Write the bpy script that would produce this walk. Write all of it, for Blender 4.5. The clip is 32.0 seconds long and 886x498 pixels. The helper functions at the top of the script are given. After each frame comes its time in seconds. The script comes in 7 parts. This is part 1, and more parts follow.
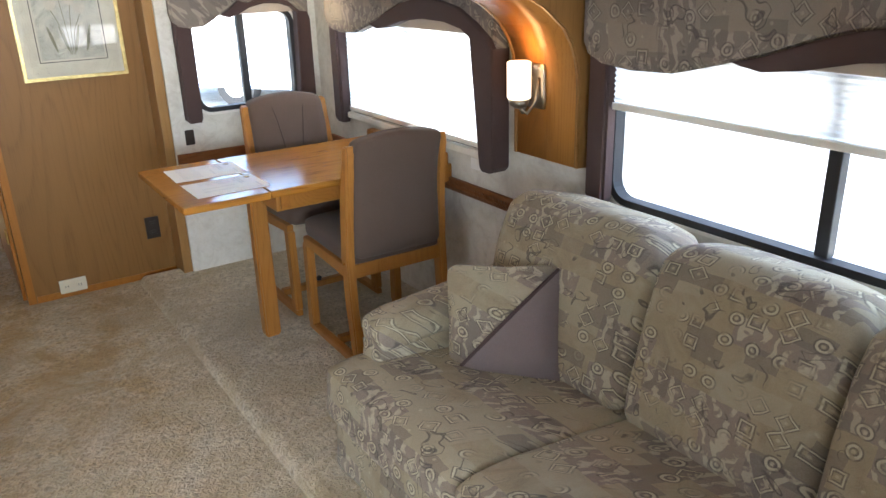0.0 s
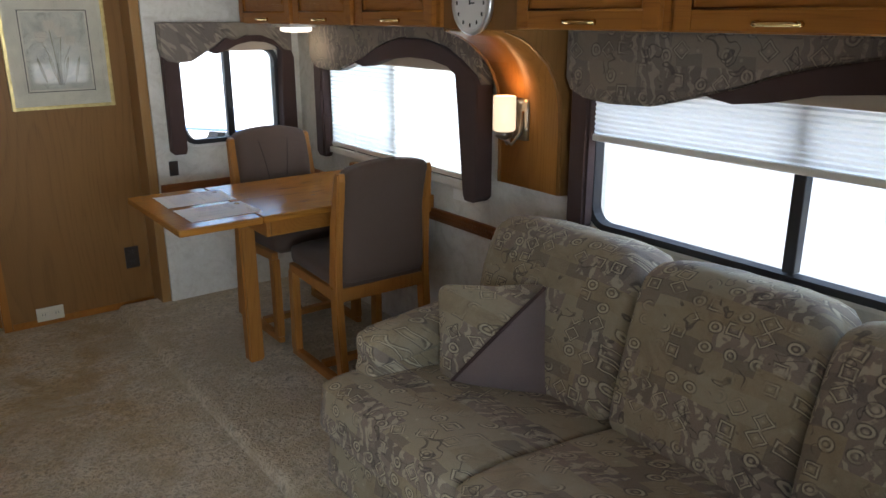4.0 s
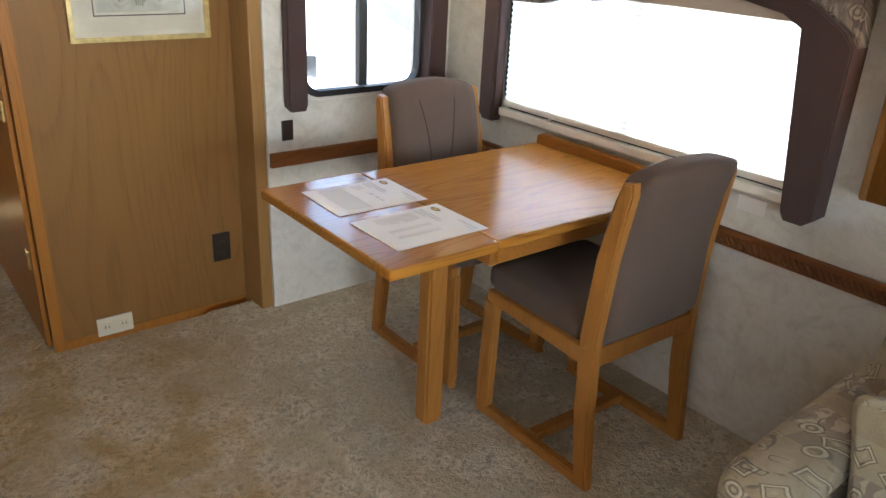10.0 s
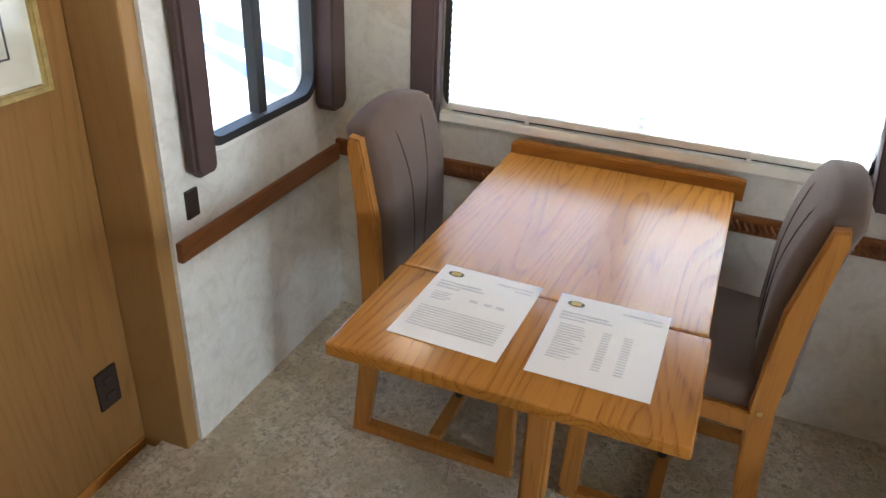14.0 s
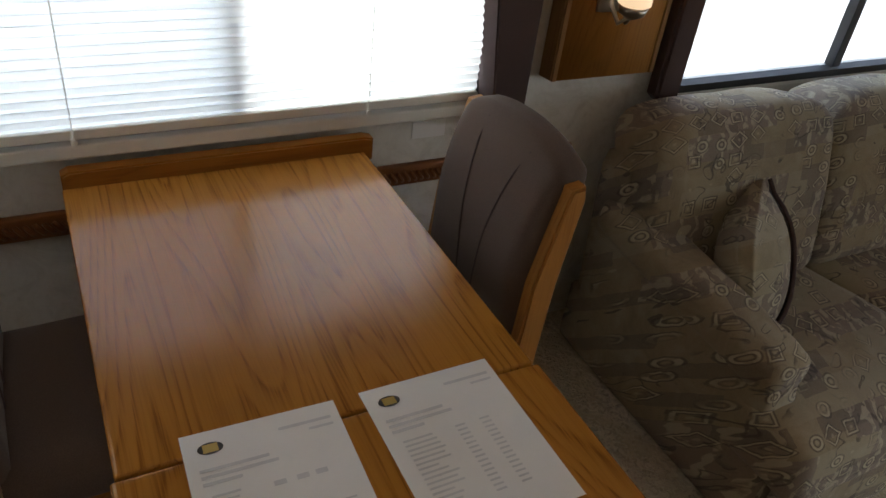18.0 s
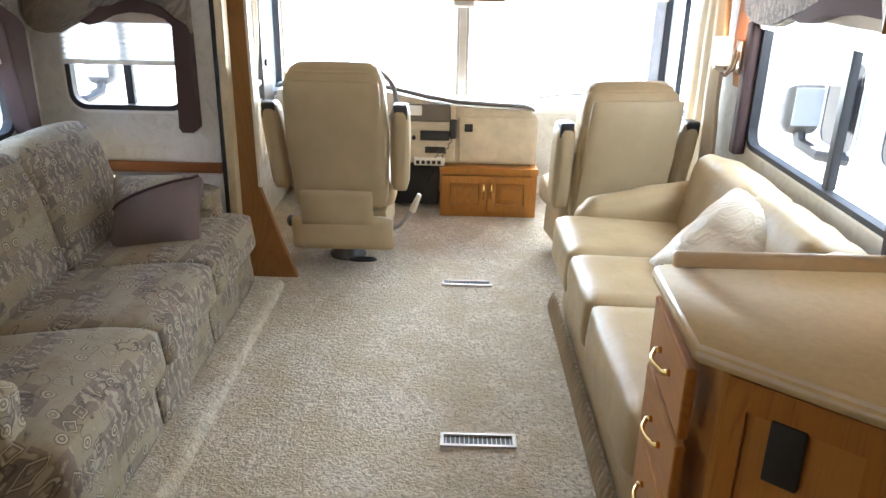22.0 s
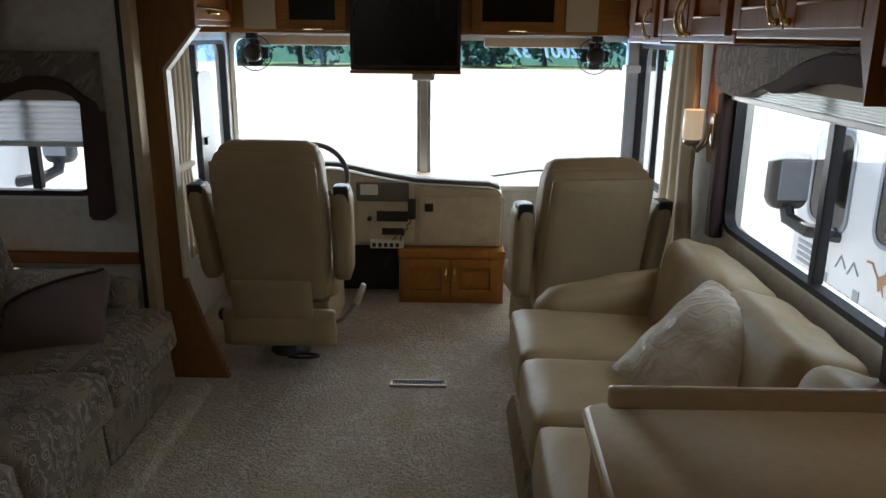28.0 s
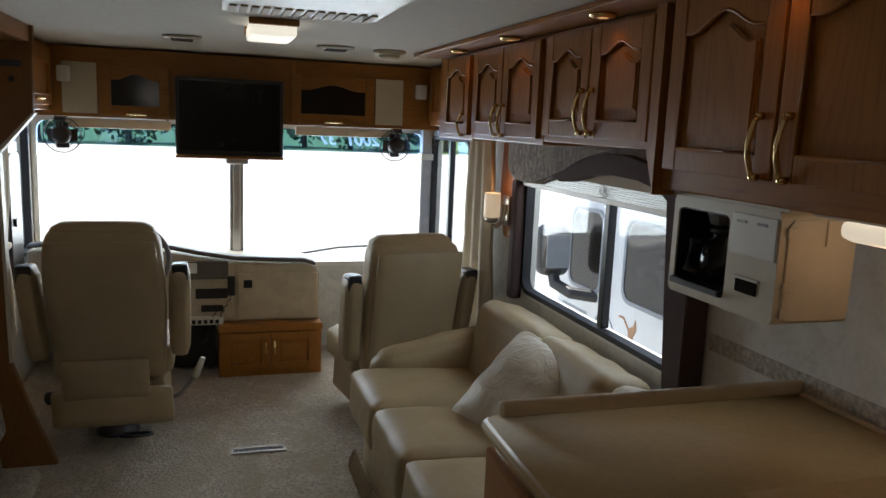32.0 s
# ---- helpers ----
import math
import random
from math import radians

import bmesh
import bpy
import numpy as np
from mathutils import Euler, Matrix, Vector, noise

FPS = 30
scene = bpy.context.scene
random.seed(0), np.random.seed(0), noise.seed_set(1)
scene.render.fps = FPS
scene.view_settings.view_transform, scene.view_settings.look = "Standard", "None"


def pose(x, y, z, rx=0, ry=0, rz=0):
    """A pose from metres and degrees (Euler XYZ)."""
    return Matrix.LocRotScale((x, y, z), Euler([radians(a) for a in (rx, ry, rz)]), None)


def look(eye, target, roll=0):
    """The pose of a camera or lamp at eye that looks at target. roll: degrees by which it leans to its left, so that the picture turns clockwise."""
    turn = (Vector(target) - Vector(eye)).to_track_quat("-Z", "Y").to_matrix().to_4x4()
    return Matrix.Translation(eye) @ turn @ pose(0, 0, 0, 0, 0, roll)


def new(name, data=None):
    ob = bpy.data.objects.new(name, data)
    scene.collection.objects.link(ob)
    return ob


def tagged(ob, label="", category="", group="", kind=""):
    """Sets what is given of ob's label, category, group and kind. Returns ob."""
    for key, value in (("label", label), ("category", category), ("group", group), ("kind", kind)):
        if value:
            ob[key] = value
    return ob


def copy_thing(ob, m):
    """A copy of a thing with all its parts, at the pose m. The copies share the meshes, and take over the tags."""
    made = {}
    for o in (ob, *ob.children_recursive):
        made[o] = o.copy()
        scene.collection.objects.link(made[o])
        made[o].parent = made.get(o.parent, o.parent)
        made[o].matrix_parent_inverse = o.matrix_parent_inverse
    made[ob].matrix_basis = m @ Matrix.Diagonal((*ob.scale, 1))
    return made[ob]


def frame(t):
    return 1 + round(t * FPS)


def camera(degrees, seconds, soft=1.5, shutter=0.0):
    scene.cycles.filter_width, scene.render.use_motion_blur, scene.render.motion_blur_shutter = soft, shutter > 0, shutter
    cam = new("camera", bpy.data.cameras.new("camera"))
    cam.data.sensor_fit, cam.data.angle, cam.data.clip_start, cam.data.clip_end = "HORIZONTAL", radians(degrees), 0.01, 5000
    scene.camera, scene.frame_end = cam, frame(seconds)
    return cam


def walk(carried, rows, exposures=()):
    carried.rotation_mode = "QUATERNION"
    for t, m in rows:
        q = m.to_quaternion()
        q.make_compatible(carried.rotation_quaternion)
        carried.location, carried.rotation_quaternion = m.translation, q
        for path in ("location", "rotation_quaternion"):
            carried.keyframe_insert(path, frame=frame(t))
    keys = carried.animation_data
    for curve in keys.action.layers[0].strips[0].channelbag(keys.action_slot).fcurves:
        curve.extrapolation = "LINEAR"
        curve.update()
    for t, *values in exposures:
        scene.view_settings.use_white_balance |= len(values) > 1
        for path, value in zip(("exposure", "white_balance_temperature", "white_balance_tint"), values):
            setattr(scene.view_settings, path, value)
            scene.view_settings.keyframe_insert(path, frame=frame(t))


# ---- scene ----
cam = camera(60.2, 32.0)
PATH = [
    (0, (0.505, -0.267, 1.535), (1.529, 1.298, 0.828), -1.7),
    (0.5, (0.467, -0.303, 1.479), (1.498, 1.255, 0.765), -1.2),
    (1, (0.408, -0.373, 1.434), (1.396, 1.199, 0.690), -1.0),
    (1.5, (0.316, -0.432, 1.478), (1.363, 1.085, 0.704), -0.5),
    (2, (0.265, -0.422, 1.514), (1.415, 1.042, 0.782), 0.6),
    (2.5, (0.257, -0.441, 1.525), (1.480, 1.008, 0.889), 0.7),
    (3, (0.271, -0.491, 1.532), (1.548, 0.957, 1.010), 0.8),
    (3.5, (0.343, -0.533, 1.561), (1.605, 0.926, 1.035), 0.3),
    (4, (0.330, -0.319, 1.492), (1.474, 1.212, 0.904), -0.1),
    (4.5, (0.325, -0.145, 1.512), (1.455, 1.399, 0.928), -0.4),
    (6.5, (0.183, 0.178, 1.500), (1.398, 1.661, 0.930), 2.2),
    (7, (0.242, 0.329, 1.508), (1.331, 1.892, 0.900), 2.1),
    (7.5, (0.291, 0.476, 1.511), (1.199, 2.128, 0.841), 1.6),
    (8, (0.310, 0.579, 1.469), (1.032, 2.300, 0.749), 1.4),
    (8.5, (0.351, 0.721, 1.486), (1.161, 2.371, 0.698), 2.2),
    (9, (0.252, 0.825, 1.469), (1.281, 2.345, 0.675), 3.9),
    (9.5, (0.252, 0.932, 1.464), (1.374, 2.388, 0.678), 3.7),
    (10, (0.275, 1.076, 1.463), (1.431, 2.508, 0.681), 2.9),
    (10.5, (0.331, 1.219, 1.506), (1.485, 2.632, 0.686), 1.2),
    (11, (0.306, 1.383, 1.502), (1.525, 2.738, 0.679), 1.0),
    (11.5, (0.250, 1.534, 1.529), (1.579, 2.767, 0.684), 1.2),
    (12, (0.255, 1.656, 1.524), (1.664, 2.786, 0.664), 0.7),
    (12.5, (0.311, 1.822, 1.528), (1.748, 2.863, 0.606), -0.7),
    (13, (0.336, 1.970, 1.545), (1.776, 2.926, 0.540), -1.7),
    (13.5, (0.227, 2.177, 1.557), (1.762, 2.951, 0.534), 0.4),
    (14, (0.171, 2.373, 1.566), (1.811, 3.008, 0.613), 2.5),
    (14.5, (0.292, 2.537, 1.574), (1.965, 3.252, 0.744), 1.8),
    (16.5, (0.452, 2.936, 1.551), (2.352, 2.660, 0.989), 6.8),
    (17, (0.654, 2.913, 1.542), (2.456, 2.470, 0.795), 6.7),
    (17.5, (0.676, 2.852, 1.525), (2.358, 2.355, 0.563), 4.5),
    (17.7, (0.712, 2.893, 1.541), (2.333, 2.337, 0.510), 5.9),
    (18, (0.755, 2.949, 1.587), (2.171, 2.105, 0.456), 7.7),
    (18.4, (0.796, 2.996, 1.531), (2.002, 1.776, 0.503), 8.5),
    (18.5, (0.787, 3.012, 1.506), (1.911, 1.733, 0.457), 8.3),
    (19, (0.668, 3.008, 1.507), (1.417, 1.435, 0.526), 7.6),
    (19.5, (0.492, 2.903, 1.517), (1.032, 1.211, 0.597), 6.0),
    (20, (0.379, 2.891, 1.536), (0.781, 1.134, 0.669), 5.2),
    (20.5, (0.348, 2.943, 1.522), (0.673, 1.156, 0.685), 3.9),
    (21, (0.422, 3.080, 1.490), (0.571, 1.247, 0.705), 3.9),
    (21.5, (0.417, 3.173, 1.507), (0.474, 1.325, 0.746), 2.8),
    (22, (0.380, 3.194, 1.534), (0.400, 1.325, 0.821), 1.2),
    (22.5, (0.374, 3.196, 1.544), (0.357, 1.300, 0.907), 0.3),
    (23, (0.386, 3.185, 1.551), (0.331, 1.263, 0.999), -0.3),
    (23.5, (0.392, 3.179, 1.558), (0.300, 1.243, 1.064), -0.4),
    (24, (0.397, 3.173, 1.563), (0.264, 1.230, 1.108), -0.1),
    (24.5, (0.400, 3.169, 1.569), (0.230, 1.223, 1.138), 0.1),
    (25, (0.399, 3.164, 1.569), (0.192, 1.217, 1.159), 0.3),
    (25.5, (0.388, 3.139, 1.554), (0.156, 1.192, 1.163), 0.5),
    (27.5, (0.204, 2.874, 1.506), (0.102, 0.940, 1.007), 0.5),
    (28, (0.155, 2.790, 1.507), (0.177, 0.864, 0.967), 0.6),
    (28.5, (0.203, 2.862, 1.476), (0.286, 0.936, 0.945), 1.7),
    (29, (0.406, 2.969, 1.494), (0.345, 1.036, 0.987), 2.2),
    (29.5, (0.519, 3.064, 1.527), (0.248, 1.139, 1.056), 2.5),
    (30, (0.509, 3.110, 1.547), (0.153, 1.187, 1.127), 2.3),
    (30.5, (0.536, 3.115, 1.549), (0.140, 1.190, 1.178), 2.2),
    (31, (0.530, 3.125, 1.535), (0.123, 1.194, 1.205), 2.2),
    (31.5, (0.552, 3.133, 1.551), (0.076, 1.217, 1.228), 2.1),
    (32, (0.514, 3.134, 1.550), (-0.074, 1.250, 1.226), 2.4),
]
EXPOSURES = [(0, 3.6, 6300, 10), (0.5, 3.45, 6200, 10), (1, 3.15, 6200, 9), (1.5, 3.35, 6300, 10), (2, 3.55, 6400, 10), (2.5, 2.8, 6400, 10), (3, 2.5, 6300, 10), (4, 2.45, 6300, 10), (6.5, 2.1, 6400, 10), (7, 2.28, 6600, 10), (7.5, 2.6, 6700, 10),
             (8, 3.2, 6950, 10), (9, 3.48, 6850, 10), (11, 3.45, 6300, 9), (13, 3.35, 6200, 8), (14, 3.68, 6200, 9), (14.5, 3.17, 6200, 10), (16.5, 1.9, 6500, 10), (17, 1.9, 6500, 10), (18, 2.12, 6800, 11),
             (18.4, 3.2, 6100, 10), (19, 3.85, 6000, 9), (20, 3.7, 6000, 9), (21, 3.52, 6100, 10), (21.5, 3.55, 6100, 10), (22.5, 3.37, 6100, 10), (23, 2.68, 6200, 10), (24, 1.85, 6200, 10), (25.5, 1.27, 6200, 10), (28, 0.97, 6350, 10), (32, 1.03, 6400, 10)]
walk(cam, [(t, look(eye, target, roll)) for t, eye, target, roll in PATH], EXPOSURES)

# ---- light ----
world = bpy.data.worlds.new("sky")
scene.world = world
world.use_nodes = True
wn = world.node_tree.nodes
sky = wn.new("ShaderNodeTexSky")
sky.sky_type = 'NISHITA'
sky.sun_disc = False
sky.sun_elevation = radians(77)
sky.sun_rotation = radians(186)
world.node_tree.links.new(sky.outputs[0], wn["Background"].inputs[0])
wn["Background"].inputs[1].default_value = 0.15
sun_data = bpy.data.lights.new("sun", 'SUN')
sun_data.energy = 5.0
sun_data.angle = radians(0.5)
sun_data.color = (1.0, 0.95, 0.88)
sun = new("sun", sun_data)
sun.matrix_world = look((0, 0, 30), (0.6, 5.6, 5.0))


def daylight(eye, target, width, height, watts):
    """The sky's light entering by a window opening."""
    d = bpy.data.lights.new("daylight", 'AREA')
    d.shape, d.size, d.size_y, d.energy, d.color = 'RECTANGLE', width, height, watts, (0.89, 0.96, 1.0)
    o = new("daylight", d)
    o.matrix_world = look(eye, target)
    return o


daylight((0.285, -2.42, 1.05), (0.285, -0.6, 0.10), 2.44, 0.86, 27.0)      # windscreen
daylight((2.36, 2.625, 1.07), (0.0, 2.625, 1.0), 1.19, 0.46, 1.5)        # behind the lowered shade
daylight((-1.25, 0.42, 1.47), (1.2, 1.5, 0.2), 1.3, 0.42, 4.0)            # sky over the passenger side window
daylight((2.62, 0.80, 1.75), (0.9, 0.80, 0.1), 1.4, 0.5, 1.3)             # sky over the sofa window
daylight((1.85, 3.98, 1.70), (1.5, 2.4, 0.2), 0.55, 0.4, 0.22)             # sky over the small rear window


# ---- materials ----
def nodes(name, rough=0.5, metal=0.0, color=(0.5, 0.5, 0.5), spec=0.5):
    m = bpy.data.materials.new(name)
    m.use_nodes = True
    b = m.node_tree.nodes["Principled BSDF"]
    b.inputs["Roughness"].default_value = rough
    b.inputs["Metallic"].default_value = metal
    b.inputs["Base Color"].default_value = (*color, 1)
    b.inputs["Specular IOR Level"].default_value = spec
    return m, m.node_tree, b


def add(nt, kind, **values):
    n = nt.nodes.new(kind)
    for key, value in values.items():
        n.inputs[key.replace("_", " ")].default_value = value
    return n


def coords(nt, scale=(1, 1, 1), turn=(0, 0, 0)):
    c = nt.nodes.new("ShaderNodeTexCoord")
    mp = nt.nodes.new("ShaderNodeMapping")
    mp.inputs["Scale"].default_value = scale
    mp.inputs["Rotation"].default_value = turn
    nt.links.new(c.outputs["Object"], mp.inputs["Vector"])
    return mp.outputs[0]


def ramp(nt, fac, stops):
    r = nt.nodes.new("ShaderNodeValToRGB")
    el = r.color_ramp.elements
    while len(el) < len(stops):
        el.new(0.5)
    for e, (p, c) in zip(el, stops):
        e.position = p
        e.color = (*c, 1)
    nt.links.new(fac, r.inputs[0])
    return r.outputs[0]


def mixed(nt, fac, a, b, kind='MIX'):
    m = nt.nodes.new("ShaderNodeMix")
    m.data_type = 'RGBA'
    m.blend_type = kind
    for value, slot in ((fac, 0), (a, 6), (b, 7)):
        if isinstance(value, (int, float)):
            m.inputs[slot].default_value = value
        elif isinstance(value, tuple):
            m.inputs[slot].default_value = (*value, 1)
        else:
            nt.links.new(value, m.inputs[slot])
    return m.outputs[2]


def noise_tex(nt, vec, scale, detail=4.0, rough=0.55, distortion=0.0):
    n = add(nt, "ShaderNodeTexNoise", Scale=scale, Detail=detail, Roughness=rough, Distortion=distortion)
    nt.links.new(vec, n.inputs["Vector"])
    return n.outputs["Fac"]


def bump(nt, b, height, strength=0.3, distance=0.002):
    n = add(nt, "ShaderNodeBump", Strength=strength, Distance=distance)
    nt.links.new(height, n.inputs["Height"])
    nt.links.new(n.outputs[0], b.inputs["Normal"])


def plain(name, color, rough=0.5, metal=0.0, vary=0.12, scale=14.0, relief=0.08, spec=0.5):
    """A painted, moulded or cast surface with slight mottling at two scales."""
    m, nt, b = nodes(name, rough, metal, color, spec)
    v = coords(nt)
    f = noise_tex(nt, v, scale, 5)
    dark = tuple(c * (1 - vary) for c in color)
    light = tuple(min(1, c * (1 + vary)) for c in color)
    nt.links.new(ramp(nt, f, [(0.3, dark), (0.7, light)]), b.inputs["Base Color"])
    bump(nt, b, noise_tex(nt, v, scale * 22, 3), relief, 0.001)
    return m


def wood(name, light, dark, grain='Z', rough=0.3, figure=0.8, fine=1.0, strong=0.55, stretch=0.16):
    """Oak: long pores along the grain, cathedral figure as contour lines of a stretched field, and slow shifts of tone."""
    m, nt, b = nodes(name, rough, 0, light, 0.22 if rough > 0.26 else 0.5)
    k = 'XYZ'.index(grain)

    def along(ratio):
        return tuple(ratio if i == k else 1.0 for i in range(3))

    info = nt.nodes.new("ShaderNodeObjectInfo")
    shift = nt.nodes.new("ShaderNodeMath")
    shift.operation = 'MULTIPLY'
    shift.inputs[1].default_value = 30.0
    nt.links.new(info.outputs["Random"], shift.inputs[0])

    def field(ratio):
        mp = nt.nodes.new("ShaderNodeMapping")
        c = nt.nodes.new("ShaderNodeTexCoord")
        mp.inputs["Scale"].default_value = along(ratio)
        nt.links.new(c.outputs["Object"], mp.inputs["Vector"])
        nt.links.new(shift.outputs[0], mp.inputs["Location"])
        return mp.outputs[0]

    rings = noise_tex(nt, field(stretch), 5.0 * figure, 1.0, 0.4, 0.25)
    many = nt.nodes.new("ShaderNodeMath")
    many.operation = 'MULTIPLY'
    many.inputs[1].default_value = 26.0
    nt.links.new(rings, many.inputs[0])
    saw = nt.nodes.new("ShaderNodeMath")
    saw.operation = 'FRACT'
    nt.links.new(many.outputs[0], saw.inputs[0])
    pores = noise_tex(nt, field(0.02), 260 * fine, 3, 0.6)
    tone = noise_tex(nt, field(0.2), 3.0, 3)
    mid = tuple((a * 0.6 + c * 0.4) for a, c in zip(light, dark))
    early = ramp(nt, saw.outputs[0], [(0.0, (1, 1, 1)), (0.12, (0.55, 0.55, 0.55)), (0.42, (0, 0, 0)), (0.88, (0, 0, 0)), (1.0, (1, 1, 1))])
    open_pores = ramp(nt, pores, [(0.40, (1, 1, 1)), (0.58, (0.25, 0.25, 0.25))])
    c1 = mixed(nt, ramp(nt, tone, [(0.3, (0.5, 0.5, 0.5)), (0.7, (0, 0, 0))]), light, mid)
    c2 = mixed(nt, ramp(nt, pores, [(0.36, (0.55, 0.55, 0.55)), (0.52, (0, 0, 0))]), c1, mid)
    lines = mixed(nt, 1.0, mixed(nt, 1.0, early, open_pores, 'MULTIPLY'), (strong, strong, strong), 'MULTIPLY')
    nt.links.new(mixed(nt, lines, c2, dark), b.inputs["Base Color"])
    bump(nt, b, pores, 0.1, 0.0006)
    return m


oak_wall = wood("oak_panelling", (0.255, 0.128, 0.040), (0.16, 0.075, 0.022), 'Z', 0.42, 0.55, 1.0, 0.55)
oak_door = wood("oak_cabinet", (0.375, 0.153, 0.030), (0.19, 0.068, 0.014), 'Z', 0.32)
oak_rail = wood("oak_cabinet_rail", (0.375, 0.152, 0.029), (0.195, 0.069, 0.015), 'Y', 0.32)
oak_table = wood("oak_table_top", (0.46, 0.195, 0.032), (0.165, 0.058, 0.011), 'X', 0.2, 1.1, 1.0, 0.8, 0.12)
oak_leg = wood("oak_furniture", (0.41, 0.18, 0.042), (0.24, 0.095, 0.022), 'Z', 0.3)
oak_post = wood("oak_post", (0.33, 0.185, 0.066), (0.24, 0.125, 0.042), 'Z', 0.4, 0.5, 1.0, 0.35)
oak_front = wood("oak_front_cabinet", (0.31, 0.138, 0.036), (0.18, 0.07, 0.018), 'X', 0.32)
rail_wood = wood("stained_chair_rail", (0.22, 0.085, 0.03), (0.11, 0.04, 0.015), 'X', 0.35)
rail_wood_y = wood("stained_chair_rail_side", (0.22, 0.085, 0.03), (0.11, 0.04, 0.015), 'Y', 0.35)


def carpet_mat(name, a, b_):
    """Cut pile: tufts about a centimetre across, the shade between them painted into the colour, with trodden and
    soiled patches.
    """
    m, nt, b = nodes(name, 0.95, 0, a, 0.1)
    v = coords(nt)
    fine = noise_tex(nt, v, 380, 2, 0.7)
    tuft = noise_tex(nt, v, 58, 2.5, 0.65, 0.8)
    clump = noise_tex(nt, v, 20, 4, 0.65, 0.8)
    tread = noise_tex(nt, v, 4.5, 6, 0.68, 0.6)
    pit_shade = tuple(x * 0.42 for x in b_)
    c = mixed(nt, ramp(nt, fine, [(0.3, (0, 0, 0)), (0.7, (1, 1, 1))]), b_, a)
    # shade in the hollows between tufts, put into the colour as a dark tone
    c = mixed(nt, ramp(nt, tuft, [(0.35, (0.8, 0.8, 0.8)), (0.53, (0, 0, 0))]), c, pit_shade)
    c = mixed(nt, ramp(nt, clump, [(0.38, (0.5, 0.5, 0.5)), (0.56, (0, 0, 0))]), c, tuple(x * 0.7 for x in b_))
    c = mixed(nt, ramp(nt, tread, [(0.42, (0, 0, 0)), (0.58, (0.7, 0.7, 0.7))]), c, tuple(x * y for x, y in zip(b_, (0.76, 0.72, 0.62))))
    # brown foot traffic soil that thickens from the middle of the coach towards the hallway
    sep = nt.nodes.new("ShaderNodeSeparateXYZ")
    nt.links.new(v, sep.inputs[0])
    depth = add(nt, "ShaderNodeMapRange")
    depth.inputs["From Min"].default_value, depth.inputs["From Max"].default_value = 1.2, 2.6
    nt.links.new(sep.outputs[1], depth.inputs[0])
    patch = ramp(nt, noise_tex(nt, v, 4.2, 6, 0.66, 0.9), [(0.38, (0.15, 0.15, 0.15)), (0.6, (1, 1, 1))])
    aisle = add(nt, "ShaderNodeMapRange")
    aisle.inputs["From Min"].default_value, aisle.inputs["From Max"].default_value = 1.35, 0.95
    nt.links.new(sep.outputs[0], aisle.inputs[0])
    patch = mixed(nt, 1.0, patch, aisle.outputs[0], 'MULTIPLY')
    c = mixed(nt, mixed(nt, 1.0, patch, depth.outputs[0], 'MULTIPLY'), c, mixed(nt, 1.0, c, (0.80, 0.67, 0.48), 'MULTIPLY'))
    nt.links.new(c, b.inputs["Base Color"])
    bump(nt, b, tuft, 1.0, 0.018)
    b.inputs["Sheen Weight"].default_value = 0.15
    return m


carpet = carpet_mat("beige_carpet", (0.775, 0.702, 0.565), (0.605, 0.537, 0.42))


def wall_vinyl():
    m, nt, b = nodes("mottled_wall_vinyl", 0.7, 0, (0.62, 0.6, 0.55), 0.3)
    v = coords(nt)
    f = noise_tex(nt, v, 9, 7, 0.7, 1.5)
    g = noise_tex(nt, v, 60, 4, 0.6)
    c = ramp(nt, f, [(0.3, (0.56, 0.53, 0.47)), (0.5, (0.68, 0.66, 0.6)), (0.75, (0.76, 0.745, 0.7))])
    nt.links.new(mixed(nt, ramp(nt, g, [(0.5, (0, 0, 0)), (0.9, (0.5, 0.5, 0.5))]), c, (0.5, 0.47, 0.42)), b.inputs["Base Color"])
    bump(nt, b, g, 0.25, 0.0015)
    return m


vinyl = wall_vinyl()


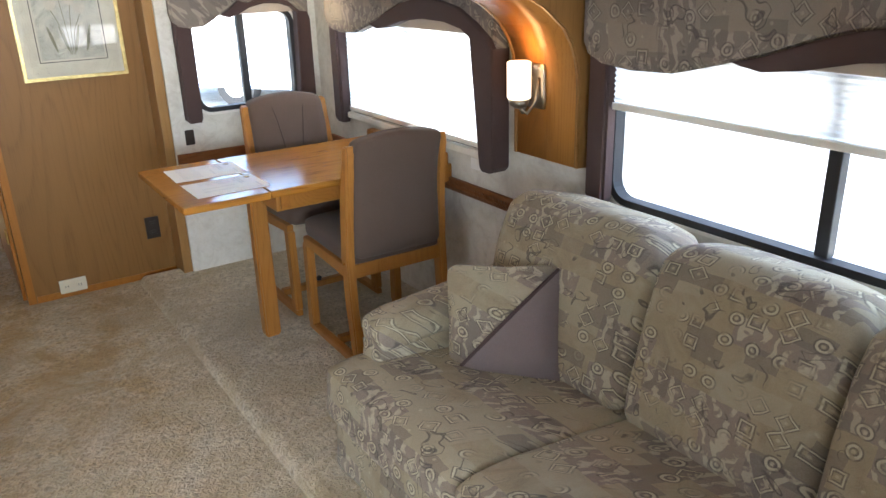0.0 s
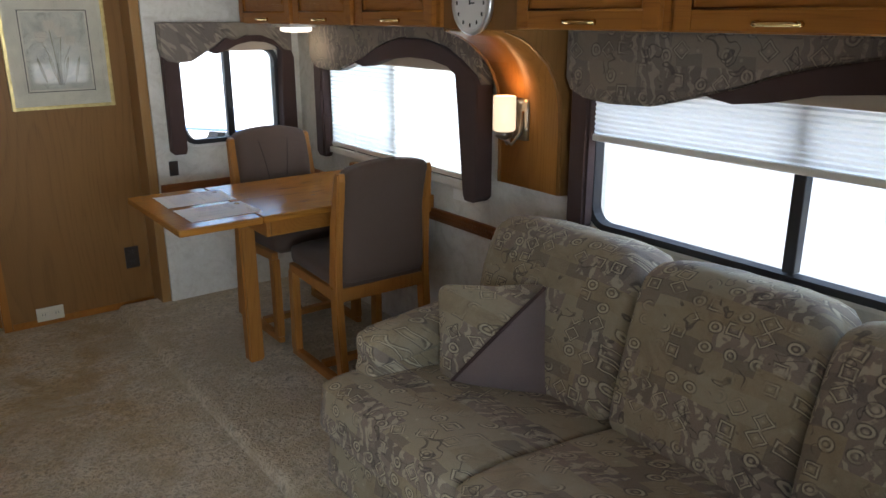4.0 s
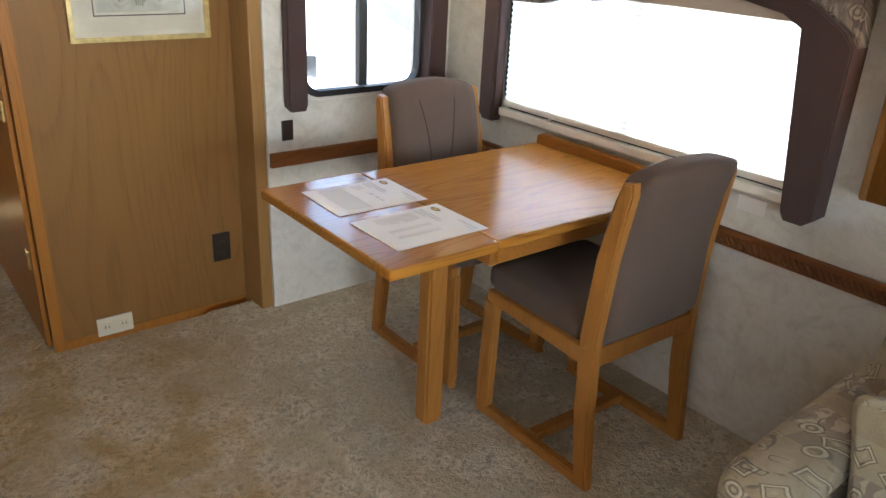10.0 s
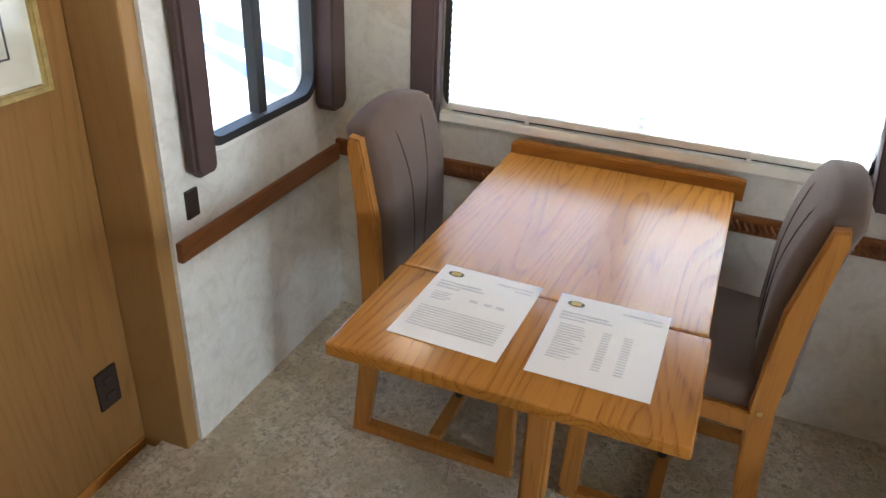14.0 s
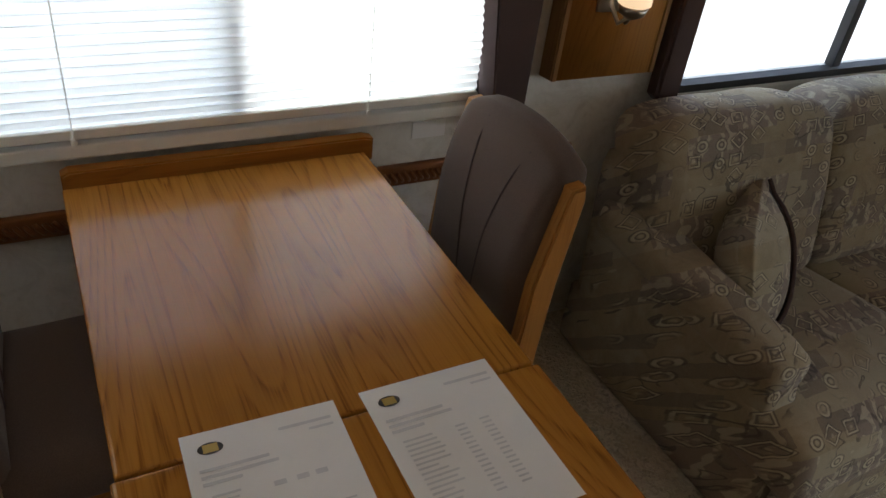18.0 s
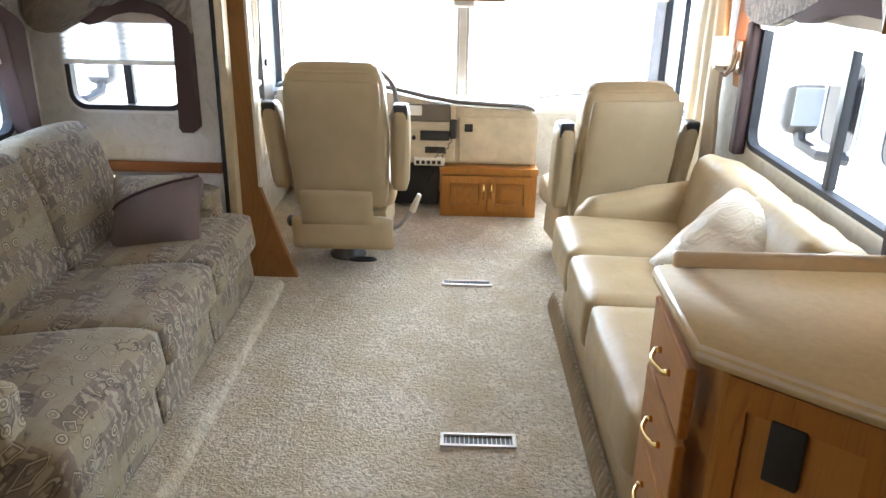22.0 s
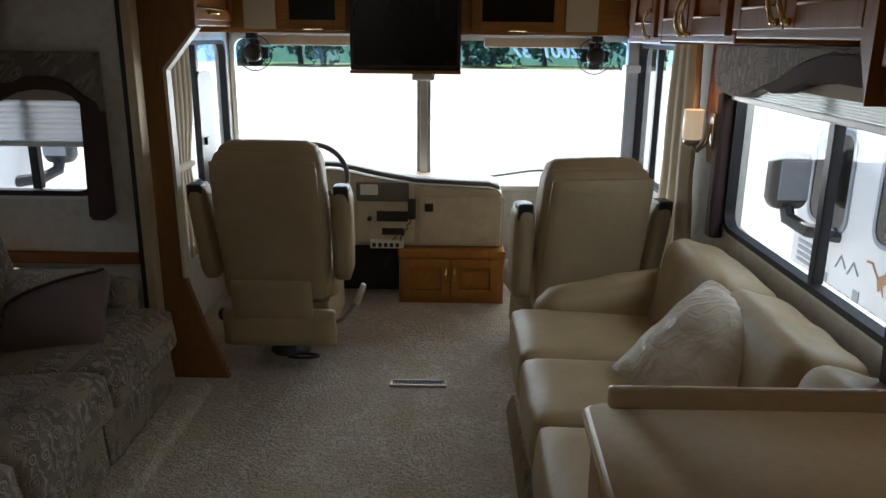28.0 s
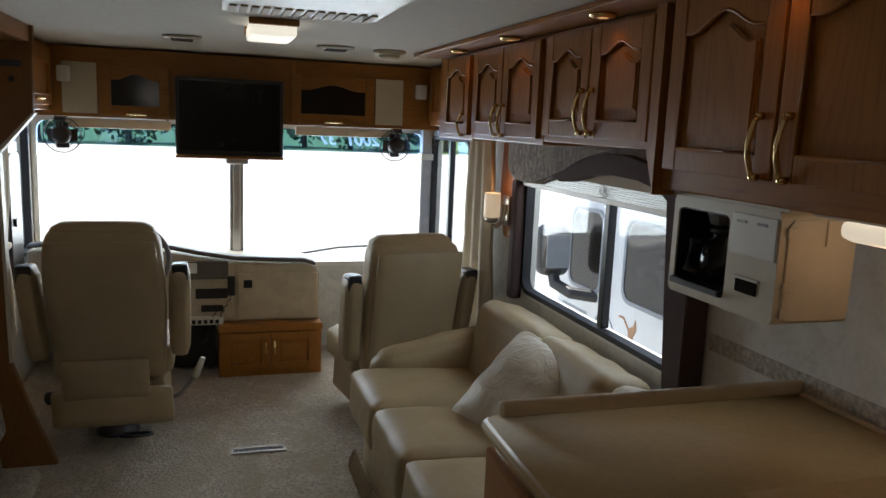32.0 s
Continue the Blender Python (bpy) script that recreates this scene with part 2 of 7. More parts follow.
def tapestry(name, tones, size=13.5, bold=0.68):
    """Woven upholstery: tan ground with taupe and sage patches, and clusters of pale rings, lozenges, frames and strokes in dark outline."""
    m, nt, b = nodes(name, 0.88, 0, tones[0], 0.2)
    v0 = coords(nt)
    k0, k1 = (0, 0, 0), (1, 1, 1)

    def flat(u_dir, v_dir):
        j = nt.nodes.new("ShaderNodeCombineXYZ")
        for i, d in enumerate((u_dir, v_dir)):
            n = nt.nodes.new("ShaderNodeVectorMath")
            n.operation = 'DOT_PRODUCT'
            n.inputs[1].default_value = d
            nt.links.new(v0, n.inputs[0])
            nt.links.new(n.outputs["Value"], j.inputs[i])
        warp = add(nt, "ShaderNodeTexNoise", Scale=15.0, Detail=2.0)
        nt.links.new(v0, warp.inputs["Vector"])
        w = nt.nodes.new("ShaderNodeVectorMath")
        w.operation = 'MULTIPLY_ADD'
        w.inputs[1].default_value = (0.017, 0.017, 0.0)
        nt.links.new(warp.outputs["Color"], w.inputs[0])
        nt.links.new(j.outputs[0], w.inputs[2])
        return w.outputs[0]

    square = flat((0.35, 1.0, 0.0), (0.9, 0.0, 1.0))

    def cells(vec, scale, metric, rand):
        n = add(nt, "ShaderNodeTexVoronoi", Scale=scale, Randomness=rand)
        n.voronoi_dimensions = '2D'
        n.distance = metric
        nt.links.new(vec, n.inputs["Vector"])
        s = nt.nodes.new("ShaderNodeSeparateColor")
        nt.links.new(n.outputs["Color"], s.inputs[0])
        return n.outputs["Distance"], s.outputs

    def both(a, c):
        return mixed(nt, 1.0, a, c, 'MULTIPLY')

    def band(src, lo, hi, edge=0.025, top=1.0):
        t = (top, top, top)
        return ramp(nt, src, [(max(0.0, lo - edge), k0), (lo, t), (hi, t), (hi + edge, k0)])

    def soft_mask(vec, scale, lo, hi, top):
        return ramp(nt, noise_tex(nt, vec, scale, 3), [(lo, k0), (hi, (top, top, top))])

    pale = tuple(min(1, x * 1.85) for x in tones[0])
    dark = tuple(x * 0.42 for x in tones[4])
    # cloudy tan ground with overlapping rectangular patches
    c = ramp(nt, noise_tex(nt, v0, 10.0, 5, 0.65, 1.2), [(0.25, tones[1]), (0.5, tones[3]), (0.75, tones[0])])

    def blocks(w, h, shift):
        n = add(nt, "ShaderNodeTexBrick", Scale=1.0)
        for slot, value in (("Mortar Size", 0.0), ("Brick Width", w), ("Row Height", h), ("Bias", 0.0)):
            n.inputs[slot].default_value = value
        n.offset, n.offset_frequency, n.squash, n.squash_frequency = shift, 2, 1.6, 3
        n.inputs["Color1"].default_value = (0, 0, 0, 1)
        n.inputs["Color2"].default_value = (1, 1, 1, 1)
        nt.links.new(square, n.inputs["Vector"])
        return n.outputs["Color"]

    p1 = blocks(0.19, 0.085, 0.37)
    p2 = blocks(0.083, 0.052, 0.61)
    taupe = ramp(nt, p1, [(0.60, k0), (0.61, (0.6,) * 3)])
    c = mixed(nt, taupe, c, tones[2])
    sage = ramp(nt, p1, [(0.2, (0.55,) * 3), (0.21, k0)])
    c = mixed(nt, sage, c, tones[0])
    c = mixed(nt, ramp(nt, p2, [(0.76, k0), (0.77, (0.55,) * 3)]), c, tones[4])
    # strokes like brush letters on the taupe patches
    wv = add(nt, "ShaderNodeTexWave", Scale=7.5, Distortion=7.0, Detail=1.5)
    wv.inputs["Detail Scale"].default_value = 2.2
    nt.links.new(square, wv.inputs["Vector"])
    strokes = both(ramp(nt, wv.outputs["Fac"], [(0.60, k0), (0.72, (0.75,) * 3)]), both(taupe, soft_mask(square, 26.0, 0.42, 0.5, 1.0)))
    c = mixed(nt, strokes, c, pale)
    # motifs, in clusters
    cluster = soft_mask(square, 4.6, 0.42, 0.49, 1.0)
    worn = soft_mask(square, 34.0, 0.32, 0.48, 0.95)
    show = both(cluster, worn)
    rd, kind_ = cells(square, size, 'EUCLIDEAN', 0.45)
    ld, _ = cells(square, size, 'MANHATTAN', 0.45)
    sd, _ = cells(square, size, 'CHEBYCHEV', 0.45)

    def of_kind(lo, hi):
        return ramp(nt, kind_[0], [(max(0.0, lo - 0.01), k0 if lo else k1), (lo, k1), (hi, k1), (min(1.0, hi + 0.01), k0)])

    for src, lo, hi, k_lo, k_hi in ((rd, 0.18, 0.25, 0.0, 0.42), (ld, 0.34, 0.40, 0.43, 0.62), (sd, 0.22, 0.26, 0.63, 0.86)):
        sel = both(show, of_kind(k_lo, k_hi))
        c = mixed(nt, both(band(src, lo - 0.06, hi + 0.06, 0.03, bold), sel), c, dark)
        c = mixed(nt, both(band(src, lo, hi, 0.025, bold), sel), c, pale)
    c = mixed(nt, both(ramp(nt, rd, [(0.05, (0.35,) * 3), (0.09, k0)]), show), c, pale)
    # loose scrolls between the clusters
    swirl = nt.nodes.new("ShaderNodeMath")
    swirl.operation = 'PINGPONG'
    swirl.inputs[1].default_value = 0.16
    nt.links.new(noise_tex(nt, square, size * 0.95, 1.0, 0.5, 0.6), swirl.inputs[0])
    c = mixed(nt, both(ramp(nt, swirl.outputs[0], [(0.0, k1), (0.012, k1), (0.022, k0)]), soft_mask(square, 7.0, 0.5, 0.56, 0.75)), c, dark)
    weave = noise_tex(nt, v0, 500, 2)
    nt.links.new(mixed(nt, 0.15, c, ramp(nt, weave, [(0.3, (0.08, 0.07, 0.065)), (0.7, (0.55, 0.5, 0.44))])), b.inputs["Base Color"])
    bump(nt, b, weave, 0.35, 0.0012)
    b.inputs["Sheen Weight"].default_value = 0.12
    return m


sofa_cloth = tapestry("tapestry_upholstery", [(0.38, 0.335, 0.23), (0.225, 0.183, 0.112), (0.19, 0.152, 0.145), (0.315, 0.255, 0.155), (0.115, 0.09, 0.078)], 14.5, 0.7)
valance_cloth = tapestry("tapestry_valance", [(0.26, 0.225, 0.175), (0.175, 0.145, 0.117), (0.15, 0.125, 0.117), (0.22, 0.18, 0.133), (0.11, 0.09, 0.082)], 15.0, 0.6)


def cloth(name, color, fine=600.0, vary=0.2, rough=0.9):
    m, nt, b = nodes(name, rough, 0, color, 0.15)
    v = coords(nt)
    w = noise_tex(nt, v, fine, 2, 0.6)
    t = noise_tex(nt, v, 7, 4)
    c = ramp(nt, w, [(0.3, tuple(x * (1 - vary) for x in color)), (0.7, tuple(min(1, x * (1 + vary)) for x in color))])
    c = mixed(nt, ramp(nt, t, [(0.4, (0, 0, 0)), (0.8, (0.35, 0.35, 0.35))]), c, tuple(x * 0.8 for x in color))
    nt.links.new(c, b.inputs["Base Color"])
    bump(nt, b, w, 0.3, 0.001)
    b.inputs["Sheen Weight"].default_value = 0.1
    return m


chair_cloth = cloth("brown_chair_velour", (0.115, 0.079, 0.062))
trim_cloth = cloth("plum_brown_trim_fabric", (0.075, 0.048, 0.045))
pillow_cloth = cloth("plum_pillow_fabric", (0.20, 0.155, 0.145))
curtain_cloth = cloth("cream_curtain_fabric", (0.62, 0.55, 0.43))
backing_cloth = cloth("tan_valance_lining", (0.5, 0.42, 0.33))


def leather(name, color, rough=0.42, fold=0.01):
    m, nt, b = nodes(name, rough, 0, color, 0.36)
    v = coords(nt)
    g = add(nt, "ShaderNodeTexVoronoi", Scale=320.0)
    nt.links.new(v, g.inputs["Vector"])
    creases = noise_tex(nt, v, 11, 6 if fold < 0.02 else 2, 0.62, 1.2)
    c = ramp(nt, noise_tex(nt, v, 5, 4), [(0.3, tuple(x * 0.86 for x in color)), (0.7, color)])
    nt.links.new(c, b.inputs["Base Color"])
    h = nt.nodes.new("ShaderNodeMath")
    h.operation = 'MULTIPLY_ADD'
    h.inputs[1].default_value = 0.12 if fold < 0.02 else 0.0
    nt.links.new(g.outputs["Distance"], h.inputs[0])
    nt.links.new(creases, h.inputs[2])
    bump(nt, b, h.outputs[0], 0.32 if fold < 0.02 else 0.45, fold)
    nt.links.new(ramp(nt, creases, [(0.3, (rough - 0.08,) * 3), (0.7, (rough + 0.12,) * 3)]), b.inputs["Roughness"])
    return m


cream_leather = leather("cream_leather", (0.445, 0.34, 0.185), 0.44)
seat_vinyl = leather("tan_seat_vinyl", (0.42, 0.322, 0.18), 0.5)
pillow_satin = leather("ivory_satin", (0.62, 0.545, 0.41), 0.4, 0.021)

ceiling_mat = plain("ceiling_fabric", (0.76, 0.75, 0.71), 0.9, 0, 0.05, 30)
white_plastic = plain("white_plastic", (0.78, 0.76, 0.70), 0.4, 0, 0.04)
ivory_plastic = plain("ivory_plastic", (0.66, 0.60, 0.47), 0.45, 0, 0.06)
black_plastic = plain("black_plastic", (0.018, 0.018, 0.02), 0.42)
dark_brown_plastic = plain("dark_brown_plastic", (0.03, 0.02, 0.015), 0.4)
dash_beige = plain("beige_dash_vinyl", (0.55, 0.47, 0.35), 0.6)
dash_dark = plain("grey_dash_vinyl", (0.13, 0.115, 0.1), 0.6)
rubber = plain("black_rubber", (0.02, 0.02, 0.022), 0.65)
alu = plain("brushed_aluminium", (0.72, 0.72, 0.72), 0.32, 0.9, 0.06)
post_gold = plain("tan_gold_post", (0.50, 0.40, 0.24), 0.42, 0.25)
grey_post = plain("grey_metal_post", (0.33, 0.32, 0.30), 0.4, 0.3)
steel = plain("dark_steel", (0.09, 0.09, 0.095), 0.35, 0.9)
nickel = plain("antique_nickel", (0.42, 0.38, 0.32), 0.3, 1.0, 0.1)
brass = plain("polished_brass", (0.83, 0.62, 0.28), 0.22, 1.0, 0.08)
gold = plain("gilt_frame", (0.50, 0.39, 0.17), 0.34, 0.8, 0.22, 40)
counter_mat = plain("cream_laminate", (0.54, 0.385, 0.19), 0.62, 0, 0.06, 60, 0.08, 0.15)
counter_edge = plain("cream_counter_edge", (0.58, 0.46, 0.30), 0.45, 0, 0.05, 30)
porcelain = plain("ivory_porcelain", (0.74, 0.66, 0.52), 0.2, 0, 0.02)
screen_mat = plain("black_screen", (0.006, 0.006, 0.007), 0.22, 0, 0.12, 14.0, 0.0, 0.25)
smoked_glass = plain("smoked_glass", (0.012, 0.012, 0.013), 0.12, 0, 0.12, 14.0, 0.02, 0.35)
paper_mat = plain("white_paper", (0.80, 0.79, 0.77), 0.55, 0, 0.02)
ink = plain("grey_ink", (0.60, 0.60, 0.61), 0.6)
ink_gold = plain("gold_ink", (0.55, 0.38, 0.10), 0.5)
ink_dark = plain("dark_ink", (0.06, 0.06, 0.06), 0.5)
mat_board = plain("picture_mat_board", (0.53, 0.51, 0.42), 0.7)
border_paper = plain("wallpaper_border", (0.42, 0.38, 0.31), 0.7, 0, 0.45, 60)
rv_white = plain("white_coach_paint", (0.78, 0.79, 0.80), 0.3, 0, 0.02, 3)
rv_blue = plain("blue_coach_stripe", (0.10, 0.175, 0.40), 0.3)
rv_grey = plain("grey_coach_stripe", (0.28, 0.3, 0.33), 0.35)
rv_brown = plain("brown_coach_decal", (0.42, 0.2, 0.09), 0.4)
asphalt = plain("pale_gravel", (0.44, 0.425, 0.40), 0.95, 0, 0.25, 9, 0.5)
leaf_mat = plain("tree_leaves", (0.09, 0.14, 0.06), 0.7, 0, 0.45, 3)
bark = plain("tree_bark", (0.12, 0.085, 0.06), 0.9, 0, 0.3)
grass_mat = plain("grass", (0.09, 0.16, 0.04), 0.9, 0, 0.4, 2)


def print_mat():
    m, nt, b = nodes("botanical_print", 0.6, 0, (0.5, 0.5, 0.44))
    v = coords(nt)
    f = noise_tex(nt, v, 10, 5, 0.6, 2.0)
    nt.links.new(ramp(nt, f, [(0.3, (0.3, 0.3, 0.27)), (0.5, (0.44, 0.44, 0.38)), (0.7, (0.55, 0.54, 0.46))]), b.inputs["Base Color"])
    return m


picture_print = print_mat()


def glass_mat(name, tint=(1, 1, 1), rough=0.0):
    m = bpy.data.materials.new(name)
    m.use_nodes = True
    nt = m.node_tree
    out = nt.nodes["Material Output"]
    clear = nt.nodes.new("ShaderNodeBsdfTransparent")
    clear.inputs[0].default_value = (*tint, 1)
    gloss = nt.nodes.new("ShaderNodeBsdfGlossy")
    gloss.inputs["Roughness"].default_value = rough
    rim = nt.nodes.new("ShaderNodeLayerWeight")
    rim.inputs[0].default_value = 0.5
    steep = nt.nodes.new("ShaderNodeMath")
    steep.operation = 'POWER'
    steep.inputs[1].default_value = 4.0
    nt.links.new(rim.outputs["Facing"], steep.inputs[0])
    fres = nt.nodes.new("ShaderNodeMath")
    fres.operation = 'MULTIPLY_ADD'
    fres.inputs[1].default_value = 0.45
    fres.inputs[2].default_value = 0.03
    nt.links.new(steep.outputs[0], fres.inputs[0])
    mix = nt.nodes.new("ShaderNodeMixShader")
    nt.links.new(fres.outputs[0], mix.inputs[0])
    nt.links.new(clear.outputs[0], mix.inputs[1])
    nt.links.new(gloss.outputs[0], mix.inputs[2])
    nt.links.new(mix.outputs[0], out.inputs[0])
    return m


glass = glass_mat("window_glass", (0.93, 0.95, 0.95))
tint_glass = glass_mat("blue_tinted_glass", (0.58, 0.74, 0.93))
picture_glass = glass_mat("picture_glass")


def blind_mat():
    m = bpy.data.materials.new("pleated_shade_fabric")
    m.use_nodes = True
    nt = m.node_tree
    out = nt.nodes["Material Output"]
    d = nt.nodes.new("ShaderNodeBsdfDiffuse")
    d.inputs[0].default_value = (0.78, 0.77, 0.74, 1)
    t = nt.nodes.new("ShaderNodeBsdfTranslucent")
    t.inputs[0].default_value = (0.82, 0.81, 0.79, 1)
    mix = nt.nodes.new("ShaderNodeMixShader")
    mix.inputs[0].default_value = 0.7
    nt.links.new(d.outputs[0], mix.inputs[1])
    nt.links.new(t.outputs[0], mix.inputs[2])
    nt.links.new(mix.outputs[0], out.inputs[0])
    return m


shade_mat = blind_mat()


def glow(name, color, power):
    m, nt, b = nodes(name, 0.4, 0, (0.8, 0.75, 0.65))
    b.inputs["Emission Color"].default_value = (*color, 1)
    b.inputs["Emission Strength"].default_value = power
    return m


sconce_glow = glow("lit_sconce_glass", (1.0, 0.72, 0.45), 0.2)
lamp_glow = glow("lit_lamp_lens", (1.0, 0.86, 0.66), 0.3)
puck_glow = glow("lit_puck_lens", (1.0, 0.45, 0.14), 0.3)
toe_glow = glow("lit_toe_lamp", (1.0, 0.72, 0.36), 0.12)


def tile_mat():
    m, nt, b = nodes("stone_look_tile", 0.45, 0, (0.45, 0.36, 0.2))
    v = coords(nt)
    f = noise_tex(nt, v, 7, 7, 0.65, 1.0)
    info = nt.nodes.new("ShaderNodeObjectInfo")
    c = ramp(nt, f, [(0.3, (0.30, 0.245, 0.10)), (0.5, (0.43, 0.36, 0.165)), (0.75, (0.53, 0.46, 0.25))])
    c2 = mixed(nt, 0.25, c, ramp(nt, info.outputs["Random"], [(0.0, (0.34, 0.28, 0.12)), (1.0, (0.52, 0.45, 0.24))]))
    nt.links.new(c2, b.inputs["Base Color"])
    bump(nt, b, f, 0.1, 0.002)
    return m


tile = tile_mat()
grout = plain("dark_grout", (0.12, 0.10, 0.06), 0.9)


def paper_wall():
    m, nt, b = nodes("floral_wallpaper", 0.75, 0, (0.6, 0.55, 0.4))
    v = coords(nt)
    f = noise_tex(nt, v, 8, 5)
    sprig = add(nt, "ShaderNodeTexVoronoi", Scale=7.0, Randomness=0.75)
    nt.links.new(v, sprig.inputs["Vector"])
    leaf = noise_tex(nt, v, 42, 3, 0.6, 2.0)
    c = ramp(nt, f, [(0.3, (0.42, 0.36, 0.22)), (0.7, (0.50, 0.44, 0.28))])
    near = ramp(nt, sprig.outputs["Distance"], [(0.2, (1, 1, 1)), (0.42, (0, 0, 0))])
    shape = ramp(nt, leaf, [(0.46, (0, 0, 0)), (0.54, (0.8, 0.8, 0.8))])
    nt.links.new(mixed(nt, mixed(nt, 1.0, near, shape, 'MULTIPLY'), c, (0.20, 0.215, 0.13)), b.inputs["Base Color"])
    return m


floral = paper_wall()

# ---- building helpers ----


def thing(name, at, label, category, group="", kind=""):
    """The empty at a thing's base that carries its parts."""
    ob = new(name)
    ob.empty_display_size = 0.05
    ob.location = at
    ob["base"] = list(at)
    tagged(ob, label, category, group, kind)
    return ob


def base_of(ob):
    p = Vector((0, 0, 0))
    while ob:
        p += ob.location
        ob = ob.parent
    return p


def part(name, bm, material, parent=None, label="", smooth=False, kind="", category=""):
    """One mesh object out of a bmesh in world metres, under a thing or part."""
    if parent:
        bmesh.ops.translate(bm, verts=bm.verts, vec=-base_of(parent))
    mesh = bpy.data.meshes.new(name)
    bm.to_mesh(mesh)
    bm.free()
    mesh.materials.append(material)
    if smooth:
        for p in mesh.polygons:
            p.use_smooth = True
    ob = new(name, mesh)
    if parent:
        ob.parent = parent
    tagged(ob, label, category, "", kind)
    return ob


def struct(name, bm, material, label, category, smooth=False):
    return part(name, bm, material, None, label, smooth, "structure", category)


def box(b, x0, x1, y0, y1, z0, z1, bevel=0.0, seg=2):
    """Add a box, its edges rounded, to the bmesh b (None: a new one)."""
    b = b or bmesh.new()
    t = bmesh.new()
    m = Matrix.LocRotScale(((x0 + x1) / 2, (y0 + y1) / 2, (z0 + z1) / 2), None, (abs(x1 - x0), abs(y1 - y0), abs(z1 - z0)))
    bmesh.ops.create_cube(t, size=1, matrix=m)
    if bevel:
        bmesh.ops.bevel(t, geom=t.edges[:], offset=bevel, segments=seg, profile=0.6, affect='EDGES')
    merge(b, t)
    return b


def merge(b, t):
    mesh = bpy.data.meshes.new("tmp")
    t.to_mesh(mesh)
    t.free()
    b.from_mesh(mesh)
    bpy.data.meshes.remove(mesh)
    return b


def prism(b, pts, axis, lo, hi, bevel=0.0):
    """Extrude a flat outline along an axis. pts are the other two coordinates in order (x: y,z; y: x,z; z: x,y)."""
    b = b or bmesh.new()
    t = bmesh.new()

    def at(p, d):
        return {'x': (d, p[0], p[1]), 'y': (p[0], d, p[1]), 'z': (p[0], p[1], d)}[axis]

    lo_v = [t.verts.new(at(p, lo)) for p in pts]
    hi_v = [t.verts.new(at(p, hi)) for p in pts]
    t.faces.new(lo_v)
    t.faces.new(hi_v[::-1])
    n = len(pts)
    for i in range(n):
        t.faces.new((lo_v[i], hi_v[i], hi_v[(i + 1) % n], lo_v[(i + 1) % n]))
    bmesh.ops.recalc_face_normals(t, faces=t.faces[:])
    if bevel:
        cap = [e for e in t.edges if len({round(v.co['xyz'.index(axis)], 5) for v in e.verts}) == 1]
        bmesh.ops.bevel(t, geom=cap, offset=bevel, segments=2, affect='EDGES')
    return merge(b, t)


def rod(b, p, q, r, r2=None, seg=14):
    b = b or bmesh.new()
    t = bmesh.new()
    p, q = Vector(p), Vector(q)
    d = q - p
    m = Matrix.Translation((p + q) / 2) @ d.to_track_quat('Z', 'Y').to_matrix().to_4x4()
    bmesh.ops.create_cone(t, cap_ends=True, segments=seg, radius1=r, radius2=r if r2 is None else r2, depth=d.length, matrix=m)
    return merge(b, t)


def tube(b, pts, r, seg=8):
    """A round bar bent along points."""
    b = b or bmesh.new()
    pts = [Vector(p) for p in pts]
    rings = []
    for i, p in enumerate(pts):
        d = (pts[min(i + 1, len(pts) - 1)] - pts[max(i - 1, 0)]).normalized()
        q = d.to_track_quat('Z', 'Y').to_matrix()
        rings.append([b.verts.new(p + q @ Vector((r * math.cos(a), r * math.sin(a), 0))) for a in (2 * math.pi * k / seg for k in range(seg))])
    for r0, r1 in zip(rings, rings[1:]):
        for k in range(seg):
            b.faces.new((r0[k], r0[(k + 1) % seg], r1[(k + 1) % seg], r1[k]))
    b.faces.new(rings[0][::-1])
    b.faces.new(rings[-1])
    return b


def lathe(b, profile, centre, axis='z', seg=24):
    """Turn a profile of (radius, height) about an axis through centre."""
    b = b or bmesh.new()
    c = Vector(centre)
    rings = []
    for r, h in profile:
        ring = []
        for k in range(seg):
            a = 2 * math.pi * k / seg
            u, v = r * math.cos(a), r * math.sin(a)
            ring.append(b.verts.new(c + Vector({'z': (u, v, h), 'x': (h, u, v), 'y': (u, h, v)}[axis])))
        rings.append(ring)
    for r0, r1 in zip(rings, rings[1:]):
        for k in range(seg):
            b.faces.new((r0[k], r0[(k + 1) % seg], r1[(k + 1) % seg], r1[k]))
    b.faces.new(rings[0][::-1])
    b.faces.new(rings[-1])
    bmesh.ops.recalc_face_normals(b, faces=b.faces[:])
    return b


